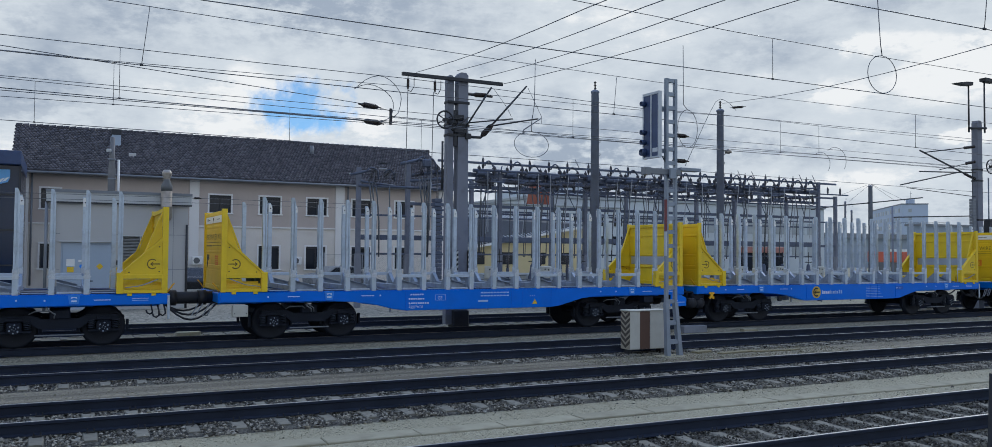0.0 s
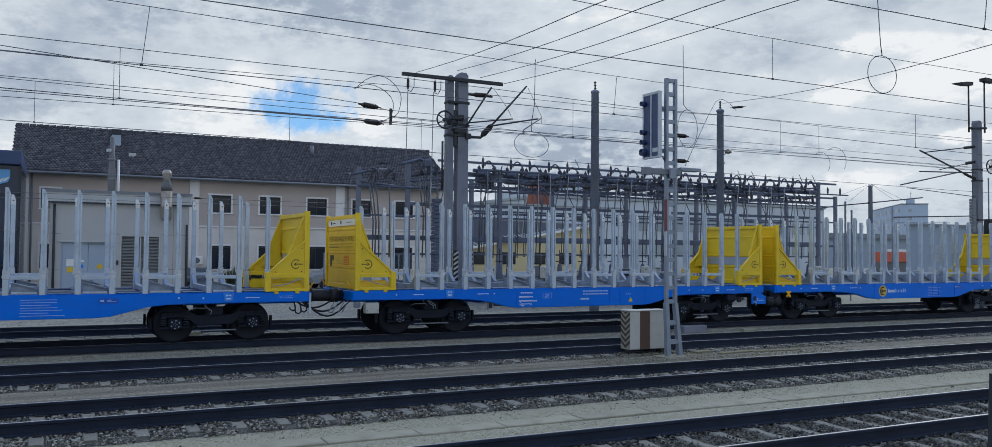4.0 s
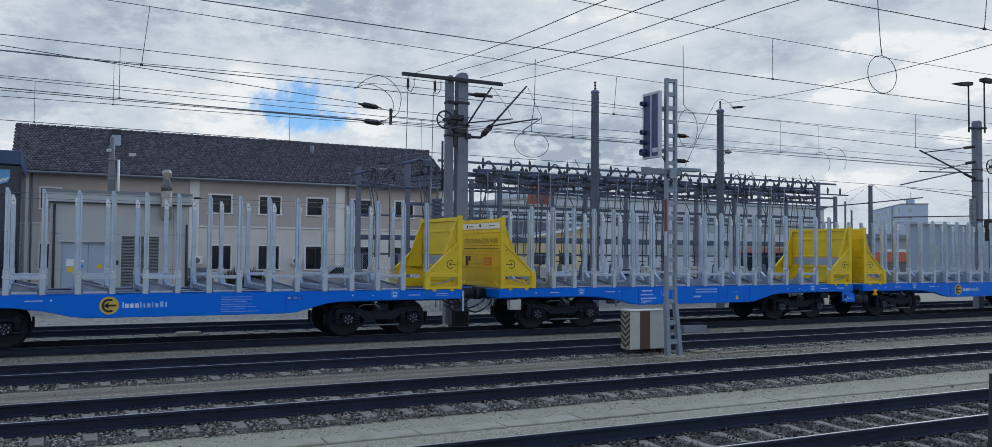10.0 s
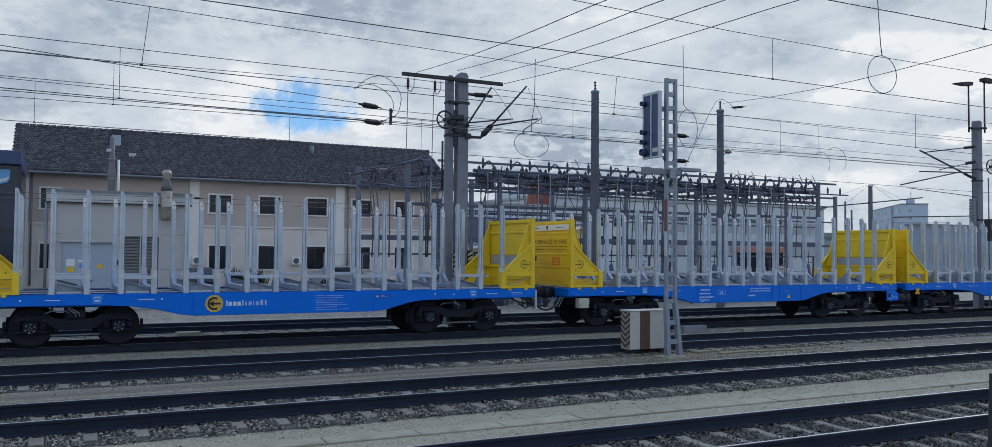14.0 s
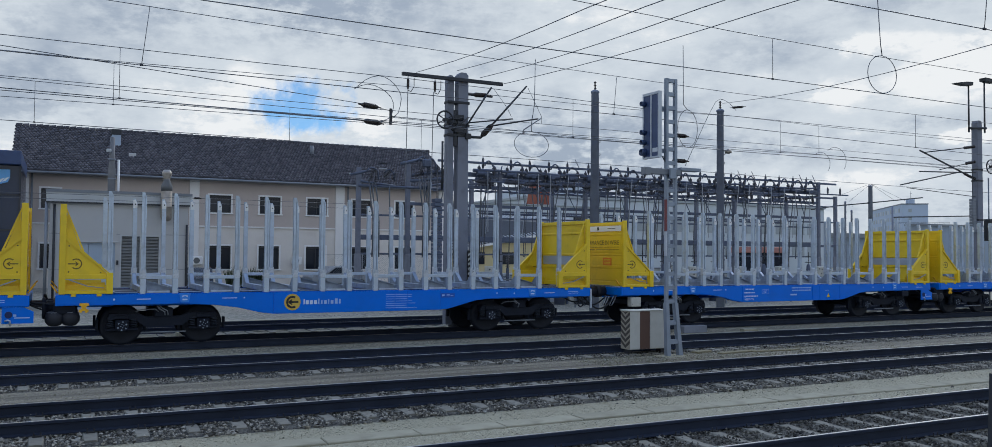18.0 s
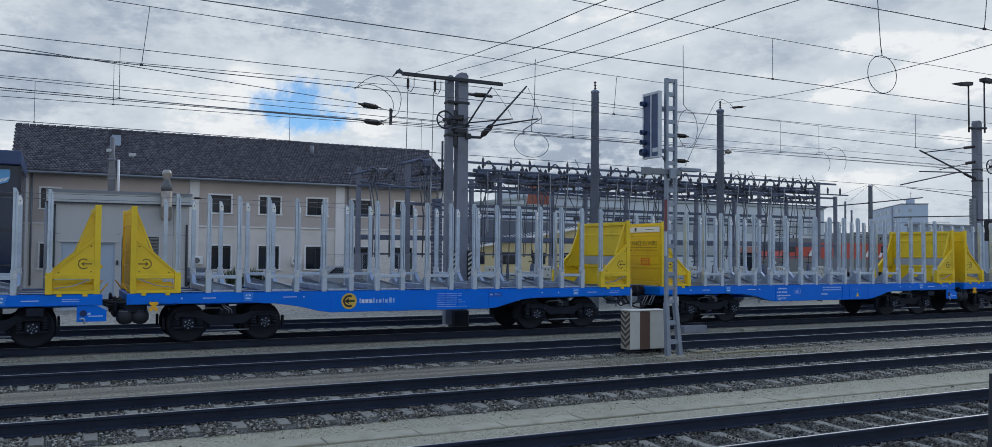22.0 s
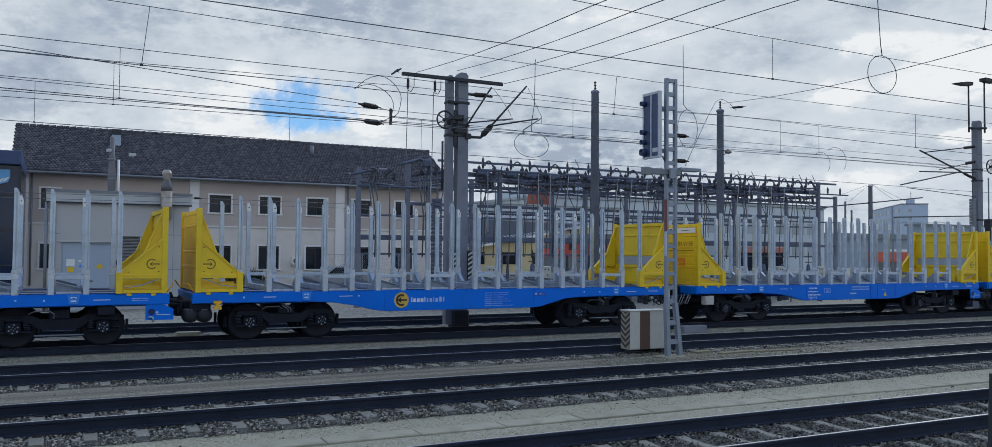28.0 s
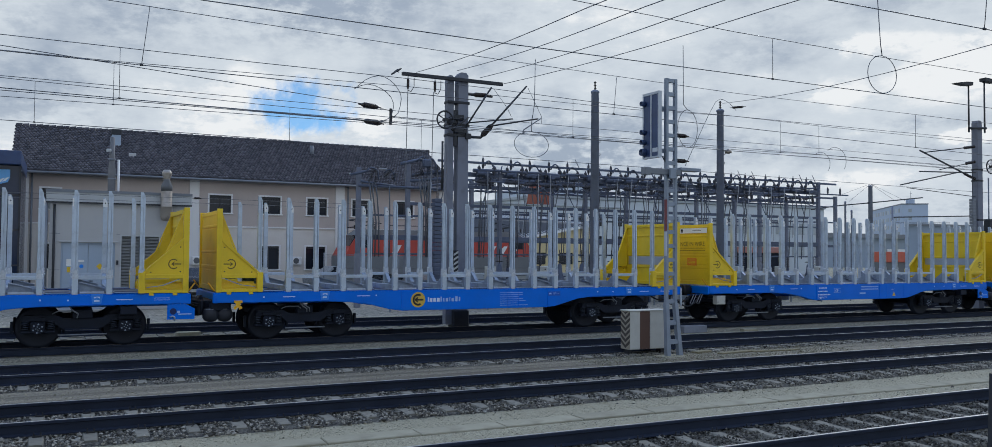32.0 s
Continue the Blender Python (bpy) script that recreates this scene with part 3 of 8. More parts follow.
for i in range(40):
    at = pose(-8.4 + 1.28 * i, RNG.uniform(-0.012, 0.012), RNG.uniform(-0.004, 0.004), RNG.uniform(-0.4, 0.4), 0, RNG.uniform(-0.3, 0.3))
    if cover is None:
        cover = part("cover_slab", box(B(), 0, 1.266, -0.185, 0.185, -0.05, 0.006, 0.012), M_DUCT, duct, "", at)
    else:
        again(cover, at)

# darker trodden dirt between the second and third tracks
bm = B()
rows = []
for j, (yy, zz) in enumerate(((14.4, -0.27), (14.68, -0.216), (16.72, -0.212), (17.0, -0.27))):
    rows.append([bm.verts.new((-20 + 0.6 * i, yy + 0.22 * noise.noise((i * 0.35, j * 3.3, 1)), zz + 0.01 * noise.noise((i * 0.8, j, 2)))) for i in range(130)])
for a, b in zip(rows, rows[1:]):
    for i in range(129):
        bm.faces.new((a[i], a[i + 1], b[i + 1], b[i]))
solid("dirt_path", bm, M_DIRT, "dark trodden cinder path between tracks", "path", kind="structure")

# loose blocks and a few boards left beside the tracks
for name, at, dims, label in (
        ("concrete_block", pose(3.39, 25.9, -0.235, 0, 0, 4), (0.64, 0.30, 0.14), "flat pale concrete block lying by the track"),
        ("concrete_block", pose(19.5, 20.55, -0.235, 0, 0, -12), (0.52, 0.26, 0.13), "small pale concrete block lying by the track"),
        ("concrete_block", pose(7.05, 24.61, -0.235, 0, 0, -8), (0.46, 0.24, 0.09), "small pale concrete slab lying between rails"),
        ("concrete_block", pose(17.9, 21.35, -0.235, 0, 0, 2), (0.95, 0.30, 0.22), "low dark grey concrete block by the track"),
        ("timber_board", pose(14.3, 16.72, -0.222, 0, 0, 12), (0.55, 0.20, 0.06), "weathered yellowish board on the gravel"),
        ("timber_board", pose(15.1, 16.35, -0.222, 0, 0, 8), (1.25, 0.16, 0.05), "weathered yellowish board on the gravel"),
        ("timber_board", pose(16.3, 16.25, -0.222, 0, 0, -4), (1.5, 0.12, 0.045), "weathered yellowish board on the gravel")):
    o = solid(name, box(B(), -dims[0] / 2, dims[0] / 2, -dims[1] / 2, dims[1] / 2, 0, dims[2], 0.012), (M_CONCRETE if "dark" in label else M_DUCT) if name == "concrete_block" else M_BOARD, label, name.split("_")[1])
    o.matrix_basis = at

# a slim dark post beside the nearest track
post_ = solid("marker_post", prism(B(), ((-0.07, 0), (0.12, 0), (0.10, 1.03), (-0.01, 1.05)), -0.05, 0.05, "y"), M_FOOT, "slim dark marker post beside the track", "post")
post_.matrix_basis = pose(10.05, 6.5, -0.235)

# paved yard behind the tracks, in front of the buildings
solid("yard_paving", box(B(), -70, 34, 30.6, 75, -0.6, -0.19), M_ASPHALT, "light grey paved yard before the buildings", "pavement", kind="structure")
solid("yard_kerb", box(B(), -70, 34, 30.3, 30.592, -0.6, -0.17, 0.02), M_DUCT, "concrete kerb along the yard", "kerb", kind="structure")


# ---- the timber train ----
TRACK_Y = 22.79
CENTRES = ((-19.33, False), (-4.685, True), (10.535, False), (25.18, True), (40.40, False))
HALF = 7.01
SIDE = 1.40
STAKES = [-5.98 + 0.705 * i for i in range(18)]


def stake_bm(out):
    """An upright of folded sheet with a groove on its outer face and a slanted bright head on its inner face; out is -1 on the near side."""
    b = B()
    w, d = 0.050, 0.050
    pts = ((-w, -d), (-0.006, -d), (-0.004, -d + 0.03), (0.016, -d + 0.03), (0.018, -d), (w, -d), (w, d), (-w, d))
    pts = [(a, c * -out) for a, c in pts]
    prism(b, pts, 1.24, 3.46, "z")
    prism(b, ((-w, 3.46), (w, 3.46), (w * 0.1, 3.56), (-w, 3.56)), -d, d, "y")
    box(b, -0.062, 0.062, -0.062, 0.062, 1.21, 1.60, 0.006)
    return b


def socket_bm():
    """The cast sleeve in which a stake stands, with its cross pin, ears and two bolts."""
    b = B()
    box(b, -0.066, 0.066, -0.070, 0.070, 1.56, 1.665, 0.008)
    for d in (-1, 1):
        prism(b, ((d * 0.052, 1.665), (d * 0.068, 1.665), (d * 0.064, 1.76), (d * 0.050, 1.785)), -0.060, 0.060, "y")
        prism(b, ((-0.045, 1.665), (0.045, 1.665), (0.032, 1.755), (-0.032, 1.755)), d * 0.062 - 0.006, d * 0.062 + 0.006, "y")
    tube(b, (0.0, -0.10, 1.715), (0.0, 0.10, 1.715), 0.022, 0.022, 8)
    tube(b, (-0.085, -0.03, 1.61), (0.085, -0.03, 1.61), 0.016, 0.016, 6)
    return b


def head_bm(out):
    """The slanted head plate on a stake's inner face."""
    b = B()
    y0 = -out * 0.051
    prism(b, ((-0.049, 3.31), (0.049, 3.31), (0.049, 3.42), (0.0, 3.535), (-0.049, 3.51)), min(y0, y0 - out * 0.02), max(y0, y0 - out * 0.02), "y")
    return b


def stake_pair(parent, xa, xb, template):
    """One bunk: a cross frame on the deck and two uprights on each side."""
    mid, h = (xa + xb) / 2, (xb - xa) / 2
    if template is None:
        b = B()
        for x in (-h, h):
            box(b, x - 0.05, x + 0.05, -1.27, 1.27, 1.235, 1.36, 0.006)
            prism(b, ((-1.27, 1.36), (-0.95, 1.36), (-1.27, 1.62)), x - 0.035, x + 0.035, "x")
            prism(b, ((1.27, 1.36), (0.95, 1.36), (1.27, 1.62)), x - 0.05, x + 0.05, "x")
        for y in (-0.6, 0.6):
            box(b, -h, h, y - 0.05, y + 0.05, 1.24, 1.33)
        bunk = part("stake_bunk", b, M_GALVDULL, parent, "galvanised cross frame with four stakes", pose(mid, 0, 0))
        for out in (-1, 1):
            b = B()
            box(b, -h + 0.065, h - 0.065, out * 1.34 - 0.04, out * 1.34 + 0.04, 1.55, 1.63, 0.005)
            part("tie_bar", b, M_GALV, bunk)
            part("base_bar", box(B(), -h + 0.105, h - 0.105, out * 1.34 - 0.03, out * 1.34 + 0.03, 1.24, 1.275), M_GALV, bunk)
            # a loose folded sheet leaning inside the frame
            b = B()
            prism(b, ((-h + 0.1, 1.26), (-h + 0.1, 1.49), (h - 0.14, 1.35), (h - 0.14, 1.26)), out * 1.22 - 0.008, out * 1.22 + 0.008, "y")
            prism(b, ((-h + 0.1, 1.475), (-h + 0.1, 1.49), (h - 0.14, 1.365), (h - 0.14, 1.35)), out * 1.22 - 0.10, out * 1.22 + 0.05, "y")
            part("slide_plate", b, M_GALVDULL, bunk)
            for x in (-h, h):
                part("stake", stake_bm(out), M_GALV, bunk, "galvanised steel stake", pose(x, out * 1.34, 0))
                part("stake_socket", socket_bm(), M_SOCKET, bunk, "bright cast stake socket", pose(x, out * 1.34, 0))
                part("stake_head", head_bm(out), M_WHITE, bunk, "pale slanted stake head", pose(x, out * 1.34, 0))
                y1 = -out * 0.072
                part("bolt_hole", tube(B(), (0, y1, 3.41), (0, y1 - out * 0.004, 3.41), 0.017, 0.017, 8), M_BLACK, bunk, "dark bolt hole", pose(x, out * 1.34, 0))
        return bunk
    o = again(template, pose(mid, 0, 0), parent)
    for c in template.children:
        again(c, c.matrix_basis.copy(), o)
    return o


def end_wall(parent, side, slogan):
    """A yellow end wall; side -1 stands at the unit's low-x end. Its feet reach inwards."""
    X = lambda d: side * (HALF - d)     # d metres inwards from the end
    def bx(b, d0, d1, *r, **kw):
        return box(b, min(X(d0), X(d1)), max(X(d0), X(d1)), *r, **kw)
    b = B()
    bx(b, 0.05, 0.075, -1.32, 1.32, 1.24, 3.19)
    wall = part("end_wall", b, M_YELLOW, parent, "yellow steel end wall with side gussets")
    for z0, z1, dep in ((3.10, 3.20, 0.13), (2.80, 2.86, 0.10), (2.17, 2.22, 0.10), (1.78, 1.86, 0.11), (1.24, 1.36, 0.13)):
        part("rib", bx(B(), 0.03, dep, -1.31, 1.31, z0, z1, bevel=0.006), M_YELLOW, wall)
    # pressed panels on the outer face
    for z0, z1 in ((2.26, 2.76), (1.40, 1.74), (1.90, 2.14)):
        part("pressed_panel", bx(B(), 0.038, 0.0499, -1.22, 1.22, z0, z1, bevel=0.004), M_YELLOW, wall)
    part("steel_infill", bx(B(), 0.077, 0.090, -1.20, 1.20, 1.88, 2.15), M_SILVERBAND, wall, "bare grey steel infill")
    for out in (-1, 1):
        y0 = out * 1.36
        part("post", bx(B(), 0.0, 0.13, y0 - 0.04, y0 + 0.04, 1.215, 3.235, bevel=0.008), M_YELLOW, wall)
        b = B()
        prism(b, [(X(0.12), 1.66), (X(1.0), 1.66), (X(0.94), 1.72), (X(0.13), 2.44)], y0 - 0.014, y0 + 0.014, "y")
        part("lower_gusset", b, M_YELLOW, wall)
        b = B()
        prism(b, [(X(0.12), 2.44), (X(0.98), 1.69), (X(1.03), 1.69), (X(0.12), 2.52)], y0 - 0.05, y0 + 0.05, "y")
        part("gusset_flange", b, M_YELLOW, wall)
        b = B()
        prism(b, [(X(0.12), 1.80), (X(0.66), 1.80), (X(0.44), 2.20), (X(0.14), 3.05)], y0 - out * 0.09 - 0.01, y0 - out * 0.09 + 0.01, "y")
        part("upper_gusset", b, M_YELLOW, wall)
        b = B()
        prism(b, [(X(0.12), 3.08), (X(0.46), 2.19), (X(0.50), 2.19), (X(0.12), 3.17)], y0 - out * 0.09 - 0.03, y0 - out * 0.09 + 0.03, "y")
        part("upper_flange", b, M_YELLOW, wall)
        # the foot: two rails, an end post, and an open bay between them
        b = B()
        bx(b, 0.12, 1.06, y0 - 0.05, y0 + 0.05, 1.56, 1.66, bevel=0.006)
        bx(b, 0.12, 1.06, y0 - 0.05, y0 + 0.05, 1.225, 1.30, bevel=0.006)
        bx(b, 0.96, 1.10, y0 - 0.09, y0 + 0.07, 1.22, 1.70, bevel=0.008)
        bx(b, 0.12, 0.96, y0 - 0.02 + out * -0.12, y0 + 0.02 + out * -0.12, 1.30, 1.42)
        part("foot_frame", b, M_YELLOW, wall)
        b = B()
        prism(b, [(X(0.20), 1.535), (X(0.22), 1.55), (X(0.60), 1.40), (X(0.58), 1.385)], y0 - 0.035, y0 - 0.005, "y")
        prism(b, [(X(0.60), 1.385), (X(0.92), 1.345), (X(0.92), 1.362), (X(0.60), 1.405)], y0 - 0.035, y0 - 0.005, "y")
        part("latch_bar", b, M_GALVDULL, wall, "grey latch bar in the foot")
        part("foot_sheet", bx(B(), 0.12, 0.95, y0 - out * 0.30 - 0.01, y0 - out * 0.30 + 0.01, 1.225, 1.47), M_YELLOW, wall)
        part("foot_tray", bx(B(), 0.12, 0.95, min(y0 - out * 0.29, y0 - out * 0.06), max(y0 - out * 0.29, y0 - out * 0.06), 1.24, 1.255), M_YELLOW, wall)
        for d in (0.30, 0.82):
            part("lock_foot", bx(B(), d - 0.05, d + 0.05, y0 - 0.06, y0 + 0.02, 1.17, 1.222), M_YELLOW, wall)
        part("end_stake", stake_bm(out), M_GALV, wall, "galvanised steel stake", pose(X(1.03), out * 1.34 - out * 0.02, 0))
        part("end_socket", socket_bm(), M_SOCKET, wall, "bright cast stake socket", pose(X(1.03), out * 1.34 - out * 0.02, 0))
        # arrow emblem on the gusset, seen from the near side: a broken ring and an arrow through its gap
        b = B()
        cx, cz, r1, r0 = X(0.34), 1.90, 0.122, 0.096
        ye = y0 - 0.0175
        ring = []
        for i in range(15):
            a = radians(48 + i * 18.9) if side > 0 else radians(-132 + i * 18.9)
            ring.append((cx + r1 * math.cos(a), cz + r1 * math.sin(a), cx + r0 * math.cos(a), cz + r0 * math.sin(a)))
        for p, q in zip(ring, ring[1:]):
            prism(b, ((p[0], p[1]), (q[0], q[1]), (q[2], q[3]), (p[2], p[3])), ye, ye + 0.003, "y")
        s = -side
        box(b, min(cx - s * 0.17, cx - s * 0.01), max(cx - s * 0.17, cx - s * 0.01), ye, ye + 0.003, cz - 0.013, cz + 0.013)
        tip = cx + s * 0.055
        prism(b, ((tip, cz), (tip - s * 0.075, cz + 0.058), (tip - s * 0.058, cz), (tip - s * 0.075, cz - 0.058)), ye - 0.001, ye + 0.0029, "y")
        part("arrow_emblem", b, M_EMBLEM, wall, "brown ring and arrow emblem")
        for d, z in ((0.19, 1.72), (0.84, 1.705), (0.19, 2.30)):
            part("drain_hole", tube(B(), (X(d), y0 - 0.0165, z), (X(d), y0 - 0.0145, z), 0.016, 0.016, 8), M_BLKPRINT, wall, "dark drain hole")
        # a folded seal plate and a release lever on the foot
        b = B()
        prism(b, [(X(0.44), 1.30), (X(0.56), 1.375), (X(0.74), 1.335), (X(0.60), 1.265)], y0 - out * 0.20 - 0.06, y0 - out * 0.20 + 0.06, "y")
        part("lock_plate", b, M_GALV, wall, "grey folded lock plate")
        b = path_tube(B(), ((X(-0.02), y0 - out * 0.10, 1.25), (X(-0.07), y0 - out * 0.12, 1.32), (X(-0.14), y0 - out * 0.13, 1.42), (X(-0.17), y0 - out * 0.13, 1.44)), 0.018, 6)
        part("release_lever", b, M_HOOK, wall, "orange-yellow release lever")
    if slogan:
        part("white_board", bx(B(), 0.020, 0.029, -1.24, 1.20, 2.92, 3.09), M_WHITE, wall, "white board with small dark marks")
        b = B()
        for y0, y1, z0, z1 in ((0.84, 0.93, 2.97, 3.05), (0.50, 0.78, 2.995, 3.015), (-0.05, 0.05, 2.98, 3.06), (-0.04, 0.04, 2.945, 2.96), (-0.95, -0.52, 2.998, 3.012)):
            bx(b, 0.015, 0.0195, y0, y1, z0, z1)
        part("board_marks", b, M_BLKPRINT, wall)
        turn = Matrix.Rotation(radians(-90), 4, "Z")
        put_text("slogan", "PERFORMANCE IN WIRE", 0.205, M_SLOGAN, wall, Matrix.Translation((X(0.032), 1.12, 2.50)) @ turn)
        b = B()
        bx(b, 0.030, 0.0345, -1.12, 1.14, 2.425, 2.436)
        bx(b, 0.030, 0.0345, 0.22, 1.14, 2.335, 2.362)
        bx(b, 0.030, 0.0345, -1.12, 0.12, 2.342, 2.356)
        part("small_print", b, M_EMBLEM, wall, "thin line and small unreadable print")
        b = B()
        bx(b, 0.030, 0.0345, 0.86, 1.02, 1.80, 2.12)
        bx(b, 0.030, 0.0345, 0.68, 0.82, 1.98, 2.12)
        part("pictogram", b, M_BLKPRINT, wall, "black pictogram")
        part("sticker", bx(B(), 0.030, 0.0345, -0.72, -0.26, 1.86, 2.10), M_ORANGE, wall, "orange square sticker")
        b = B()
        for i in range(4):
            bx(b, 0.027, 0.0295, -0.66, -0.32, 1.90 + 0.045 * i, 1.918 + 0.045 * i)
        part("sticker_print", b, M_YELLOW, wall)
    return wall


def wheelset_bm():
    b = B()
    for s in (-1, 1):
        y = s * 0.7525
        prof = ((0.10, -0.085), (0.40, -0.055), (0.46, -0.066), (0.462, 0.055), (0.485, 0.060), (0.485, 0.078), (0.40, 0.070), (0.10, 0.085))
        lathe(b, [(r, -s * h) for r, h in prof], (0, y, 0), "y", 28)
        for i in range(8):
            a = i * math.pi / 4
            tube(b, (0.3 * math.cos(a), y + s * 0.058, 0.3 * math.sin(a)), (0.3 * math.cos(a), y + s * 0.068, 0.3 * math.sin(a)), 0.03, 0.03, 6)
    tube(b, (0, -1.1, 0), (0, 1.1, 0), 0.075, 0.075, 12)
    return b


def make_bogie(parent, x):
    b = B()
    for s in (-1, 1):
        y = s * 1.0
        pts = ((-1.22, 0.62), (-1.16, 0.74), (-0.55, 0.74), (-0.38, 0.66), (0.38, 0.66), (0.55, 0.74), (1.16, 0.74), (1.22, 0.62), (0.62, 0.60), (0.42, 0.44), (-0.42, 0.44), (-0.62, 0.60))
        prism(b, pts, y - 0.07, y + 0.07, "y")
        for ax in (-0.9, 0.9):
            box(b, ax - 0.16, ax + 0.16, y - 0.11, y + 0.11, 0.62, 0.70, 0.01)
        box(b, -0.2, 0.2, y - 0.14, y + 0.14, 0.66, 0.86, 0.015)
    box(b, -0.22, 0.22, -1.0, 1.0, 0.52, 0.80, 0.02)
    for ex in (-1.14, 1.14):
        box(b, ex - 0.05, ex + 0.05, -0.98, 0.98, 0.62, 0.74)
    tube(b, (0, 0, 0.78), (0, 0, 1.0), 0.22, 0.22, 14)
    bogie = part("bogie", b, M_BLACK, parent, "black two-axle bogie", pose(x, 0, 0))
    spring = None
    for ax in (-0.9, 0.9):
        for dx in (-0.25, 0.25):
            for y in (-1.03, 1.03):
                at = pose(ax + dx, y, 0)
                if spring is None:
                    pts = [(0.076 * math.cos(k * 0.7), 0.076 * math.sin(k * 0.7), 0.415 + 0.0045 * k) for k in range(46)]
                    spring = part("coil_spring", path_tube(B(), pts, 0.016, 5), M_SPRING, bogie, "ribbed black coil spring", at)
                else:
                    again(spring, at)
    sets, bolts = [], {}
    ws = wheelset_bm()
    me = mesh_of("wheelset", ws, M_WHEEL)
    for ax in (-0.9, 0.9):
        o = new("wheelset", me)
        o.parent = bogie
        o.matrix_basis = pose(ax, 0, 0.462)
        sets.append(o)
        for s in (-1, 1):
            b = B()
            box(b, ax - 0.15, ax + 0.15, s * 1.02 - 0.13, s * 1.02 + 0.13, 0.34, 0.60, 0.03)
            box(b, ax - 0.34, ax + 0.34, s * 1.0 - 0.09, s * 1.0 + 0.09, 0.34, 0.41, 0.02)
            part("axle_box", b, M_BLACK, bogie)
            b = B()
            tube(b, (ax, s * 1.15, 0.462), (ax, s * 1.175, 0.462), 0.13, 0.12, 16)
            part("axle_cover", b, M_BLACK, bogie)
            for count, ring, r, a0 in ((6, 0.095, 0.020, 0.4), (4, 0.035, 0.011, 0.2)):
                for i in range(count):
                    a = a0 + i * 2 * math.pi / count
                    at = pose(ax + ring * math.cos(a), s * 1.172, 0.462 + ring * math.sin(a))
                    if (r, s) in bolts:
                        again(bolts[r, s], at)
                    else:
                        bolts[r, s] = part("bolt", tube(B(), (0, 0, 0), (0, s * 0.016, 0), r, r * 0.88, 6), M_GALVDULL, bogie, "bright steel bolt", at)
    # brake rods and a handle tube outside the wheels
    b = B()
    path_tube(b, ((-0.62, -1.18, 0.78), (-0.5, -1.2, 0.84), (-0.2, -1.2, 0.84), (-0.12, -1.18, 0.78)), 0.014)
    path_tube(b, ((-0.5, -1.16, 0.30), (0.5, -1.16, 0.30)), 0.018)
    part("brake_rod", b, M_STEELGREY, bogie, "thin grey brake rod")
    shoe = None
    for ax in (-0.9, 0.9):
        for d in (-0.52, 0.52):
            for s in (-1, 1):
                at = pose(ax + d, s * 0.75, 0.46)
                if shoe is None:
                    shoe = part("brake_shoe", box(B(), -0.03, 0.03, -0.06, 0.06, -0.14, 0.14, 0.01), M_BLACK, bogie, "", at)
                else:
                    again(shoe, at)
    return sets


def sill_outline():
    top = [(-HALF, 1.20), (HALF, 1.20)]
    low = [(HALF, 0.98), (4.2, 0.97), (3.6, 0.955), (3.25, 0.92), (2.75, 0.79), (2.45, 0.715), (2.15, 0.69), (-2.25, 0.69), (-2.6, 0.735), (-3.1, 0.86), (-3.7, 0.945), (-4.4, 0.975), (-HALF, 0.98)]
    return top, low


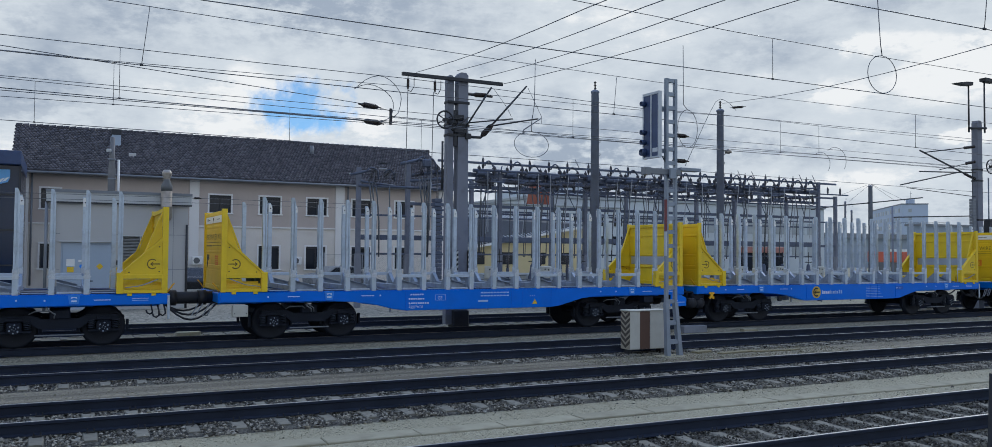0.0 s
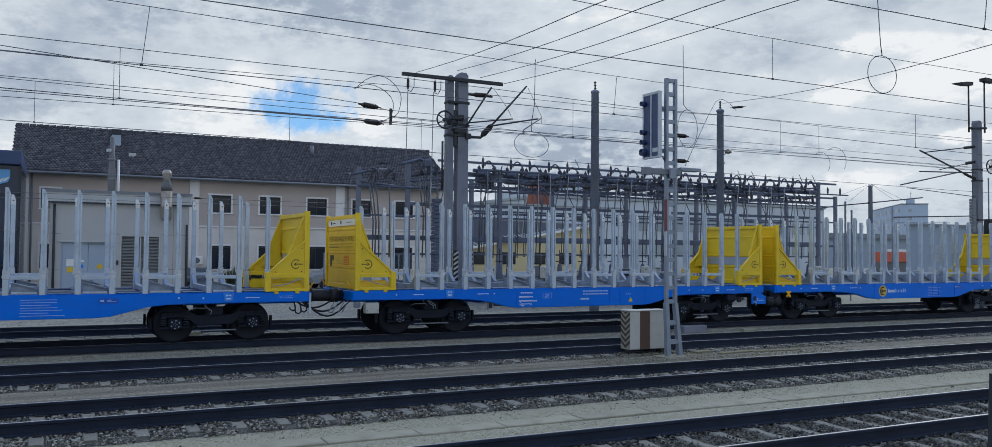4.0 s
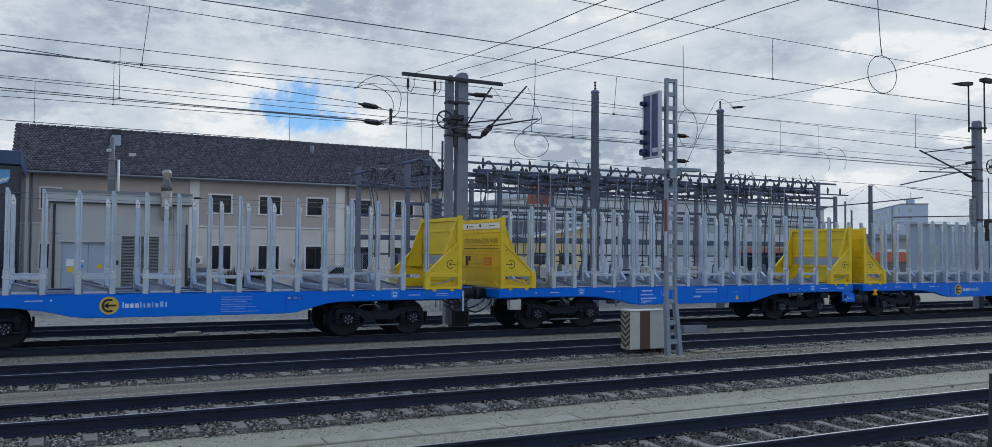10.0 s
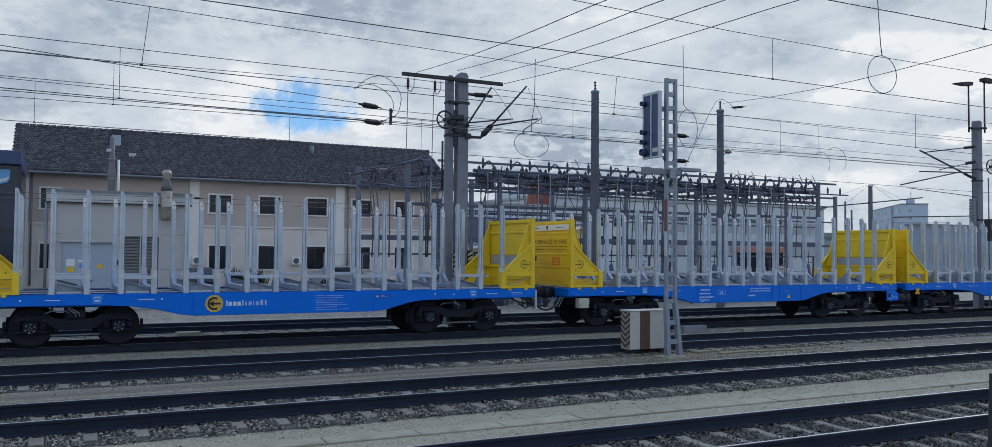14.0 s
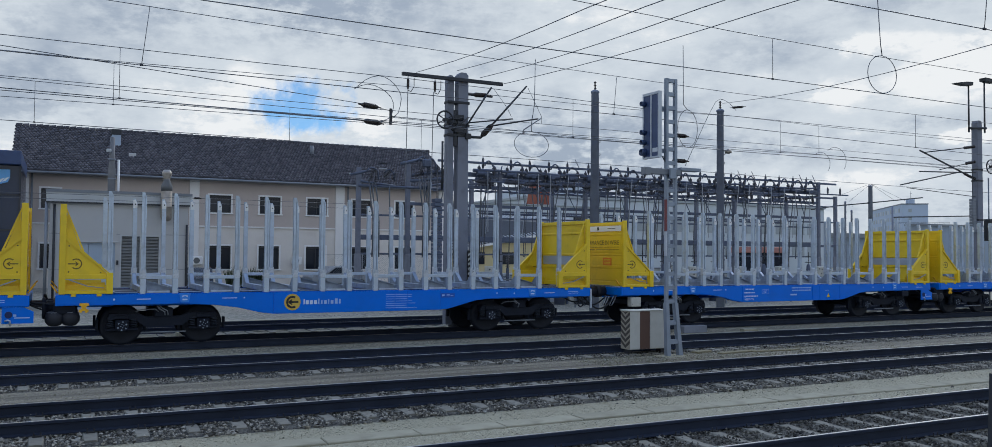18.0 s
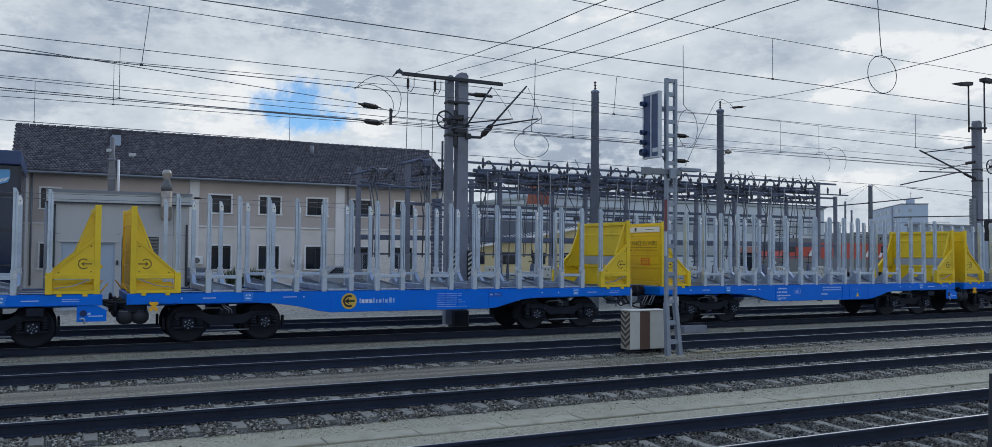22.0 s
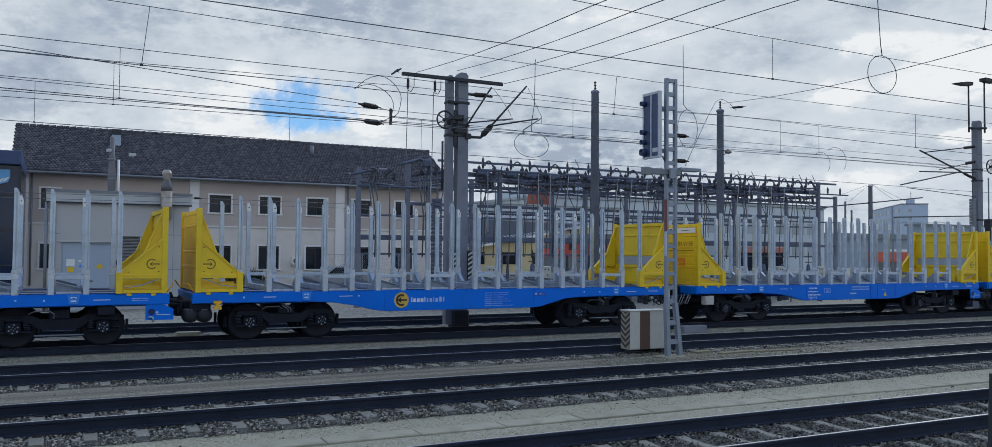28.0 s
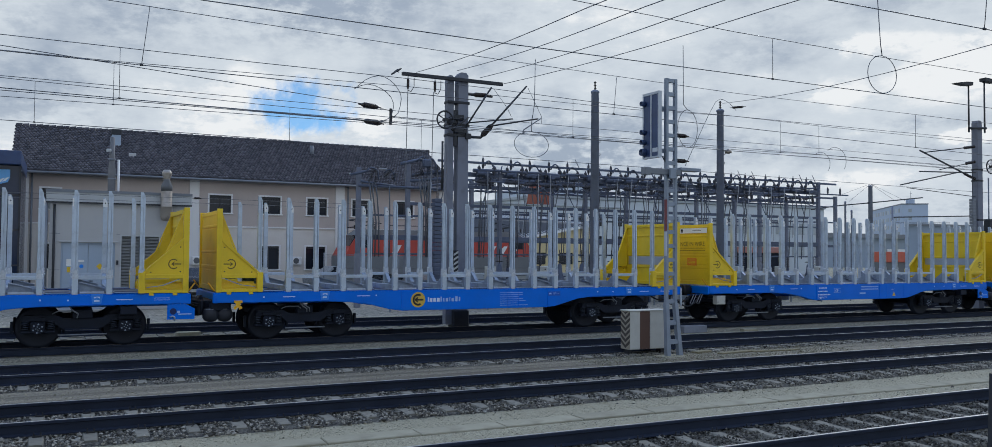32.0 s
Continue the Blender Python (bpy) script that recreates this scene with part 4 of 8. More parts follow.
def make_wagon(cx, logo):
    w = thing("flat_wagon", pose(cx, TRACK_Y, 0), "blue flat wagon with galvanised stakes and plain yellow end walls" if logo else "blue flat wagon with galvanised stakes and lettered yellow end wall", "freight wagon", "timber train wagons")
    top, low = sill_outline()
    for s in (-1, 1):
        b = B()
        prism(b, top + low, s * (SIDE - 0.014) - 0.014, s * (SIDE - 0.014) + 0.014, "y")
        sill = part("side_sill", b, M_BLUE, w, "blue fish-belly side sill")
        b = B()
        box(b, -HALF, HALF, s * SIDE - (0.16 if s > 0 else -0.012), s * SIDE + (0.16 if s < 0 else 0.012), 1.2005, 1.222, 0.004)
        part("top_flange", b, M_BLUE, sill)
        b = B()
        for p, q in zip(low, low[1:]):
            (xa, za), (xb, zb) = p, q
            prism(b, ((xa, za), (xb, zb), (xb, zb - 0.016), (xa, za - 0.016)), s * SIDE - (0.16 if s > 0 else -0.02), s * SIDE + (0.16 if s < 0 else -0.02) + (0.04 if s > 0 else 0), "y")
        part("bottom_flange", b, M_BLUE, sill)
        for x in (-2.27, 2.2, 0.9, 1.25):
            b = box(B(), x - 0.006, x + 0.006, s * SIDE - 0.012, s * SIDE + 0.012, 0.72, 1.19)
            part("stiffener", b, M_BLUE, sill)
        for x in (-4.35, 5.05):
            b = B()
            prism(b, ((x - 0.13, 1.21), (x + 0.13, 1.21), (x + 0.09, 1.0), (x - 0.09, 1.0)), s * SIDE - 0.02, s * SIDE + 0.02, "y")
            part("jacking_plate", b, M_BLUEPALE, sill, "paler blue jacking plate")
            if s < 0:
                b = B()
                prism(b, ((x - 0.06, 1.16), (x + 0.06, 1.16), (x + 0.06, 1.12), (x, 1.15), (x - 0.06, 1.12)), -SIDE - 0.024, -SIDE - 0.0205, "y")
                box(b, x - 0.055, x + 0.055, -SIDE - 0.024, -SIDE - 0.0205, 1.05, 1.085)
                part("jacking_mark", b, M_LETTER, sill, "white lifting mark")
    # centre sill, cross bearers and deck sheets
    b = B()
    box(b, -HALF + 0.05, HALF - 0.05, -0.24, 0.24, 0.86, 1.18, 0.01)
    part("centre_sill", b, M_BLUE, w)
    for i in range(9):
        x = -6.6 + 1.65 * i
        part("cross_bearer", box(B(), x - 0.06, x + 0.06, -1.36, 1.36, 0.99, 1.18), M_BLUE, w)
    for y in (-0.80, 0.80):
        part("deck_plate", box(B(), -HALF + 0.06, HALF - 0.06, y - 0.54, y + 0.54, 1.19, 1.212), M_DECK, w, "grey deck sheet")
    for s in (-1, 1):
        part("end_beam", box(B(), s * HALF - 0.06, s * HALF + 0.06, -1.385, 1.385, 0.96, 1.2, 0.01), M_BLUE, w)
    # small markings near the ends
    for x0, x1, z0, z1 in ((-5.40, -5.10, 1.08, 1.10), (-3.50, -3.15, 1.075, 1.093), (-5.9, -5.86, 1.07, 1.11), (-3.0, -2.965, 1.07, 1.105), (3.9, 3.935, 1.08, 1.115), (5.45, 5.8, 1.075, 1.093), (6.25, 6.60, 1.06, 1.068), (6.25, 6.60, 1.105, 1.113), (4.45, 4.485, 1.07, 1.105)):
        part("sill_mark", box(B(), x0, x1, -SIDE - 0.004, -SIDE - 0.0005, z0, z1), M_LETTER, w, "small white mark")
    if logo:
        b = B()
        tube(b, (-1.81, -SIDE - 0.004, 0.955), (-1.81, -SIDE - 0.0005, 0.955), 0.205, 0.205, 32)
        part("emblem_disc", b, M_LOGOGOLD, w, "gold disc emblem with dark arrow")
        b = B()
        for i in range(14):
            a0, a1 = radians(58 + i * 17.5), radians(58 + (i + 1) * 17.5)
            q = [(-1.81 + r * math.cos(a), 0.955 + r * math.sin(a)) for r, a in ((0.158, a0), (0.158, a1), (0.106, a1), (0.106, a0))]
            prism(b, q, -SIDE - 0.007, -SIDE - 0.0045, "y")
        box(b, -1.87, -1.66, -SIDE - 0.007, -SIDE - 0.0045, 0.932, 0.978)
        prism(b, ((-1.93, 0.955), (-1.81, 1.04), (-1.835, 0.955), (-1.81, 0.87)), -SIDE - 0.007, -SIDE - 0.0045, "y")
        part("emblem_arrow", b, M_BLKPRINT, w)
        # a row of small plain bars beside the disc, the first half brighter than the second
        x = -1.53
        for k, (wd, high) in enumerate(((0.028, 0.118), (0.078, 0.090), (0.078, 0.090), (0.082, 0.090), (0.034, 0.122), (0.040, 0.086), (0.070, 0.086), (0.022, 0.112), (0.070, 0.086), (0.068, 0.122), (0.040, 0.108))):
            part("pale_bar", box(B(), x, x + wd, -SIDE - 0.004, -SIDE - 0.0005, 0.895, 0.895 + high * 1.08), M_LETTER if k < 4 else M_FAINT, w, "plain pale bar")
            x += wd + (0.026 if k < 4 else 0.040)
        b = B()
        for i in range(7):
            box(b, 0.65, 0.65 + (0.72, 0.72, 0.60, 0.72, 0.82, 0.55, 0.88)[i], -SIDE - 0.004, -SIDE - 0.0005, 1.10 - 0.058 * i, 1.111 - 0.058 * i)
        part("text_block", b, M_FAINT, w, "block of thin white lines")
        b = box(B(), 2.2, 2.62, -SIDE - 0.004, -SIDE - 0.0005, 1.0, 1.12)
        part("label_plate", b, mat("dark_blue_label", (0.004, 0.10, 0.56), 0.4), w, "dark blue label")
        b = B()
        box(b, 2.24, 2.32, -SIDE - 0.007, -SIDE - 0.0045, 1.04, 1.085)
        box(b, 2.38, 2.47, -SIDE - 0.007, -SIDE - 0.0045, 1.07, 1.085)
        box(b, 2.38, 2.58, -SIDE - 0.007, -SIDE - 0.0045, 1.045, 1.055)
        part("label_print", b, M_FAINT, w)
    else:
        b = B()
        for i, (w0, w1) in enumerate(((0.05, 0.42), (0.0, 0.40), (0.0, 0.58))):
            x = -2.19 + w0
            while x < -2.19 + w1:
                part("white_bar", box(B(), x, x + 0.045, -SIDE - 0.004, -SIDE - 0.0005, 1.075 - 0.115 * i, 1.115 - 0.115 * i), M_LETTER, w)
                x += 0.066
        put_text("type_code", "Sggmrrs", 0.125, M_LETTER, w, pose(-2.19, -SIDE - 0.003, 0.742))
        put_text("grid_code", "GE", 0.12, M_LETTER, w, pose(-1.36, -SIDE - 0.003, 0.955))
        b = B()
        for x0, x1, z0, z1 in ((-1.42, -1.12, 0.93, 0.938), (-1.42, -1.12, 1.075, 1.083), (-1.42, -1.412, 0.93, 1.08), (-1.128, -1.12, 0.93, 1.08)):
            box(b, x0, x1, -SIDE - 0.004, -SIDE - 0.0005, z0, z1)
        for i in range(2):
            for j in range(9):
                box(b, -0.06 + 0.1 * j, 0.02 + 0.1 * j, -SIDE - 0.004, -SIDE - 0.0005, 1.10 - 0.085 * i, 1.135 - 0.085 * i)
        box(b, -0.14, 0.16, -SIDE - 0.004, -SIDE - 0.0005, 0.865, 0.915)
        for j in range(3):
            box(b, 1.5 + 0.07 * j, 1.525 + 0.07 * j, -SIDE - 0.004, -SIDE - 0.0005, 1.0, 1.025)
        tagged(part("load_table", b, M_FAINT, w, "white load table bars and a framed code"), kind="stuff")
        b = B()
        prism(b, ((1.58, 0.78), (1.74, 0.78), (1.66, 0.92)), -SIDE - 0.004, -SIDE - 0.0005, "y")
        part("warning_triangle", b, M_SIGNYEL, w, "small yellow warning triangle")
    tmpl = None
    for i in range(1, 17, 2):
        o = stake_pair(w, STAKES[i], STAKES[i + 1], tmpl)
        tmpl = tmpl or o
    for s in (-1, 1):
        pocket, lip = None, None
        for i in range(0, 17, 2):
            at = pose((STAKES[i] + STAKES[i + 1]) / 2, 0, 0)
            if pocket is None:
                # a flat dark plate paints the shaded hollow of each pocket
                pocket = part("deck_pocket", box(B(), -0.26, 0.26, min(s * 1.06, s * 1.37), max(s * 1.06, s * 1.37), 1.223, 1.238, 0.004), M_POCKET, w, "dark blue deck pocket", at)
                b = path_tube(B(), ((-0.30, s * 1.395, 1.335), (-0.285, s * 1.395, 1.28), (-0.22, s * 1.395, 1.245), (0.22, s * 1.395, 1.245), (0.285, s * 1.395, 1.28), (0.30, s * 1.395, 1.335)), 0.011, 6)
                lip = part("pocket_lip", b, M_GALVDULL, w, "pale rounded pocket lip", at)
            else:
                again(pocket, at)
                again(lip, at)
    end_wall(w, -1, not logo)
    end_wall(w, 1, False)
    sets = []
    for x in (-4.78, 4.78):
        ws = make_bogie(w, x)
        sets += ws
    # running gear below the frame
    for pts in (((-4.9, -1.28, 0.93), (-4.82, -1.3, 0.86), (-4.72, -1.3, 0.80), (-4.70, -1.26, 0.70)), ((-4.95, -1.28, 0.93), (-4.88, -1.3, 0.84), (-4.78, -1.3, 0.78), (-4.77, -1.26, 0.70)), ((4.5, -1.28, 0.95), (4.56, -1.3, 0.86), (4.68, -1.3, 0.78), (4.66, -1.26, 0.68))):
        part("brake_hose", path_tube(B(), pts, 0.015), M_STEELGREY, w, "thin grey hose to the bogie")
    if logo:
        # buffered low-x end with a yellow hook, and the high-x end with drawbar
        for y in (-0.95, 0.95):
            b = B()
            lathe(b, ((0.10, 0.05), (0.12, -0.14), (0.12, -0.20), (0.24, -0.24), (0.25, -0.28), (0.22, -0.30)), (-HALF - 0.02, y, 0.90), "x", 18)
            part("buffer", b, M_BLACK, w, "black buffer")
        part("buffer_housing", box(B(), -7.12, -6.62, -1.25, 1.25, 0.74, 1.04, 0.05), M_BLACK, w, "black buffer beam housing")
        # made-up drums for dark buffer-like shapes; grey caps imitate their bright tops
        for x in (-7.08, -6.76):
            for y in (-1.10, 1.10):
                b = B()
                lathe(b, ((0.05, 0.50), (0.13, 0.52), (0.19, 0.60), (0.20, 0.70), (0.17, 0.80), (0.12, 0.84)), (x, y, 0), "z", 18)
                part("rubber_bumper", b, M_RUBBER, w, "round black drum, made up for dark buffer-like shapes")
                part("bumper_cap", tube(B(), (x, y, 0.795), (x, y, 0.815), 0.17, 0.16, 14), M_STEELGREY, w)
        b = B()
        prism(b, ((-6.58, 1.02), (-6.40, 1.02), (-6.39, 0.97), (-6.44, 0.95), (-6.45, 0.90), (-6.40, 0.87), (-6.40, 0.82), (-6.46, 0.80), (-6.48, 0.85), (-6.52, 0.85), (-6.55, 0.80), (-6.60, 0.83), (-6.59, 0.87), (-6.54, 0.90), (-6.55, 0.95), (-6.59, 0.97)), -SIDE - 0.05, -SIDE - 0.008, "y")
        part("rope_hook", b, M_HOOK, w, "orange-yellow rope hook")
        b = B()
        tube(b, (HALF - 0.3, -0.45, 1.06), (HALF + 1.35, -0.45, 1.06), 0.15, 0.15, 16)
        tube(b, (HALF + 0.06, -0.45, 1.06), (HALF + 0.3, -0.45, 1.06), 0.19, 0.19, 16)
        tube(b, (HALF + 0.8, -0.45, 1.06), (HALF + 1.0, -0.45, 1.06), 0.18, 0.18, 16)
        part("drawbar", b, M_RUBBER, w, "thick black drawbar between the units")
        for k, (y, sag) in enumerate(((-1.05, 0.42), (-0.6, 0.30), (0.3, 0.24))):
            b = B()
            pts = [(HALF - 0.05 + 1.25 * i / 8, y, 0.98 - sag * math.sin(math.pi * i / 8) * (1 + 0.1 * k)) for i in range(9)]
            path_tube(b, pts, 0.026)
            part("coupling_hose", b, M_RUBBER, w, "sagging black hose")
        b = B()
        box(b, HALF + 0.0, HALF + 0.055, -SIDE - 0.02, -SIDE + 0.03, 0.62, 1.17, 0.006)
        part("step_bar", b, M_GALV, w, "light grey upright bar")
        for x in (HALF + 0.72, HALF + 0.98):
            b = path_tube(B(), ((x, -1.2, 0.95), (x - 0.16, -1.2, 0.66), (x - 0.06, -1.2, 0.66), (x + 0.10, -1.2, 0.95)), 0.014, 6)
            part("uncoupling_handle", b, M_STEELGREY, w, "bent grey rod handle")
        for x, low in ((HALF - 0.34, 0.10), (HALF - 0.20, 0.02), (HALF - 0.06, 0.06)):
            b = path_tube(B(), ((x, -1.25, 0.95), (x + 0.03, -1.28, 0.80), (x + 0.035, -1.28, 0.68 + low), (x - 0.02, -1.24, 0.63 + low), (x - 0.08, -1.22, 0.66 + low), (x - 0.10, -1.20, 0.72 + low)), 0.020, 7)
            part("hose_end", b, M_RUBBER, w, "black hose end hanging")
    else:
        b = box(B(), -6.72, -6.36, -SIDE - 0.01, -SIDE + 0.20, 0.62, 0.90, 0.012)
        box_ = part("distributor_box", b, M_CABINET, w, "plain light grey box under the sill")
        part("box_bolts", tube(tube(B(), (-6.68, -SIDE - 0.018, 0.70), (-6.68, -SIDE - 0.0105, 0.70), 0.014, 0.014, 6), (-6.40, -SIDE - 0.018, 0.70), (-6.40, -SIDE - 0.0105, 0.70), 0.014, 0.014, 6), M_DARKSTEEL, box_)
        # blue bracket plate below the high-x end
        b = B()
        prism(b, ((HALF - 0.46, 0.96), (HALF - 0.06, 0.96), (HALF + 0.15, 0.85), (HALF + 0.15, 0.60), (HALF - 0.46, 0.60)), -SIDE + 0.02, -SIDE + 0.05, "y")
        part("bracket_plate", b, M_BLUE, w, "blue bracket plate with markings")
        b = B()
        box(b, HALF - 0.22, HALF + 0.08, -SIDE + 0.014, -SIDE + 0.0195, 0.71, 0.735)
        box(b, HALF - 0.24, HALF - 0.18, -SIDE + 0.014, -SIDE + 0.0195, 0.75, 0.80)
        part("bracket_marks", b, M_FAINT, w)
        part("ring_mark", tube(B(), (HALF - 0.33, -SIDE + 0.0135, 0.79), (HALF - 0.33, -SIDE + 0.0195, 0.79), 0.075, 0.075, 16), M_POCKET, w, "dark blue round mark")
        part("earth_plug", path_tube(B(), ((HALF - 0.40, -SIDE + 0.005, 0.66), (HALF - 0.34, -SIDE - 0.01, 0.68), (HALF - 0.30, -SIDE - 0.01, 0.66), (HALF - 0.30, -SIDE - 0.005, 0.56)), 0.02, 6), M_GALV, w, "pale earthing plug and lead")
        for k, (y, z, sag) in enumerate(((-1.15, 1.06, 0.05), (-1.0, 1.0, 0.09), (-0.7, 0.98, 0.16))):
            b = path_tube(B(), [(HALF + 0.02 + 0.95 * i / 8, y, z - sag * math.sin(math.pi * i / 8)) for i in range(9)], 0.020, 6)
            part("brake_hose", b, M_RUBBER, w, "black brake hose across the gap")
        part("drawgear", tube(B(), (HALF - 0.1, 0, 0.96), (HALF + 1.0, 0, 0.96), 0.07, 0.07, 10), M_RUBBER, w)
        part("battery_box", box(B(), 5.55, 5.9, -SIDE + 0.06, -SIDE + 0.3, 0.74, 0.93, 0.01), M_BLACK, w)
    return w, sets


WAGONS = [make_wagon(cx, logo) for cx, logo in CENTRES]


# ---- signal, cabinet and masts ----
def signal_mast():
    s = thing("signal_mast", pose(13.12, 16.45, -0.22), "grey lattice railway signal mast with dark signal head", "railway signal")
    H, wdt = 6.68, 0.132
    for sx in (-1, 1):
        part("upright", box(B(), sx * wdt - 0.035, sx * wdt + 0.035, -0.05, 0.05, 1.25, H, 0.005), M_LATTICE, s)
        part("leg", prism(B(), ((sx * wdt - 0.045, 1.28), (sx * wdt + 0.045, 1.28), (sx * 0.18 + 0.155, 0.0), (sx * 0.18 + 0.045, 0.0)), -0.06, 0.06, "y"), M_LATTICE, s)
    n = 17
    for i in range(n):
        z = 1.31 + (H - 0.05 - 1.31) * i / (n - 1)
        part("batten", box(B(), -wdt + 0.035, wdt - 0.035, -0.035, 0.035, z - 0.048, z + 0.048, 0.004), M_LATTICE, s)
    for z in (0.35, 0.8):
        part("batten", box(B(), -0.07 - 0.06 * (0.8 - z), 0.17 + 0.10 * (0.8 - z), -0.04, 0.04, z - 0.055, z + 0.055), M_LATTICE, s)
    # the head: a panel across the track facing -x
    px = -0.33
    head = part("signal_head", box(B(), px - 0.03, px + 0.03, 0.02, 0.58, 4.80, 6.30, 0.004), M_SIGNAL, s, "black signal panel with grey rim")
    b = B()
    for y0, y1, z0, z1 in ((-0.02, 0.02, 4.76, 6.36), (0.58, 0.62, 4.76, 6.36), (0.02, 0.58, 4.76, 4.80), (0.02, 0.58, 6.30, 6.36), (0.27, 0.31, 4.80, 6.30)):
        box(b, px - 0.045, px + 0.045, y0, y1, z0, z1)
    part("panel_rim", b, M_RIM, head, "light grey panel rim")
    part("small_plate", box(B(), px - 0.036, px - 0.0305, 0.04, 0.24, 4.90, 5.0), M_RIM, head, "small pale plate")
    for z, r in ((6.11, 0.06), (5.41, 0.06), (5.17, 0.06), (4.92, 0.085)):
        b = B()
        lathe(b, ((r, 0.0), (r * 1.02, 0.13), (r * 0.8, 0.135), (r * 0.75, 0.02)), (0, 0, 0), "x", 16)
        bmesh.ops.transform(b, matrix=Matrix.Rotation(math.pi, 4, "Z"), verts=b.verts)
        part("lamp_hood", b, M_SIGNAL, head, "black lamp hood", pose(px - 0.03, 0.53, z))
    b = B()
    box(b, px + 0.03, -0.1, 0.05, 0.11, 4.88, 4.98)
    box(b, px + 0.03, -0.1, 0.05, 0.11, 5.9, 6.0)
    part("head_bracket", b, M_LATTICE, s)
    b = B()
    for i in range(3):
        path_tube(b, [(px + 0.1 + 0.05 * i, 0.04, 4.8), (px + 0.2, 0.0, 4.6 - 0.05 * i), (-0.14, -0.1, 4.3)], 0.012, 5)
    part("signal_cable", b, M_RUBBER, s)
    part("plate_red_white", box(B(), -0.189, -0.168, -0.08, 0.0, 3.0, 3.75), mat("faded_red_board", (0.19, 0.05, 0.052), 0.6), s, "narrow faded red board")
    part("plate_white", box(B(), -0.189, -0.168, -0.08, 0.0, 2.4, 2.98), M_RIM, s, "narrow white board")
    # a bracket arm across the mast below the head
    part("bracket_box", box(B(), -0.846, -0.676, -0.13, 0.05, 4.313, 4.493, 0.008), M_STEELGREY, s, "grey bracket box")
    part("bracket_arm", box(B(), -0.675, 0.228, -0.10, -0.055, 4.343, 4.473, 0.006), M_STEELGREY, s)
    part("bracket_plate", box(B(), 0.228, 0.834, -0.12, 0.12, 4.459, 4.537, 0.006), M_LATTICE, s, "flat grey bracket plate")
    part("junction_box", box(B(), -0.16, 0.02, -0.20, -0.13, 4.25, 4.5, 0.01), M_LATTICE, s)
    part("base_block", box(B(), -0.34, 0.36, -0.26, 0.26, -0.3, 0.02, 0.02), M_DUCT, s, "concrete base")
    return s


def cabinet():
    c = thing("signal_cabinet", pose(12.28, 16.92, -0.22), "light grey trackside cabinet with brown stripe and hazard side", "cabinet")
    part("body", box(B(), 0, 1.12, 0, 0.38, 0.14, 1.06, 0.012), M_CABINET, c)
    part("brown_stripe", box(B(), 0.29, 0.58, -0.004, -0.0005, 0.145, 1.055), M_BROWN, c, "broad brown stripe")
    part("lid", box(B(), -0.02, 1.14, -0.02, 0.40, 1.061, 1.085, 0.006), M_CABINET, c)
    b = B()
    for i in range(7):
        z = 0.17 + 0.135 * i
        prism(b, ((0.19, z), (0.375, z + 0.13), (0.375, z + 0.205), (0.19, z + 0.075)) if z + 0.205 < 1.06 else ((0.19, z), (0.30, z + 0.075), (0.19, z + 0.05)), -0.006, -0.0035, "x")
        prism(b, ((0.19, z), (0.005, z + 0.13), (0.005, z + 0.205), (0.19, z + 0.075)) if z + 0.205 < 1.06 else ((0.19, z), (0.08, z + 0.075), (0.19, z + 0.05)), -0.006, -0.0035, "x")
    # tan ground of the chevrons, with this side's shade in its colour
    part("hazard_plate", box(B(), -0.003, -0.0004, 0.004, 0.376, 0.15, 1.055), mat("weathered_tan_plate", (0.33, 0.305, 0.25), 0.7, 0, 0.2, 4, 40, 0.03), c, "weathered tan plate")
    part("hazard_stripes", b, mat("faded_hazard_paint", (0.05, 0.042, 0.035), 0.6), c, "black hazard chevrons")
    for x in (0.08, 1.04):
        part("leg", box(B(), x - 0.05, x + 0.05, 0.1, 0.28, -0.1, 0.139), M_DARKSTEEL, c)
    part("door_seam", box(B(), 0.586, 0.593, -0.003, -0.0004, 0.16, 1.04), M_DARKSTEEL, c)
    return c


def rod_insulator(b, a, c, r=0.075):
    """A smooth dark rod with closely set sheds and metal caps."""
    a, c = Vector(a), Vector(c)
    tube(b, a.lerp(c, -0.16), c.lerp(a, -0.16), r * 0.3, r * 0.3, 8)
    tube(b, a, a.lerp(c, 0.18), r * 0.5, r, 12)
    tube(b, a.lerp(c, 0.181), a.lerp(c, 0.82), r, r, 12)
    tube(b, a.lerp(c, 0.821), c, r, r * 0.5, 12)
    for i in range(11):
        tube(b, a.lerp(c, 0.16 + 0.062 * i), a.lerp(c, 0.19 + 0.062 * i), r * 1.13, r * 1.08, 12)


def insulator(b, a, c, r=0.07, n=7):
    """A string of sheds from a to c."""
    a, c = Vector(a), Vector(c)
    tube(b, a, c, r * 0.45, r * 0.45, 8)
    for i in range(n):
        p = a.lerp(c, (i + 0.5) / n)
        q = a.lerp(c, (i + 0.8) / n)
        tube(b, p, q, r, r * 0.55, 10)


def wheel_tension(parent, x, y, z, r=0.27):
    b = B()
    pts = [(x + r * math.cos(a), y, z + r * math.sin(a)) for a in [2 * math.pi * i / 18 for i in range(19)]]
    path_tube(b, pts, 0.028, 6)
    for i in range(3):
        a = i * math.pi / 3 + 0.5
        tube(b, (x - r * math.cos(a), y, z - r * math.sin(a)), (x + r * math.cos(a), y, z + r * math.sin(a)), 0.016, 0.016, 6)
    tube(b, (x, y - 0.08, z), (x, y + 0.08, z), 0.06, 0.06, 10)
    return part("tension_wheel", b, M_DARKSTEEL, parent, "spoked tensioning wheel")


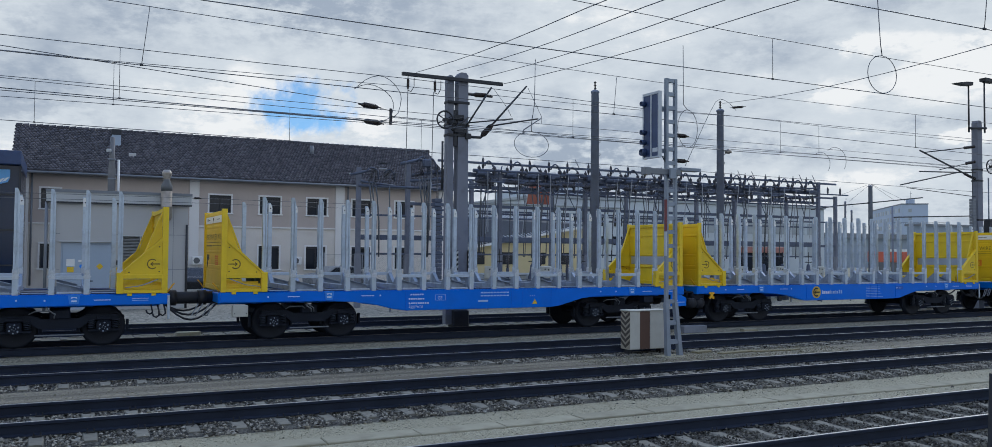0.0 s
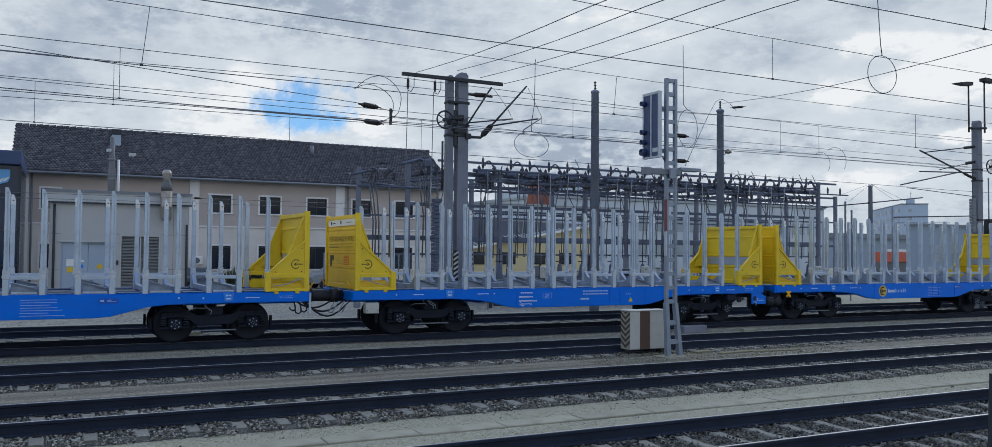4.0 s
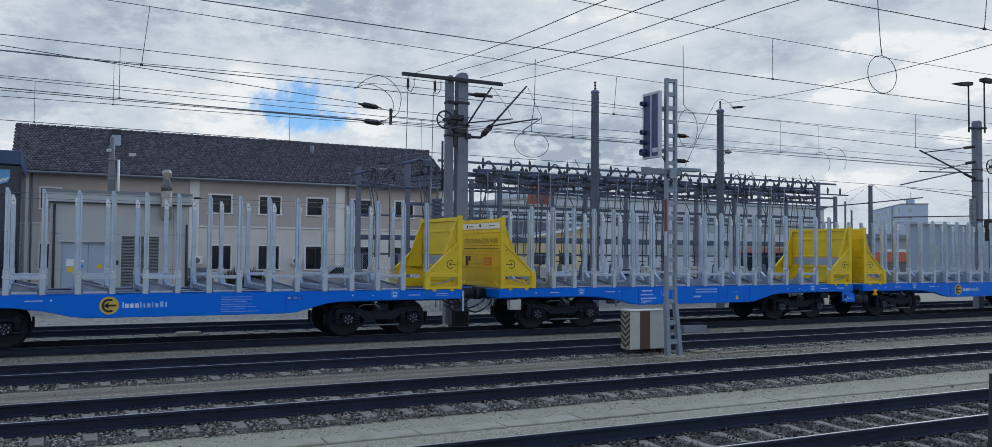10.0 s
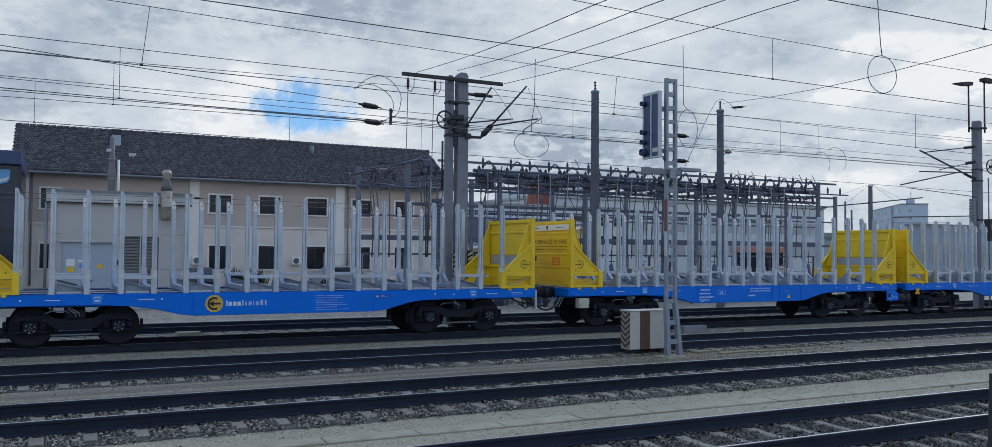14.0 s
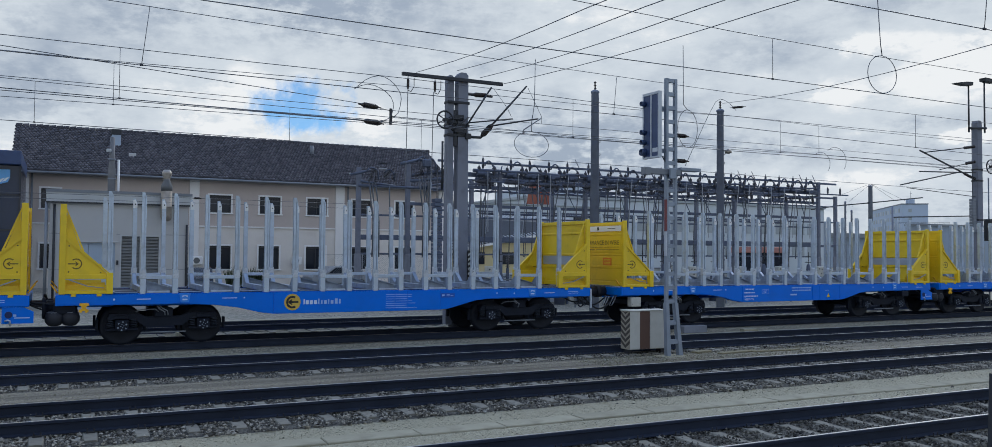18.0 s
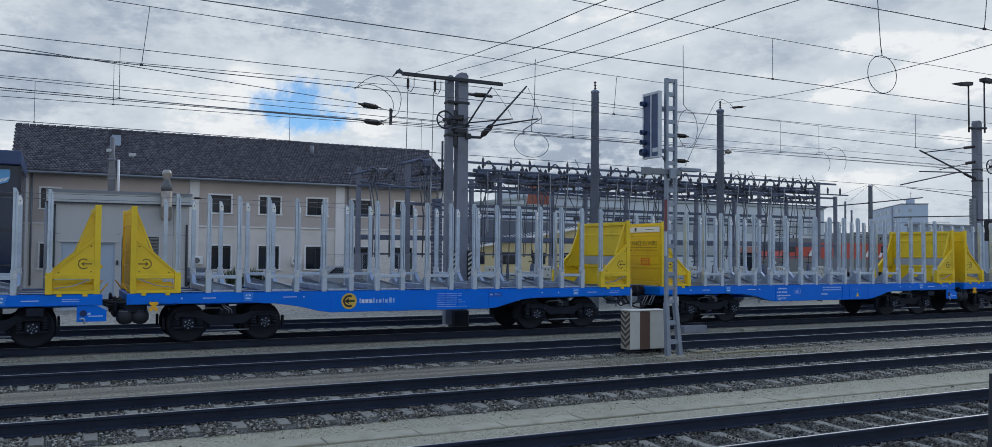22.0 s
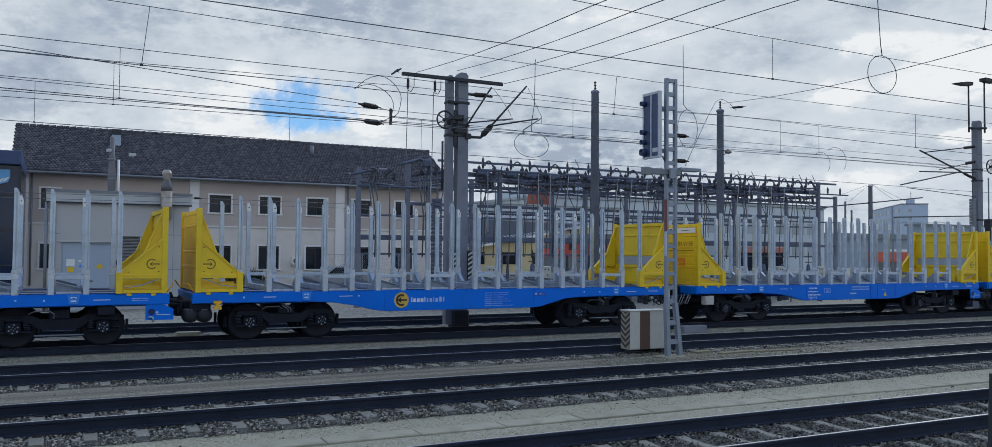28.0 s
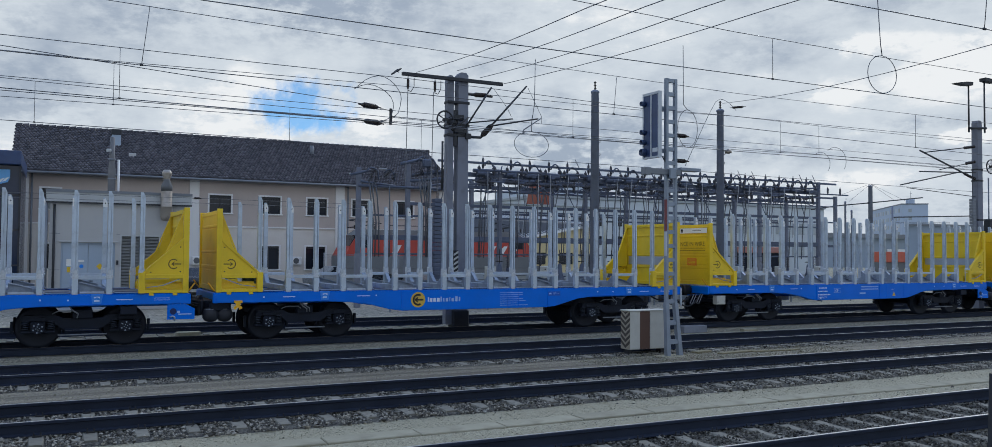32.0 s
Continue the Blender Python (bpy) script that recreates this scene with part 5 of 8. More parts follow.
def catenary_mast():
    m = thing("catenary_mast", pose(11.45, 24.9, -0.24), "massive grey concrete catenary mast with crossarm", "catenary mast", "catenary masts")
    Z = 0.24
    b = B()
    prism(b, ((-0.20, 0), (0.21, 0), (0.165, 7.88 + Z), (0.09, 7.97 + Z), (-0.10, 7.97 + Z), (-0.175, 7.88 + Z)), -0.15, 0.15, "y")
    part("shaft", b, M_CONCRETE, m, "tapered concrete shaft")
    b = B()
    prism(b, ((-0.53, 0.2), (-0.32, 0.2), (-0.31, 7.78 + Z), (-0.38, 7.86 + Z), (-0.46, 7.86 + Z), (-0.52, 7.78 + Z)), -0.10, 0.15, "y")
    part("rear_shaft", b, M_CONCRETE, m, "thinner second shaft")
    part("footing", box(B(), -0.31, 0.235, -0.22, 0.22, -0.3, 0.64, 0.03), M_FOOT, m, "black mast footing")
    # brackets and ropes of the tensioning gear between the two shafts
    for x0, x1, y0, y1, z0, z1 in ((-0.34, 0.0, -0.21, -0.151, 6.42, 6.60), (-0.60, -0.28, -0.24, -0.16, 6.30, 6.40), (-0.34, 0.10, -0.23, -0.171, 6.02, 6.22), (-0.32, -0.20, -0.15, 0.10, 5.60, 6.75), (0.05, 0.24, -0.25, -0.171, 5.84, 6.02)):
        part("tension_bracket", box(B(), x0, x1, y0, y1, z0 + Z, z1 + Z, 0.012), M_DARKSTEEL, m)
    part("tension_lever", tube(B(), (-0.45, -0.26, 6.08 + Z), (0.12, -0.26, 6.52 + Z), 0.035, 0.025, 8), M_DARKSTEEL, m)
    part("tension_lever", tube(B(), (-0.70, -0.30, 6.38 + Z), (-0.05, -0.24, 6.50 + Z), 0.025, 0.025, 8), M_DARKSTEEL, m)
    part("rope_guide", tube(B(), (-0.72, -0.16, 4.2 + Z), (-0.72, -0.16, 5.72 + Z), 0.035, 0.035, 8), M_DARKSTEEL, m)
    for z in (7.0, 6.28, 5.95):
        part("clamp_band", box(B(), -0.545, 0.215, -0.17, 0.17, z + Z - 0.04, z + Z + 0.04, 0.01), M_DARKSTEEL, m)
    arm = part("crossarm", box(B(), -2.12, 1.36, -0.26, -0.155, 7.66 + Z, 7.77 + Z, 0.01), M_DARKSTEEL, m, "dark steel crossarm")
    for x in (-1.92, -1.02):
        b = B()
        rod_insulator(b, (x, -0.21, 7.60 + Z), (x, -0.21, 7.25 + Z), 0.04)
        path_tube(b, ((x, -0.21, 7.22 + Z), (x + 0.1, -0.21, 7.18 + Z), (x + 0.2, -0.21, 7.35 + Z), (x + 0.2, -0.21, 7.62 + Z)), 0.012, 5)
        part("hanging_insulator", b, M_INSUL, arm)
    for x, zb in ((-1.92, 4.4), (-1.06, 4.4)):
        part("down_lead", tube(B(), (x, -0.21, 7.25 + Z), (x - 0.05, -0.21, zb + Z), 0.012, 0.012, 5), M_WIRE, m)
    wheel_tension(m, -0.72, -0.34, 6.38 + Z)
    # bracket arms with their stays on the track side
    for p, q, r0, r1 in (((0.18, -0.1, 5.93), (0.62, -0.15, 5.93), 0.045, 0.045), ((0.62, -0.15, 5.93), (2.16, -0.4, 7.70), 0.035, 0.028), ((0.18, -0.1, 6.38), (1.70, -0.3, 6.60), 0.022, 0.022),
                         ((0.95, -0.25, 6.32), (2.60, -0.4, 6.66), 0.025, 0.025), ((-0.05, -0.2, 6.05), (0.92, -0.3, 7.56), 0.03, 0.03), ((0.18, -0.1, 7.30), (1.0, -0.2, 7.28), 0.04, 0.04)):
        part("cantilever_tube", tube(B(), p, q, r0, r1, 8), M_DARKSTEEL, m, "dark steel cantilever tube", pose(0, 0, Z))
    b = B()
    rod_insulator(b, (0.64, -0.15, 5.97 + Z), (1.0, -0.22, 6.37 + Z), 0.085)
    part("cantilever_insulator", b, M_INSUL, m)
    b = B()
    rod_insulator(b, (0.34, -0.12, 7.30 + Z), (0.86, -0.2, 7.30 + Z), 0.07)
    part("cantilever_insulator", b, M_INSUL, m)
    part("stay_wire", path_tube(B(), ((2.1, -0.6, 7.6 + Z), (2.55, -0.7, 6.70 + Z), (2.55, -0.7, 6.45 + Z)), 0.008, 5), M_WIRE, m)
    part("stay_wire", path_tube(B(), ((0.95, -0.4, 7.5 + Z), (1.40, -0.5, 6.9 + Z), (1.55, -0.5, 6.62 + Z)), 0.008, 5), M_WIRE, m)
    part("stay_wire", path_tube(B(), ((2.55, -0.7, 6.63 + Z), (1.95, -0.6, 6.22 + Z), (1.93, -0.6, 6.1 + Z)), 0.018, 5), M_WIRE, m)
    for x0 in (-0.34, 0.16):
        guard = part("hazard_post", box(B(), x0, x0 + 0.17, -0.24, -0.18, 1.34 + Z, 2.29 + Z, 0.006), M_BLKPRINT, m, "dark hazard-striped guard post")
        for i in range(6):
            z = 1.36 + 0.15 * i + Z
            b = B()
            prism(b, ((x0 + 0.004, z), (x0 + 0.166, z + 0.10), (x0 + 0.166, z + 0.17), (x0 + 0.004, z + 0.07)), -0.2445, -0.2405, "y")
            part("stripe", b, M_CABINET, guard)
    return m


def spun_pole(name, x, y, top, r0, r1, label, lamp=False, cap=True):
    p = thing(name, pose(x, y, -0.24), label, "pole", "concrete poles")
    b = B()
    lathe(b, ((r0, 0), (r1, top + 0.24), (r1 * 1.15, top + 0.25), (r1 * 1.15, top + 0.32), (r1 * 0.5, top + 0.38)), (0, 0, 0), "z", 16)
    part("shaft", b, M_POLE, p)
    if cap:
        b = B()
        insulator(b, (0, 0, top + 0.36), (0, 0, top + 0.74), 0.07, 3)
        part("top_insulator", b, M_INSUL, p)
    for i in range(12):
        z = 1.2 + 0.55 * i
        part("climbing_iron", path_tube(B(), ((r0 * 0.8, 0, z), (r0 * 0.8 + 0.10, 0, z - 0.03), (r0 * 0.8 + 0.10, 0, z - 0.10), (r0 * 0.8, 0, z - 0.13)), 0.012, 5), M_STEELGREY, p)
    if lamp:
        b = B()
        tube(b, (0.1, 0, 6.95), (0.36, -0.05, 7.13), 0.02, 0.02, 6)
        lathe(b, ((0.05, -0.08), (0.16, -0.04), (0.15, 0.05), (0.06, 0.12)), (0.42, -0.06, 7.15), "z", 12)
        part("lamp", b, M_STAINLESS, p, "small grey yard lamp")
    return p


def right_mast():
    m = thing("catenary_mast", pose(37.46, 24.9, -0.24), "grey concrete catenary mast with two lamp brackets", "catenary mast", "catenary masts")
    Z = 0.24
    b = B()
    prism(b, ((-0.19, 0), (0.19, 0), (0.155, 8.35 + Z), (0.1, 8.45 + Z), (-0.1, 8.45 + Z), (-0.155, 8.35 + Z)), -0.15, 0.15, "y")
    part("shaft", b, M_CONCRETE, m)
    for z in (8.1, 6.2, 5.7, 3.9):
        part("clamp_band", box(B(), -0.19, 0.19, -0.17, 0.17, z + Z - 0.04, z + Z + 0.04, 0.01), M_DARKSTEEL, m)
    b = B()
    tube(b, (-0.85, -0.2, 8.05 + Z), (0.4, -0.2, 8.12 + Z), 0.05, 0.05, 6)
    tube(b, (-0.85, -0.2, 7.85 + Z), (-0.85, -0.2, 10.0 + Z), 0.04, 0.035, 8)
    tube(b, (0.28, -0.2, 7.9 + Z), (0.28, -0.2, 10.3 + Z), 0.04, 0.035, 8)
    part("lamp_bracket", b, M_DARKSTEEL, m)
    for x, z, d in ((-0.85, 10.0, -1), (0.28, 10.3, 1)):
        b = B()
        prism(b, ((x + d * -0.12, z + 0.12), (x + d * 0.3, z + 0.10), (x + d * 1.05, z - 0.02), (x + d * 0.35, z - 0.06), (x - d * 0.1, z - 0.03)), -0.36, -0.04, "y")
        part("luminaire", b, M_DARKSTEEL, m, "flat street lamp head", pose(0, 0, Z))
    b = B()
    for p, q, r in (((-0.27, -0.1, 5.75), (-4.2, -0.2, 6.82), 0.04), ((-0.27, -0.1, 6.55), (-2.9, -0.2, 6.05), 0.02), ((-0.27, -0.1, 7.25), (-3.9, -0.2, 6.75), 0.025),
                    ((-0.27, -0.1, 6.05), (-4.25, -0.2, 5.90), 0.028), ((-1.6, -0.2, 6.0), (-5.6, -0.3, 5.25), 0.028), ((-0.27, -0.1, 4.95), (-5.2, -0.3, 5.15), 0.016)):
        part("cantilever_tube", tube(B(), p, q, r, r * 0.9, 8), M_DARKSTEEL, m, "dark steel cantilever tube", pose(0, 0, Z))
    for p, q in (((-0.3, -0.1, 5.76), (-1.1, -0.12, 5.97)), ((-0.3, -0.1, 6.55), (-1.0, -0.12, 6.42)), ((-0.3, -0.1, 7.24), (-1.1, -0.12, 7.13))):
        b = B()
        insulator(b, p, q, 0.07, 7)
        part("cantilever_insulator", b, M_INSUL, m, "", pose(0, 0, Z))
    wheel_tension(m, 0.56, -0.3, 6.35 + Z, 0.32)
    for i in range(12):
        part("weight", box(B(), -0.53, -0.30, -0.15, 0.05, 3.55 + 0.13 * i, 3.67 + 0.13 * i, 0.01), M_STEELGREY, m, "stacked counterweight")
    part("weight_rod", tube(B(), (-0.41, -0.05, 3.4), (-0.41, -0.05, 6.4), 0.012, 0.012, 6), M_DARKSTEEL, m)
    part("side_pipe", tube(B(), (0.66, -0.1, 0.2), (0.66, -0.1, 6.1), 0.03, 0.03, 8), M_STEELGREY, m)
    part("wall_box", box(B(), 0.58, 0.95, -0.2, 0.1, 3.2, 4.2, 0.02), M_DARKSTEEL, m, "dark box beside the shaft")
    return m


signal_mast()
cabinet()
catenary_mast()
right_mast()
spun_pole("concrete_pole", 19.95, 30.0, 8.95, 0.21, 0.16, "round tapered concrete pole with top insulator")
spun_pole("concrete_pole", 26.75, 30.0, 8.72, 0.185, 0.152, "round tapered concrete pole with a small lamp", lamp=True)
far_pole = spun_pole("concrete_pole", 61.0, 50.0, 8.05, 0.20, 0.17, "dark concrete pole beside the yard", cap=False)
for p, q in (((0, 0, 6.95), (6.9, 0.2, 7.65)), ((0, 0, 6.95), (-3.6, 0.2, 6.6)), ((-3.6, 0.2, 6.6), (-6.6, 0.3, 6.2))):
    part("side_arm", tube(B(), p, q, 0.05, 0.05, 6), M_DARKSTEEL, far_pole)
for (xa, za), (xb, zb), r in (((2.7, 5.8), (13.2, 6.19), 0.09), ((2.9, 5.32), (10.4, 5.50), 0.05)):
    part("portal_beam", tube(B(), (xa, 0, za), (xb, 0.1, zb), r * 0.55, r * 0.55, 8), M_DARKSTEEL, far_pole, "long dark portal beam")
part("portal_post", tube(B(), (2.72, 0, 0), (2.72, 0, 6.75), 0.10, 0.08, 8), M_POLE, far_pole)
for xe, ze in ((3.1, 7.2), (4.4, 7.25), (-4.1, 7.3), (-2.5, 7.0)):
    part("guy_wire", tube(B(), (0, 0, 8.55), (xe, 0, ze), 0.012, 0.012, 5), M_WIRE, far_pole)
for x, top in ((57.98, 7.1), (58.72, 6.4)):
    spun_pole("concrete_pole", x, 50.0, top - 0.5, 0.09, 0.075, "short dark pole beside the yard", cap=False)

# ---- overhead wires ----
WIRES = thing("overhead_line", pose(0, 0, 0), "overhead contact and carrier wires with droppers", "overhead wires", kind="structure")


def wire(name, pts, r, parent=WIRES):
    return part(name, path_tube(B(), pts, r, 6), M_WIRE, parent)


YC = {"D": 8.48, "C": 13.36, "B": 18.12, "A": 22.79, "Z": 27.19}


def run(name, y, r, *knots):
    """A wire along the track through (x, z) knots, drawn on beyond both ends."""
    (xa, za), (xb, zb) = knots[0], knots[1]
    (xc, zc), (xd, zd) = knots[-2], knots[-1]
    pts = [(-30, y, za + 0.2 * (zb - za) / (xb - xa) * (-30 - xa))] + [(x, y, z) for x, z in knots] + [(110, y, zd + 0.2 * (zd - zc) / (xd - xc) * (110 - xd))]
    return wire(name, pts, r)


run("contact_wire", YC["D"], 0.008, (9.5, 5.79), (13.2, 5.82))
run("contact_wire", YC["C"], 0.0085, (1.86, 5.97), (6.75, 5.925), (12.3, 5.93), (20.7, 5.93))
run("carrier_wire", YC["C"], 0.007, (8.4, 6.9), (12.3, 6.8), (16.7, 6.765), (20.7, 6.77))
run("contact_wire", YC["B"], 0.009, (-1.02, 5.87), (3.55, 5.845), (9.17, 5.81), (16.65, 5.77), (28.0, 5.63))
run("carrier_wire", YC["B"], 0.007, (0.76, 7.06), (3.53, 6.98), (9.16, 6.845), (16.65, 6.715), (28.0, 6.73))
run("contact_wire", YC["A"], 0.010, (-1.26, 5.95), (4.48, 5.89), (11.5, 5.86), (20.9, 5.84))
run("feeder_wire", YC["A"] + 0.1, 0.008, (-1.26, 5.96), (4.48, 5.92), (11.5, 5.93), (16.6, 5.98), (20.9, 5.98))
run("carrier_wire", YC["A"], 0.009, (-1.29, 7.19), (4.46, 7.165), (8.7, 7.165), (11.5, 7.13), (17.1, 7.0), (20.4, 7.06), (25.2, 7.08), (35.3, 7.16))
run("contact_wire", YC["Z"], 0.010, (-1.48, 5.78), (5.36, 5.75), (11.8, 5.65), (19.8, 5.62), (30.1, 5.54), (38.7, 5.47))
run("carrier_wire", YC["Z"], 0.009, (-1.51, 6.95), (5.35, 6.82), (11.8, 6.72), (17.1, 6.60), (25.0, 6.60), (30.1, 6.68), (38.7, 6.65))
run("feeder_wire", YC["Z"] - 0.02, 0.009, (-1.49, 6.43), (1.38, 6.45), (5.35, 6.47), (9.5, 6.51))
run("feeder_wire", YC["Z"] + 0.02, 0.009, (-1.52, 7.72), (1.35, 7.72), (5.33, 7.78), (10.4, 7.85), (17.1, 7.85), (19.8, 7.85), (25.0, 8.0), (30.1, 7.96), (38.7, 7.96))
run("feeder_wire", YC["Z"] + 0.5, 0.009, (20.0, 7.05), (23.0, 7.02), (30.1, 7.04))


def dropper(track, x, z0, z1, xt=None):
    y = YC[track]
    wire("dropper", [(x, y, z0), (xt if xt is not None else x, y, z1)], 0.007)
    b = B()
    tube(b, (x - 0.03, y, z0), (x + 0.03, y, z0), 0.02, 0.02, 6)
    part("dropper_clamp", b, M_DARKSTEEL, WIRES)


dropper("B", 1.40, 5.86, 7.04, 1.53)
dropper("B", 12.62, 5.80, 6.77, 12.71)
dropper("B", 24.2, 5.68, 6.72)
dropper("C", 13.35, 5.93, 6.78)
dropper("D", 12.98, 5.82, 6.7, 13.1)
dropper("A", 1.27, 5.93, 7.17)
dropper("A", 14.33, 5.86, 7.06)
dropper("Z", -0.65, 5.78, 6.94)
dropper("Z", 1.36, 6.45, 7.72)
dropper("Z", 6.5, 5.73, 6.80)
dropper("Z", 11.0, 5.68, 6.73)
dropper("Z", 27.6, 6.64, 7.97)
dropper("Z", 29.9, 6.68, 7.96)


# looped jumper wires that hang from the crossing feeders
def loop(cx, cy, cz, rx, rz, *stem):
    pts = [(cx + rx * math.sin(2 * math.pi * i / 24), cy, cz + rz * math.cos(2 * math.pi * i / 24)) for i in range(25)]
    wire("jumper_loop", pts, 0.009)
    wire("jumper_lead", [(cx, cy, cz + rz)] + [(x, cy, z) for x, z in stem], 0.011)


loop(16.72, 13.36, 6.37, 0.48, 0.43, (16.67, 7.06), (16.58, 8.1))
loop(12.40, 22.0, 5.43, 0.58, 0.38, (12.39, 6.05), (12.49, 6.62), (12.51, 7.98))
loop(16.58, 20.0, 5.95, 0.37, 0.56, (16.42, 6.66), (16.41, 8.41))
wire("jumper_arc", [(30.05 + 0.55 * math.sin(radians(-40 + 17 * i)), 27.2, 6.30 + 0.50 * math.cos(radians(-40 + 17 * i))) for i in range(11)], 0.010)
wire("jumper_arc", [(31.0 + 0.68 * math.sin(radians(-45 + 17 * i)), 27.25, 6.48 + 0.60 * math.cos(radians(-45 + 17 * i))) for i in range(11)], 0.010)
# leads at the head of the pole with the lamp
wire("jumper_lead", [(26.75 + 0.18 * i, 29.95, 9.30 - 0.005 * i - 0.017 * i * i) for i in range(6)], 0.011)
wire("jumper_lead", [(26.72, 29.95, 9.30), (26.45, 29.95, 9.16), (26.05, 30.0, 8.5), (24.73, 30.0, 6.15)], 0.011)
b = B()
rod_insulator(b, (26.98, 29.5, 8.86), (27.5, 29.3, 8.92), 0.05)
solid("rod_insulator", b, M_INSUL, "dark rod insulator beside the pole head", "insulator", "feeder insulators")
for z in (5.37, 4.70):
    b = B()
    rod_insulator(b, (14.48, 18.0, z), (14.90, 18.0, z), 0.05)
    solid("rod_insulator", b, M_INSUL, "dark rod insulator in a feeder wire", "insulator", "feeder insulators")
# feeders that cross from the mast over the tracks
for (xa, za), (xb, zb) in (((9.8, 7.80), (8.16, 6.51)), ((11.2, 8.0), (9.36, 6.68)), ((12.0, 7.85), (10.76, 6.88)), ((12.8, 7.72), (12.63, 7.15))):
    pts = []
    for i in range(13):
        f = i / 12 * 1.9
        pts.append((xa + (xb - xa) * f, 24.7 + (12.0 - 24.7) * f, za + (zb - za) * f - 0.10 * math.sin(math.pi * min(1, f))))
    wire("crossing_feeder", pts, 0.009)
wire("crossing_feeder", [(26.8 + (20.5 - 26.8) * f, 29.9 + (12 - 29.9) * f, 9.1 + (7.55 - 9.1) * f - 0.25 * math.sin(math.pi * f)) for f in [i / 12 for i in range(13)]], 0.010)
# tensioned anchor wires with long insulators left of the mast
wire("anchor_wire", [(-30, 20.2, 8.4), (8.0, 24.7, 6.68), (9.02, 24.8, 6.55)], 0.010)
wire("anchor_wire", [(-30, 24.3, 6.25), (8.1, 24.8, 6.18), (9.0, 24.8, 6.17)], 0.010)
wire("anchor_wire", [(9.02, 24.8, 6.38), (10.7, 24.8, 6.36)], 0.012)
solid("tension_yoke", box(B(), 8.98, 9.06, 24.77, 24.83, 6.12, 6.62, 0.008), M_DARKSTEEL, "steel yoke plate joining the anchor wires", "yoke")
for z, x0 in ((6.66, 8.05), (6.17, 8.15)):
    b = B()
    rod_insulator(b, (x0, 24.75, z), (x0 + 0.56, 24.78, z - 0.04), 0.075)
    solid("rod_insulator", b, M_INSUL, "dark rod insulator in an anchor wire", "insulator", "anchor insulators")
for pts in (((7.79, 7.08), (8.11, 7.37), (8.33, 7.49), (8.54, 7.55), (8.74, 7.53), (8.91, 7.45), (9.07, 7.33), (9.19, 7.18), (9.26, 7.04), (9.28, 6.90), (9.25, 6.69), (9.18, 6.46), (9.0, 6.29)),
            ((7.79, 7.08), (8.0, 7.20), (8.21, 7.26), (8.43, 7.24), (8.65, 7.16), (8.82, 7.06), (8.95, 6.93), (9.02, 6.78), (9.03, 6.62), (8.99, 6.44), (8.89, 6.28), (8.70, 6.19), (8.49, 6.16))):
    wire("jumper_arc", [(x, 24.6, z) for x, z in pts], 0.010)
# two thin lines across the yard before the buildings, with a short insulator
for z in (4.20, 4.02):
    wire("yard_line", [(-14, 34, z - 0.06), (4.5, 34, z), (11.4, 34, z - 0.02)], 0.008)
b = B()
rod_insulator(b, (4.55, 34, 4.20), (4.80, 34, 4.20), 0.035)
solid("rod_insulator", b, M_INSUL, "short dark insulator in a thin yard line", "insulator", "feeder insulators")


# ---- the switching yard behind the tracks ----
YARD = thing("switching_gantry", pose(0, 0, 0), "open-air railway switching gantry with dark posts, beams and insulators", "switchgear")
GY = 36.0


def post(x, y, top, w=0.2, mat_=M_POST):
    b = B()
    box(b, x - w / 2, x + w / 2, y - w / 2, y + w / 2, -0.3, top, 0.02)
    part("gantry_post", b, mat_, YARD)
    part("post_plinth", box(B(), x - w * 0.62, x + w * 0.62, y - w * 0.62, y + w * 0.62, -0.3, 2.15, 0.02), M_CONCRETE, YARD, "pale concrete plinth")


def beam(x0, x1, y, z, h, d=0.12):
    part("gantry_beam", box(B(), x0, x1, y - d / 2, y + d / 2, z - h / 2, z + h / 2, 0.01), M_YARDSTEEL, YARD)


for x, top in ((11.65, 5.9), (13.94, 6.2), (18.58, 6.0), (23.37, 6.15), (28.3, 6.1), (33.1, 6.0), (39.5, 6.5)):
    post(x, GY, top)
for x, top in ((42.7, 6.85), (45.2, 6.1), (50.0, 6.5), (37.2, 6.5), (20.9, 6.3), (26.2, 6.3), (31.6, 6.3)):
    post(x, 44.0, top, 0.22)
beam(15.4, 40.95, GY, 6.43, 0.10)
beam(15.0, 39.6, GY, 5.86, 0.20, 0.16)
beam(17.2, 39.4, GY - 0.22, 5.56, 0.07, 0.08)
beam(15.6, 39.4, GY, 5.28, 0.15)
beam(14.0, 39.5, GY, 4.40, 0.14)
beam(11.6, 39.5, GY, 3.85, 0.08)
beam(11.6, 39.5, GY, 2.87, 0.22)
beam(11.6, 39.5, GY, 2.15, 0.08)
for yy, za in ((38.7, 5.95), (44.0, 6.35)):
    beam(18.6, 39.6 if yy < 44 else 50, yy, za, 0.12, 0.12)
    beam(18.6, 39.4 if yy < 44 else 50, yy, za - 0.62, 0.07)
    beam(18.6, 39.4 if yy < 44 else 50, yy, za - 1.75, 0.10)
beam(35.0, 51.3, 44.0, 6.62, 0.08)
beam(20.0, 50.0, 44.0, 2.9, 0.16)
# cross girders that tie the rows together
for x in (18.58, 23.37, 28.3, 33.1, 39.5):
    part("cross_girder", box(B(), x - 0.06, x + 0.06, GY + 0.1, 44.0, 5.62, 5.74, 0.01), M_YARDSTEEL, YARD)
G = random.Random(3)


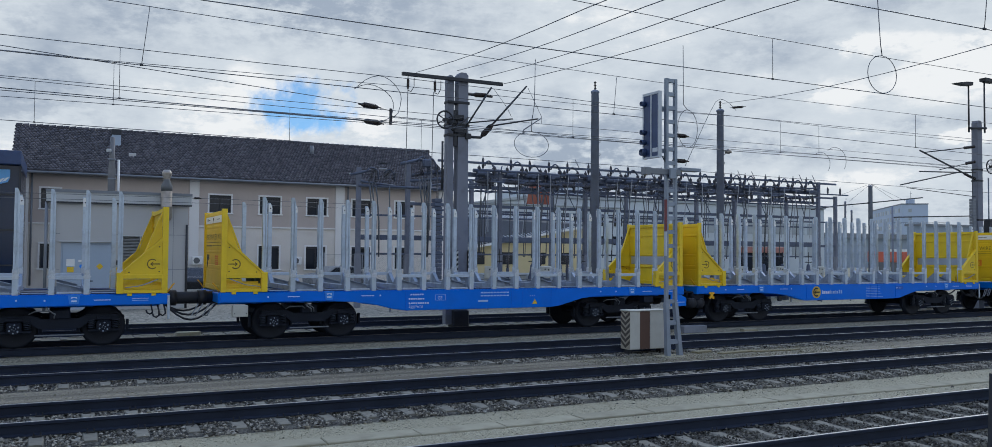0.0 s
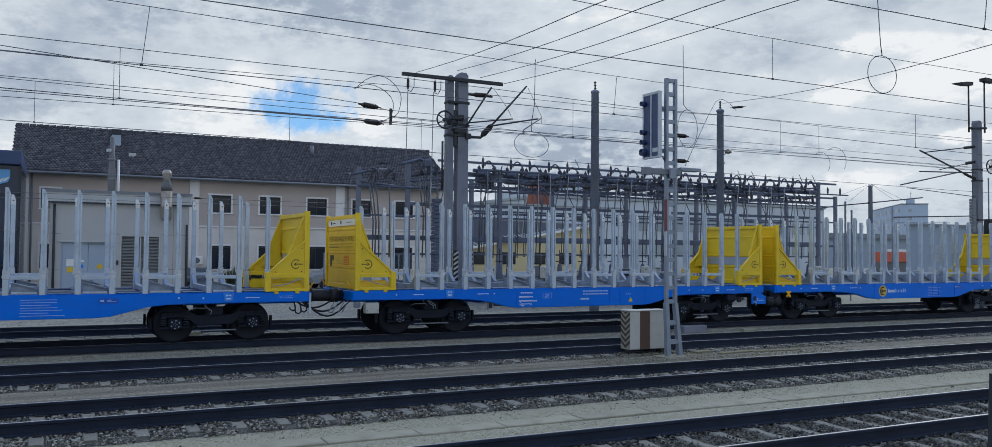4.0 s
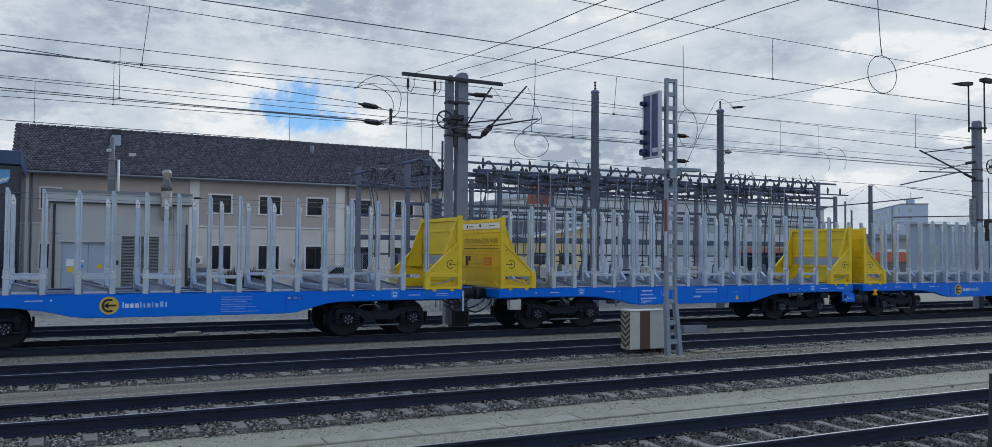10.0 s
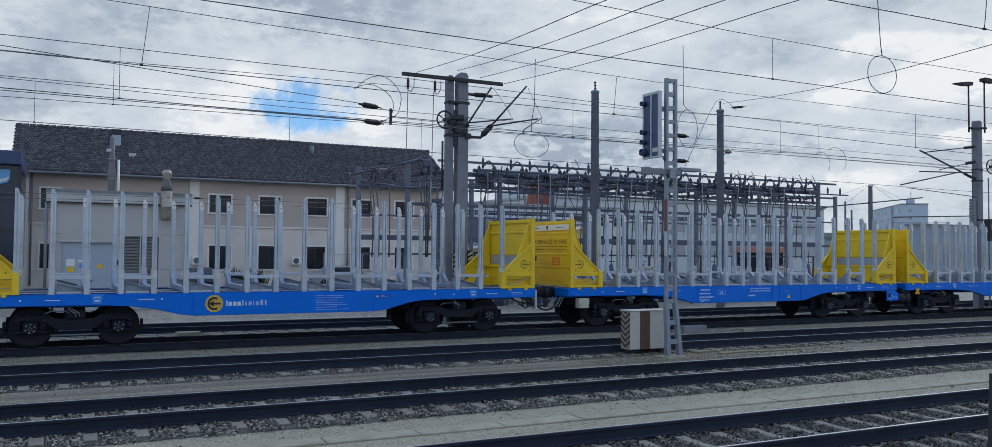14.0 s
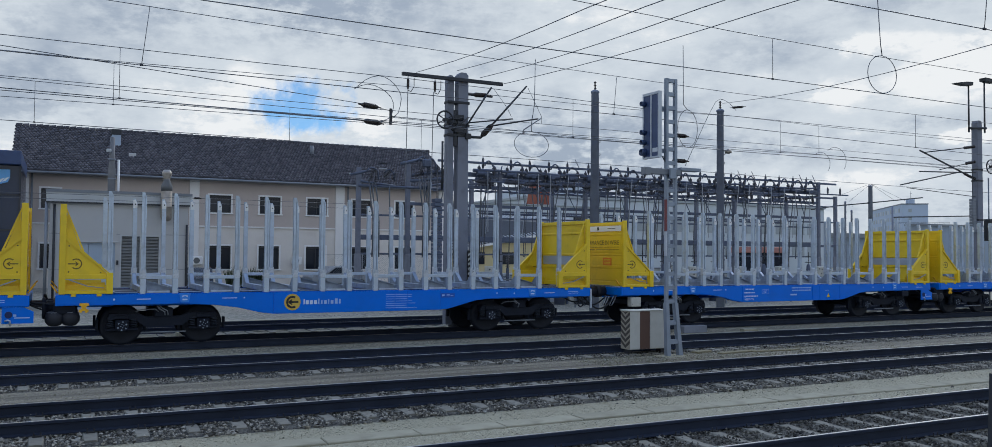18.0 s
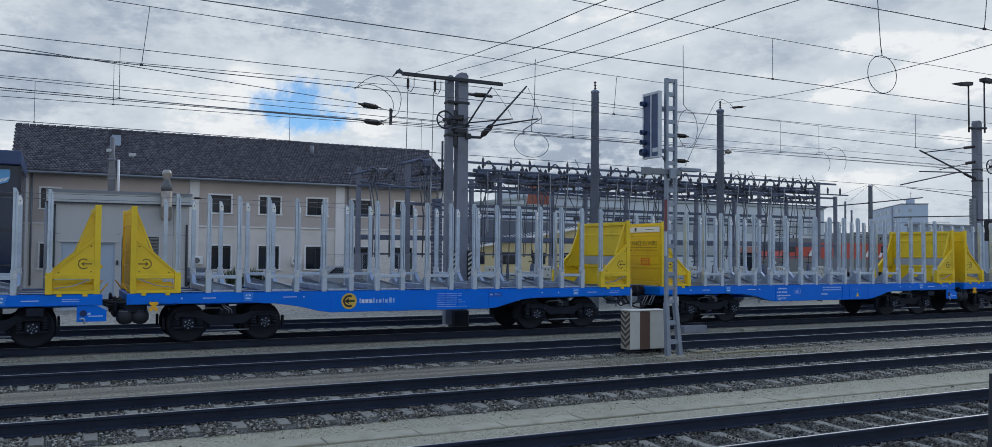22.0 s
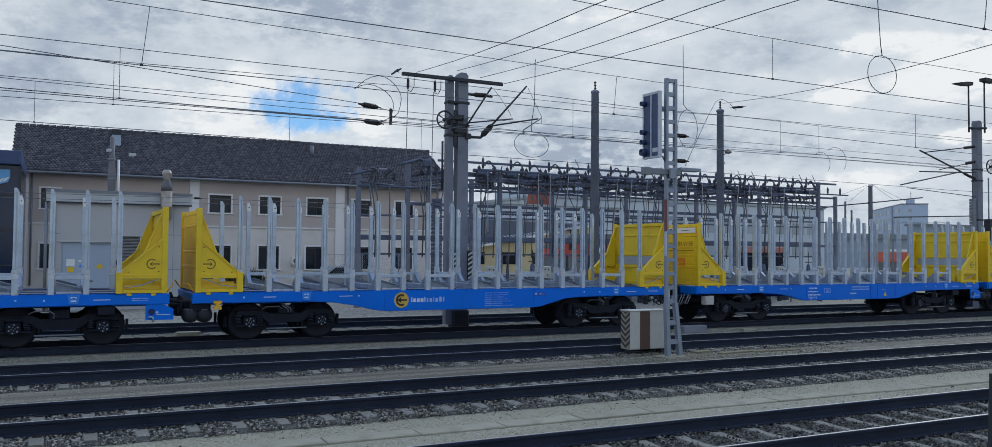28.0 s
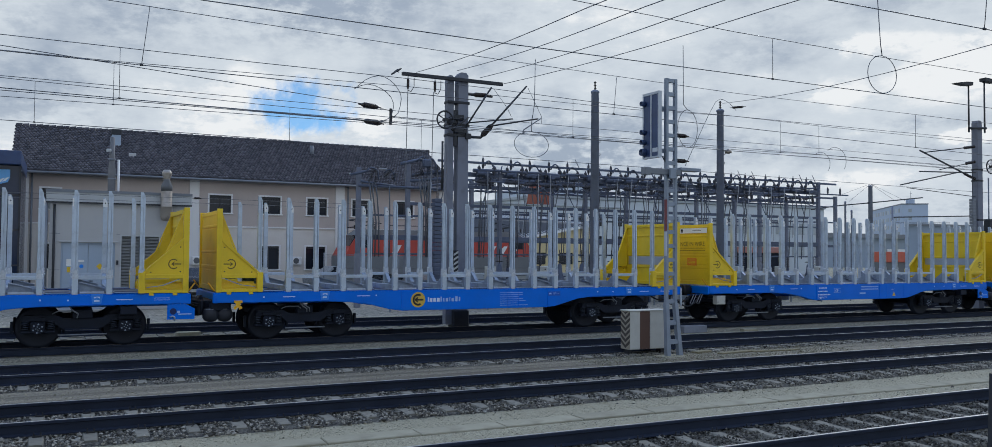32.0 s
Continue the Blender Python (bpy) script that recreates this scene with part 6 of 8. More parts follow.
def switch_bay(x, y, z, leads=3, heavy=1.0):
    """One isolator: support insulators, a heavy switch body, its bent leads, a pale drive rod and down leads."""
    for dx in (-0.05, 0.72):
        b = B()
        rod_insulator(b, (x + dx, y - 0.2, z + 0.08), (x + dx, y - 0.2, z + 0.44), 0.075)
        part("support_insulator", b, M_YARDINSUL, YARD)
    b = B()
    tilt = G.uniform(-0.12, 0.25)
    tube(b, (x - 0.35, y - 0.2, z + 0.22), (x + 1.02, y - 0.22, z + 0.22 + tilt * 0.4), 0.085 * heavy, 0.065 * heavy, 8)
    tube(b, (x + G.uniform(-0.2, 0.1), y - 0.22, z + 0.08), (x + G.uniform(0.5, 0.85), y - 0.22, z + 0.12), 0.12 * heavy, 0.09 * heavy, 8)
    box(b, x + 0.18, x + 0.42, y - 0.34, y - 0.12, z - 0.02, z + 0.16, 0.02)
    part("switch_arm", b, M_YARDSTEEL, YARD, "dark isolator arm")
    b = B()
    rod_insulator(b, (x - 0.25, y - 0.2, z - 0.30 + G.uniform(-0.06, 0.06)), (x + 0.6, y - 0.2, z - 0.26 + G.uniform(-0.06, 0.06)), 0.095 * heavy)
    part("switch_insulator", b, M_YARDINSUL, YARD)
    b = B()
    rod_insulator(b, (x + 0.55, y - 0.15, z - 0.12), (x + 0.62 + G.uniform(-0.1, 0.1), y - 0.15, z - 0.55), 0.07)
    part("hanging_insulator", b, M_YARDINSUL, YARD)
    b = B()
    dip = G.uniform(0.15, 0.35)
    path_tube(b, [(x - 0.3 + 1.2 * i / 8, y - 0.28, z - 0.42 - dip * math.sin(math.pi * i / 8)) for i in range(9)], 0.026, 5)
    part("slack_lead", b, M_YARDSTEEL, YARD)
    b = B()
    xr, lean = x + G.uniform(0.1, 0.6), G.uniform(-0.35, 0.1)
    tube(b, (xr, y - 0.34, z + 0.2), (xr + lean, y - 0.34, 3.2), 0.020, 0.020, 6)
    part("drive_rod", b, M_PALEROD, YARD, "pale grey operating rod")
    for k in range(leads):
        xo = x + 0.34 * k + G.uniform(-0.16, 0.16)
        b = B()
        lean = G.uniform(-0.34, 0.34)
        path_tube(b, ((xo, y - 0.15, z), (xo + lean * 0.5, y - 0.2, z - 0.7), (xo + lean * 0.9, y - 0.2, z - 1.3), (xo + lean, y - 0.1, 3.9), (xo + lean, y, 2.0)), 0.027, 5)
        part("down_lead", b, M_WIRE, YARD)


for k, x in enumerate((17.69, 19.17, 20.20, 21.27, 22.33, 23.56, 24.91, 25.97, 27.02, 28.1, 29.4, 30.70, 31.8, 32.87, 33.89, 35.40, 36.44, 37.51, 38.56)):
    b = B()
    rod_insulator(b, (x, GY, 6.17), (x, GY, 6.68), 0.058)
    part("post_insulator", b, M_YARDINSUL, YARD)
    b = B()
    wd, up, dip = G.uniform(0.34, 0.52), G.uniform(0.10, 0.22), G.uniform(0.10, 0.28)
    pts = [(x + 0.05, GY - 0.1, 6.30)] + [(x + 0.10 + wd * i / 7, GY - 0.1, 6.44 + up * math.sin(math.pi * i / 7) - dip * i / 7) for i in range(8)] + [(x + 0.18 + wd, GY - 0.12, 6.12), (x + wd + G.uniform(-0.1, 0.2), GY - 0.1, 5.98)]
    path_tube(b, pts, 0.036, 6)
    part("bent_lead", b, M_YARDSTEEL, YARD, "arched dark lead")
    if k % 3 == 0 or x > 32:
        b = path_tube(B(), [(x + 0.45 + 0.5 * i / 8, GY - 0.12, 6.34 - 0.30 * math.sin(math.pi * i / 8) + 0.12 * math.sin(2 * math.pi * i / 8)) for i in range(9)], 0.030, 6)
        part("slack_lead", b, M_YARDSTEEL, YARD)
    if k in (4, 9, 13, 14, 17, 18):
        part("horn_rod", tube(B(), (x + 0.38, GY - 0.1, 6.86), (x + 0.62, GY - 0.1, 6.46), 0.018, 0.022, 5), M_YARDSTEEL, YARD)
    switch_bay(x - 0.25, GY, 5.82, 3 if x < 27 else 1 + k % 2, 1.0 if x < 27 else 0.72)
for yy, za, n in ((38.7, 5.95, 6), (44.0, 6.35, 6)):
    for i in range(n):
        switch_bay(19.0 + (3.4 if yy < 40 else 4.9) * i + G.uniform(-0.25, 0.25), yy, za, 2, 0.7)
for i in range(9):
    x = 40.5 + 1.25 * i
    b = B()
    rod_insulator(b, (x, 44, 6.66), (x, 44, 7.1), 0.065)
    part("post_insulator", b, M_YARDINSUL, YARD)
# slanting operating rods
for i in range(12):
    x = 18.2 + 1.8 * i + G.uniform(-0.3, 0.3)
    b = B()
    tube(b, (x, GY - 0.12, 5.7), (x + G.choice((-0.5, 0.45, 0.7)), GY - 0.16, 4.42), 0.022, 0.022, 5)
    part("operating_rod", b, M_YARDSTEEL, YARD)
# disconnector heads on the two shorter posts: slanting arms, tilted insulator pairs and cable bundles
def strut(x0, z0, x1, z1, r, name="head_arm", material=M_YARDSTEEL, y=GY - 0.1):
    part(name, tube(B(), (x0, y, z0), (x1, y, z1), r, r, 7), material, YARD)


def tilted(x0, z0, x1, z1, r=0.09, y=GY - 0.18):
    b = B()
    insulator(b, (x0, y, z0), (x1, y, z1), r, 6)
    part("switch_insulator", b, M_YARDINSUL, YARD)


def bundle(x, z, n, drift, low=2.0):
    for k in range(n):
        xo = x + 0.13 * k
        bend = G.uniform(-0.05, 0.05)
        b = path_tube(B(), ((xo, GY - 0.16, z), (xo + drift * 0.3 + bend, GY - 0.18, z - 0.6), (xo + drift, GY - 0.18, z - 1.7), (xo + drift * 0.9 + bend, GY - 0.16, low)), 0.033, 6)
        part("down_lead", b, M_WIRE, YARD)


# first head, on the lower post
strut(11.25, 5.56, 12.15, 5.80, 0.06)
strut(11.7, 5.30, 13.3, 5.16, 0.05)
strut(11.6, 5.12, 15.6, 5.12, 0.055)
tilted(12.05, 5.30, 12.30, 5.86)
tilted(12.38, 5.28, 12.36, 5.90, 0.075)
tilted(12.75, 5.52, 13.1, 5.86, 0.10)
tilted(13.15, 5.40, 13.28, 5.74, 0.09)
b = path_tube(B(), [(11.95 + 0.5 * k / 6, GY - 0.2, 5.78 + 0.13 * math.sin(math.pi * k / 6)) for k in range(7)] + [(12.5, GY - 0.2, 5.4)], 0.035, 6)
part("bent_lead", b, M_YARDSTEEL, YARD)
b = path_tube(B(), [(12.75 + 0.45 * k / 6, GY - 0.2, 5.70 + 0.17 * math.sin(math.pi * k / 6)) for k in range(7)] + [(13.26, GY - 0.2, 5.35)], 0.035, 6)
part("bent_lead", b, M_YARDSTEEL, YARD)
part("lamp_plate", box(B(), 12.55, 12.85, GY - 0.34, GY - 0.14, 5.84, 5.90, 0.01), M_PALEROD, YARD, "small pale lamp plate")
bundle(12.1, 5.25, 3, 0.18)
bundle(13.02, 5.15, 1, 0.02)
# second head, on the taller post
strut(13.55, 6.16, 14.55, 6.42, 0.075)
strut(14.1, 5.68, 16.1, 6.02, 0.07)
strut(14.0, 5.42, 15.7, 5.60, 0.06)
strut(14.15, 5.10, 15.5, 5.34, 0.045)
part("switch_body", box(B(), 14.55, 14.95, GY - 0.35, GY - 0.05, 6.05, 6.42, 0.06), M_YARDSTEEL, YARD, "dark isolator body")
for x0, z0, x1, z1, r in ((14.45, 5.80, 14.62, 6.30, 0.09), (14.85, 5.86, 14.98, 6.40, 0.10), (14.2, 5.66, 14.62, 5.82, 0.11), (15.2, 5.70, 15.33, 6.16, 0.09), (15.55, 5.90, 15.95, 6.05, 0.12), (15.75, 5.55, 15.9, 5.98, 0.08)):
    tilted(x0, z0, x1, z1, r)
for x0, wd, z, up in ((14.3, 0.5, 6.32, 0.2), (14.8, 0.4, 6.25, 0.22), (15.45, 0.5, 6.0, 0.2)):
    b = path_tube(B(), [(x0 + wd * k / 6, GY - 0.2, z + up * math.sin(math.pi * k / 6)) for k in range(7)] + [(x0 + wd + 0.03, GY - 0.2, z - 0.5)], 0.036, 6)
    part("bent_lead", b, M_YARDSTEEL, YARD)
bundle(14.42, 5.6, 3, 0.22)
bundle(14.85, 5.7, 2, -0.12)
bundle(15.85, 5.7, 2, 0.02)
for x0, z0, x1, z1 in ((14.95, 6.0, 14.86, 3.2), (16.02, 6.05, 15.72, 2.4)):
    strut(x0, z0, x1, z1, 0.03, "drive_rod", M_PALEROD, GY - 0.32)
# stacked weights
weights = thing("counterweight_stack", pose(14.94, 35.0, -0.2), "tall stack of grey concrete counterweights", "counterweight")
for i in range(22):
    z = 0.9 + 0.178 * i
    part("weight", box(B(), -0.185, 0.185, -0.2, 0.2, z, z + 0.163, 0.018), M_YARDSTEEL, weights)
part("weight_rod", tube(B(), (0, 0, 0), (0, 0, 6.0), 0.025, 0.025, 8), M_DARKSTEEL, weights)
for i in range(9):
    x = (14.92, 16.9, 19.7, 22.4, 25.3, 28.1, 31.2, 34.0, 36.9)[i]
    b = B()
    c = thing("drive_box", pose(x, 33.6, -0.2), "small grey switch drive box on a stand", "drive box", "switch drive boxes")
    part("body", box(B(), -0.21, 0.21, -0.15, 0.15, 1.30, 1.84, 0.02), M_CABINET, c)
    b = B()
    for px, pz in ((-0.10, 1.70), (0.08, 1.68), (0.03, 1.45)):
        tube(b, (px, -0.165, pz), (px, -0.151, pz), 0.035, 0.035, 8)
    part("dials", b, M_DARKSTEEL, c)
    part("stand", box(B(), -0.08, 0.08, -0.08, 0.08, -0.1, 1.299), M_DARKSTEEL, c)
for i in range(13):
    x = 17.9 + 1.62 * i + G.uniform(-0.3, 0.3)
    c = thing("switch_drive", pose(x, 34.9, -0.2), "dark manual switch drive with crank wheel", "switch drive", "switch drives")
    b = B()
    lathe(b, ((0.26, -0.1), (0.24, 1.15), (0.13, 1.55), (0.10, 1.85), (0.05, 1.95)), (0, 0, 0), "z", 12)
    part("pedestal", b, M_YARDSTEEL, c)
    ring = [(0.17 * math.cos(math.pi * k / 7), 0.17 * math.sin(math.pi * k / 7), 2.05) for k in range(15)]
    part("crank_wheel", path_tube(B(), ring, 0.022, 5), M_DARKSTEEL, c)
    b = tube(B(), (0, 0, 1.94), (0, 0, 2.6), 0.022, 0.022, 6)
    for k in range(2):
        tube(b, (-0.17, 0, 2.05 + 0.3 * k), (0.17, 0, 2.05 + 0.3 * k), 0.018, 0.018, 5)
    part("drive_rod", b, M_DARKSTEEL, c)
    b = B()
    insulator(b, (0.45, 0.05, 1.75), (0.45, 0.05, 2.35), 0.11, 6)
    part("coil_insulator", b, M_YARDINSUL, c)
    part("coil_stand", box(B(), 0.40, 0.50, 0.0, 0.10, -0.1, 1.75), M_YARDSTEEL, c)
    part("rod_link", box(B(), -0.1, 0.5, -0.02, 0.02, 1.30, 1.36), M_YARDSTEEL, c)
solid("plinth_wall", box(B(), 17.0, 41.0, 37.0, 37.3, -0.3, 1.25, 0.03), M_FACTORY, "low pale concrete wall in the switching yard", "wall", kind="structure")
for i in range(15):
    x = 16.6 + 1.58 * i + G.uniform(-0.25, 0.25)
    hh = G.uniform(1.25, 1.8)
    c = thing("relay_cabinet", pose(x, 36.4 + G.uniform(-0.1, 0.2), -0.2), "low grey relay cabinet with a dark vent", "cabinet", "relay cabinets")
    part("body", box(B(), -0.32, 0.32, -0.2, 0.2, -0.1, hh, 0.02), M_CABINET if i % 3 else M_STEELGREY, c)
    part("lid", box(B(), -0.35, 0.35, -0.23, 0.23, hh + 0.001, hh + 0.05, 0.01), M_STEELGREY, c)
    part("vent", box(B(), -0.2, 0.12, -0.208, -0.2005, hh - 0.42, hh - 0.2), M_DARKSTEEL, c, "dark vent grille")
fence = thing("yard_fence", pose(0, 32.8, -0.2), "low grey steel fence round the switching yard", "fence")
for i in range(14):
    part("fence_post", box(B(), 12 + 2.2 * i - 0.03, 12 + 2.2 * i + 0.03, -0.03, 0.03, -0.1, 1.3), M_STEELGREY, fence)
for z in (0.5, 0.9, 1.28):
    part("fence_rail", box(B(), 12, 40.6, -0.02, 0.02, z - 0.02, z + 0.02), M_STEELGREY, fence)


# ---- the long station building ----
def wall_with_openings(x0, x1, y0, y1, z0, z1, holes):
    """A wall slab along x as one closed mesh; each hole is (x0, x1, z0, z1) and goes right through."""
    b = B()
    xs = sorted({x0, x1, *[h[0] for h in holes], *[h[1] for h in holes]})
    zs = sorted({z0, z1, *[h[2] for h in holes], *[h[3] for h in holes]})
    made = {}

    def v(i, j, k):
        if (i, j, k) not in made:
            made[(i, j, k)] = b.verts.new((xs[i], y1 if k else y0, zs[j]))
        return made[(i, j, k)]

    def full(i, j):
        if not (0 <= i < len(xs) - 1 and 0 <= j < len(zs) - 1):
            return False
        mx, mz = (xs[i] + xs[i + 1]) / 2, (zs[j] + zs[j + 1]) / 2
        return not any(h[0] < mx < h[1] and h[2] < mz < h[3] for h in holes)
    for i in range(len(xs) - 1):
        for j in range(len(zs) - 1):
            if not full(i, j):
                continue
            b.faces.new((v(i, j, 0), v(i + 1, j, 0), v(i + 1, j + 1, 0), v(i, j + 1, 0)))
            b.faces.new((v(i, j, 1), v(i, j + 1, 1), v(i + 1, j + 1, 1), v(i + 1, j, 1)))
            for di, dj, p, q in ((-1, 0, (i, j), (i, j + 1)), (1, 0, (i + 1, j + 1), (i + 1, j)), (0, -1, (i + 1, j), (i, j)), (0, 1, (i, j + 1), (i + 1, j + 1))):
                if not full(i + di, j + dj):
                    b.faces.new((v(*p, 0), v(*q, 0), v(*q, 1), v(*p, 1)))
    return b


def window(parent, x0, x1, z0, z1, y):
    w = part("window", box(B(), x0 + 0.05, x1 - 0.05, y + 0.12, y + 0.14, z0 + 0.05, z1 - 0.05), M_GLASS, parent, "dark glazed window with pale surround")
    b = B()
    for a in ((x0, x0 + 0.06, z0, z1), (x1 - 0.06, x1, z0, z1), (x0 + 0.06, x1 - 0.06, z0, z0 + 0.06), (x0 + 0.06, x1 - 0.06, z1 - 0.06, z1), ((x0 + x1) / 2 - 0.03, (x0 + x1) / 2 + 0.03, z0 + 0.06, z1 - 0.06)):
        box(b, a[0], a[1], y + 0.08, y + 0.15, a[2], a[3])
    part("frame", b, M_DARKSTEEL, w, "dark window frame")
    # a box for the roller blind under the lintel
    part("blind_box", box(B(), x0 + 0.062, x1 - 0.062, y + 0.06, y + 0.115, z1 - 0.14, z1 - 0.062), M_DARKSTEEL, w)
    b = B()
    for a in ((x0 - 0.11, x0 - 0.002, z0 - 0.002, z1 + 0.11), (x1 + 0.002, x1 + 0.11, z0 - 0.002, z1 + 0.11), (x0 - 0.002, x1 + 0.002, z1 + 0.002, z1 + 0.11)):
        box(b, a[0], a[1], y - 0.035, y - 0.001, a[2], a[3])
    part("surround", b, M_FRAME, w, "pale surround")
    part("sill", box(B(), x0 - 0.15, x1 + 0.15, y - 0.09, y - 0.001, z0 - 0.09, z0 - 0.004, 0.008), M_FRAME, w)
    return w


def tiles(x0, x1, y0, z0, y1, z1, cols, rows):
    """Overlapping roof tiles as one joined sheet of small bent plates."""
    g = np.random.default_rng(11)
    v, f = [], []
    dx = (x1 - x0) / cols
    sy, sz = (y1 - y0) / rows, (z1 - z0) / rows
    for r in range(rows):
        for c in range(cols):
            x = x0 + c * dx + (0.5 * dx if r % 2 else 0) - 0.25 * dx
            j = g.normal(0, 0.008)
            k = len(v)
            ya, za = y0 + sy * r, z0 + sz * r
            yb, zb = ya + sy * 1.15, za + sz * 1.15
            for q, bend in ((0.02, 0.0), (0.25, 0.05), (0.5, 0.065), (0.75, 0.05), (0.98, 0.0)):
                v.append((x + q * dx, ya, za + 0.075 + bend + j))
                v.append((x + q * dx, yb, zb + 0.012 + bend * 0.8 + j))
                v.append((x + q * dx, ya + 0.004, za + 0.02 + j))
            for q in range(4):
                a = k + 3 * q
                f.append((a, a + 3, a + 4, a + 1))
                f.append((a + 2, a + 5, a + 3, a))
    me = bpy.data.meshes.new("roof_tiles")
    me.from_pydata(v, [], f)
    me.materials.append(M_TILE)
    return me


def station_building():
    Y0 = 60.0
    s = thing("station_building", pose(0, 0, 0), "long two-storey plastered building with brown tiled roof", "building")
    up = [(-0.95, 0.10, 4.78, 6.02)] + [(a, a + 1.40, 4.80, 5.97) for a in (9.05, 12.38, 15.68, 18.97, 22.27)]
    lo = [(-0.95, -0.45, 1.05, 2.58)] + [(a, a + 1.40, 0.98, 2.57) for a in (9.08, 12.34, 15.62, 18.95, 22.25)]
    part("upper_wall", wall_with_openings(-2.0, 26.2, Y0, Y0 + 0.4, 3.90, 7.12, up), M_PLASTER_UP, s, "taupe plastered upper wall")
    part("lower_wall", wall_with_openings(-2.0, 26.2, Y0 + 0.03, Y0 + 0.4, -0.3, 3.80, lo), M_PLASTER_LOW, s, "cream plastered lower wall")
    part("string_course", box(B(), -2.0, 26.2, Y0 - 0.06, Y0 + 0.4, 3.801, 3.899, 0.01), M_TRIM, s)
    for x0, x1 in ((-2.03, -1.62), (7.76, 8.38), (17.70, 18.36), (25.7, 26.22)):
        part("pilaster", box(B(), x0, x1, Y0 - 0.10, Y0 - 0.002, -0.3, 7.05, 0.01), M_TRIM, s, "white plaster pilaster")
    for x in (-2.0, 26.0):
        part("gable_wall", box(B(), x, x + 0.2, Y0 + 0.401, Y0 + 10, -0.3, 7.1), M_PLASTER_UP, s)
        b = B()
        prism(b, ((Y0, 7.121), (Y0 + 10, 7.121), (Y0 + 5, 10.2)), x, x + 0.2, "x")
        part("gable", b, M_PLASTER_UP, s)
    part("back_wall", box(B(), -1.8, 26.0, Y0 + 9.6, Y0 + 10, -0.3, 7.1), M_PLASTER_UP, s)
    for h in up + lo:
        window(s, *h, Y0)
    b = B()
    prism(b, ((Y0 - 0.6, 7.05), (Y0 - 0.6, 6.93), (Y0 + 5, 10.30), (Y0 + 10.6, 6.93), (Y0 + 10.6, 7.05), (Y0 + 5, 10.42)), -2.6, 26.8, "x")
    roof = part("roof", b, M_TILE, s, "brown tiled gable roof")
    t = new("roof_tiles", tiles(-2.6, 26.8, Y0 - 0.62, 7.06, Y0 + 5.0, 10.44, 140, 25))
    t.parent = roof
    tagged(t, kind="stuff")
    b = B()
    for i in range(74):
        tube(b, (-2.6 + 0.4 * i, Y0 + 5, 10.47), (-2.22 + 0.4 * i, Y0 + 5, 10.50), 0.12, 0.14, 8)
    part("ridge_tiles", b, M_TILE, roof)
    b = B()
    tube(b, (-2.6, Y0 - 0.68, 6.96), (26.8, Y0 - 0.68, 6.96), 0.08, 0.08, 8)
    part("gutter", b, M_STEELGREY, s, "grey metal gutter")
    for x in (-1.45, 18.6):
        part("downpipe", tube(B(), (x, Y0 - 0.15, 0), (x, Y0 - 0.15, 6.95), 0.06, 0.06, 8), M_STEELGREY, s)
    part("chimney", box(B(), 3.12, 3.68, Y0 + 2.9, Y0 + 3.5, 8.6, 10.3, 0.02), M_DOOR, s, "blue-grey clad chimney")
    part("chimney_cap", box(B(), 3.08, 3.72, Y0 + 2.86, Y0 + 3.54, 9.98, 10.36, 0.02), M_DARKSTEEL, s)
    part("roof_vent", tube(B(), (16.9, Y0 + 3.4, 9.3), (16.85, Y0 + 3.4, 10.15), 0.13, 0.15, 10), M_STEELGREY, s, "small pale vent pipe")
    part("roof_hatch", box(B(), 4.10, 4.55, Y0 + 1.6, Y0 + 2.2, 8.3, 8.66, 0.03), M_PANEL, s, "small grey roof vent")
    part("roof_hatch", box(B(), 18.9, 19.5, Y0 + 0.6, Y0 + 1.1, 7.75, 8.0, 0.02), M_PANEL, s, "small grey roof vent")
    # outside units and signs on the lower wall
    for x in (7.95, 14.55):
        u = part("air_unit", box(B(), x, x + 0.66, Y0 - 0.5, Y0 - 0.11, 1.3, 1.85, 0.03), M_FRAME, s, "white air conditioning unit")
        part("fan_grille", tube(B(), (x + 0.28, Y0 - 0.52, 1.57), (x + 0.28, Y0 - 0.501, 1.57), 0.2, 0.2, 16), M_LOUVRE, u)
    return s


station_building()


def car(x, y, turn, paint, label):
    c = thing("parked_car", pose(x, y, -0.19, 0, 0, turn), label, "car", "parked cars")
    b = B()
    prism(b, ((-2.1, 0.35), (-2.15, 0.75), (-1.95, 0.95), (-1.25, 1.02), (-0.55, 1.45), (0.75, 1.47), (1.75, 1.0), (2.1, 0.9), (2.12, 0.35)), -0.85, 0.85, "y")
    bmesh.ops.bevel(b, geom=list(b.edges), offset=0.06, segments=2, affect="EDGES", profile=0.6)
    part("body", b, paint, c)
    for yy in (-0.856, 0.851):
        b = B()
        prism(b, ((-1.05, 1.0), (-0.5, 1.38), (0.7, 1.40), (1.45, 1.03)), yy, yy + 0.005, "y")
        part("side_window", b, M_GLASS, c)
    for xx in (-1.3, 1.3):
        for yy in (-0.8, 0.8):
            part("wheel", tube(B(), (xx, yy - 0.09, 0.31), (xx, yy + 0.09, 0.31), 0.31, 0.31, 16), M_RUBBER, c)
    return c


car(6.95, 50.5, 84, M_CARPAINT, "dark parked car beside the equipment house")
car(16.6, 55.5, 8, M_CARWHITE, "silver car parked before the building")


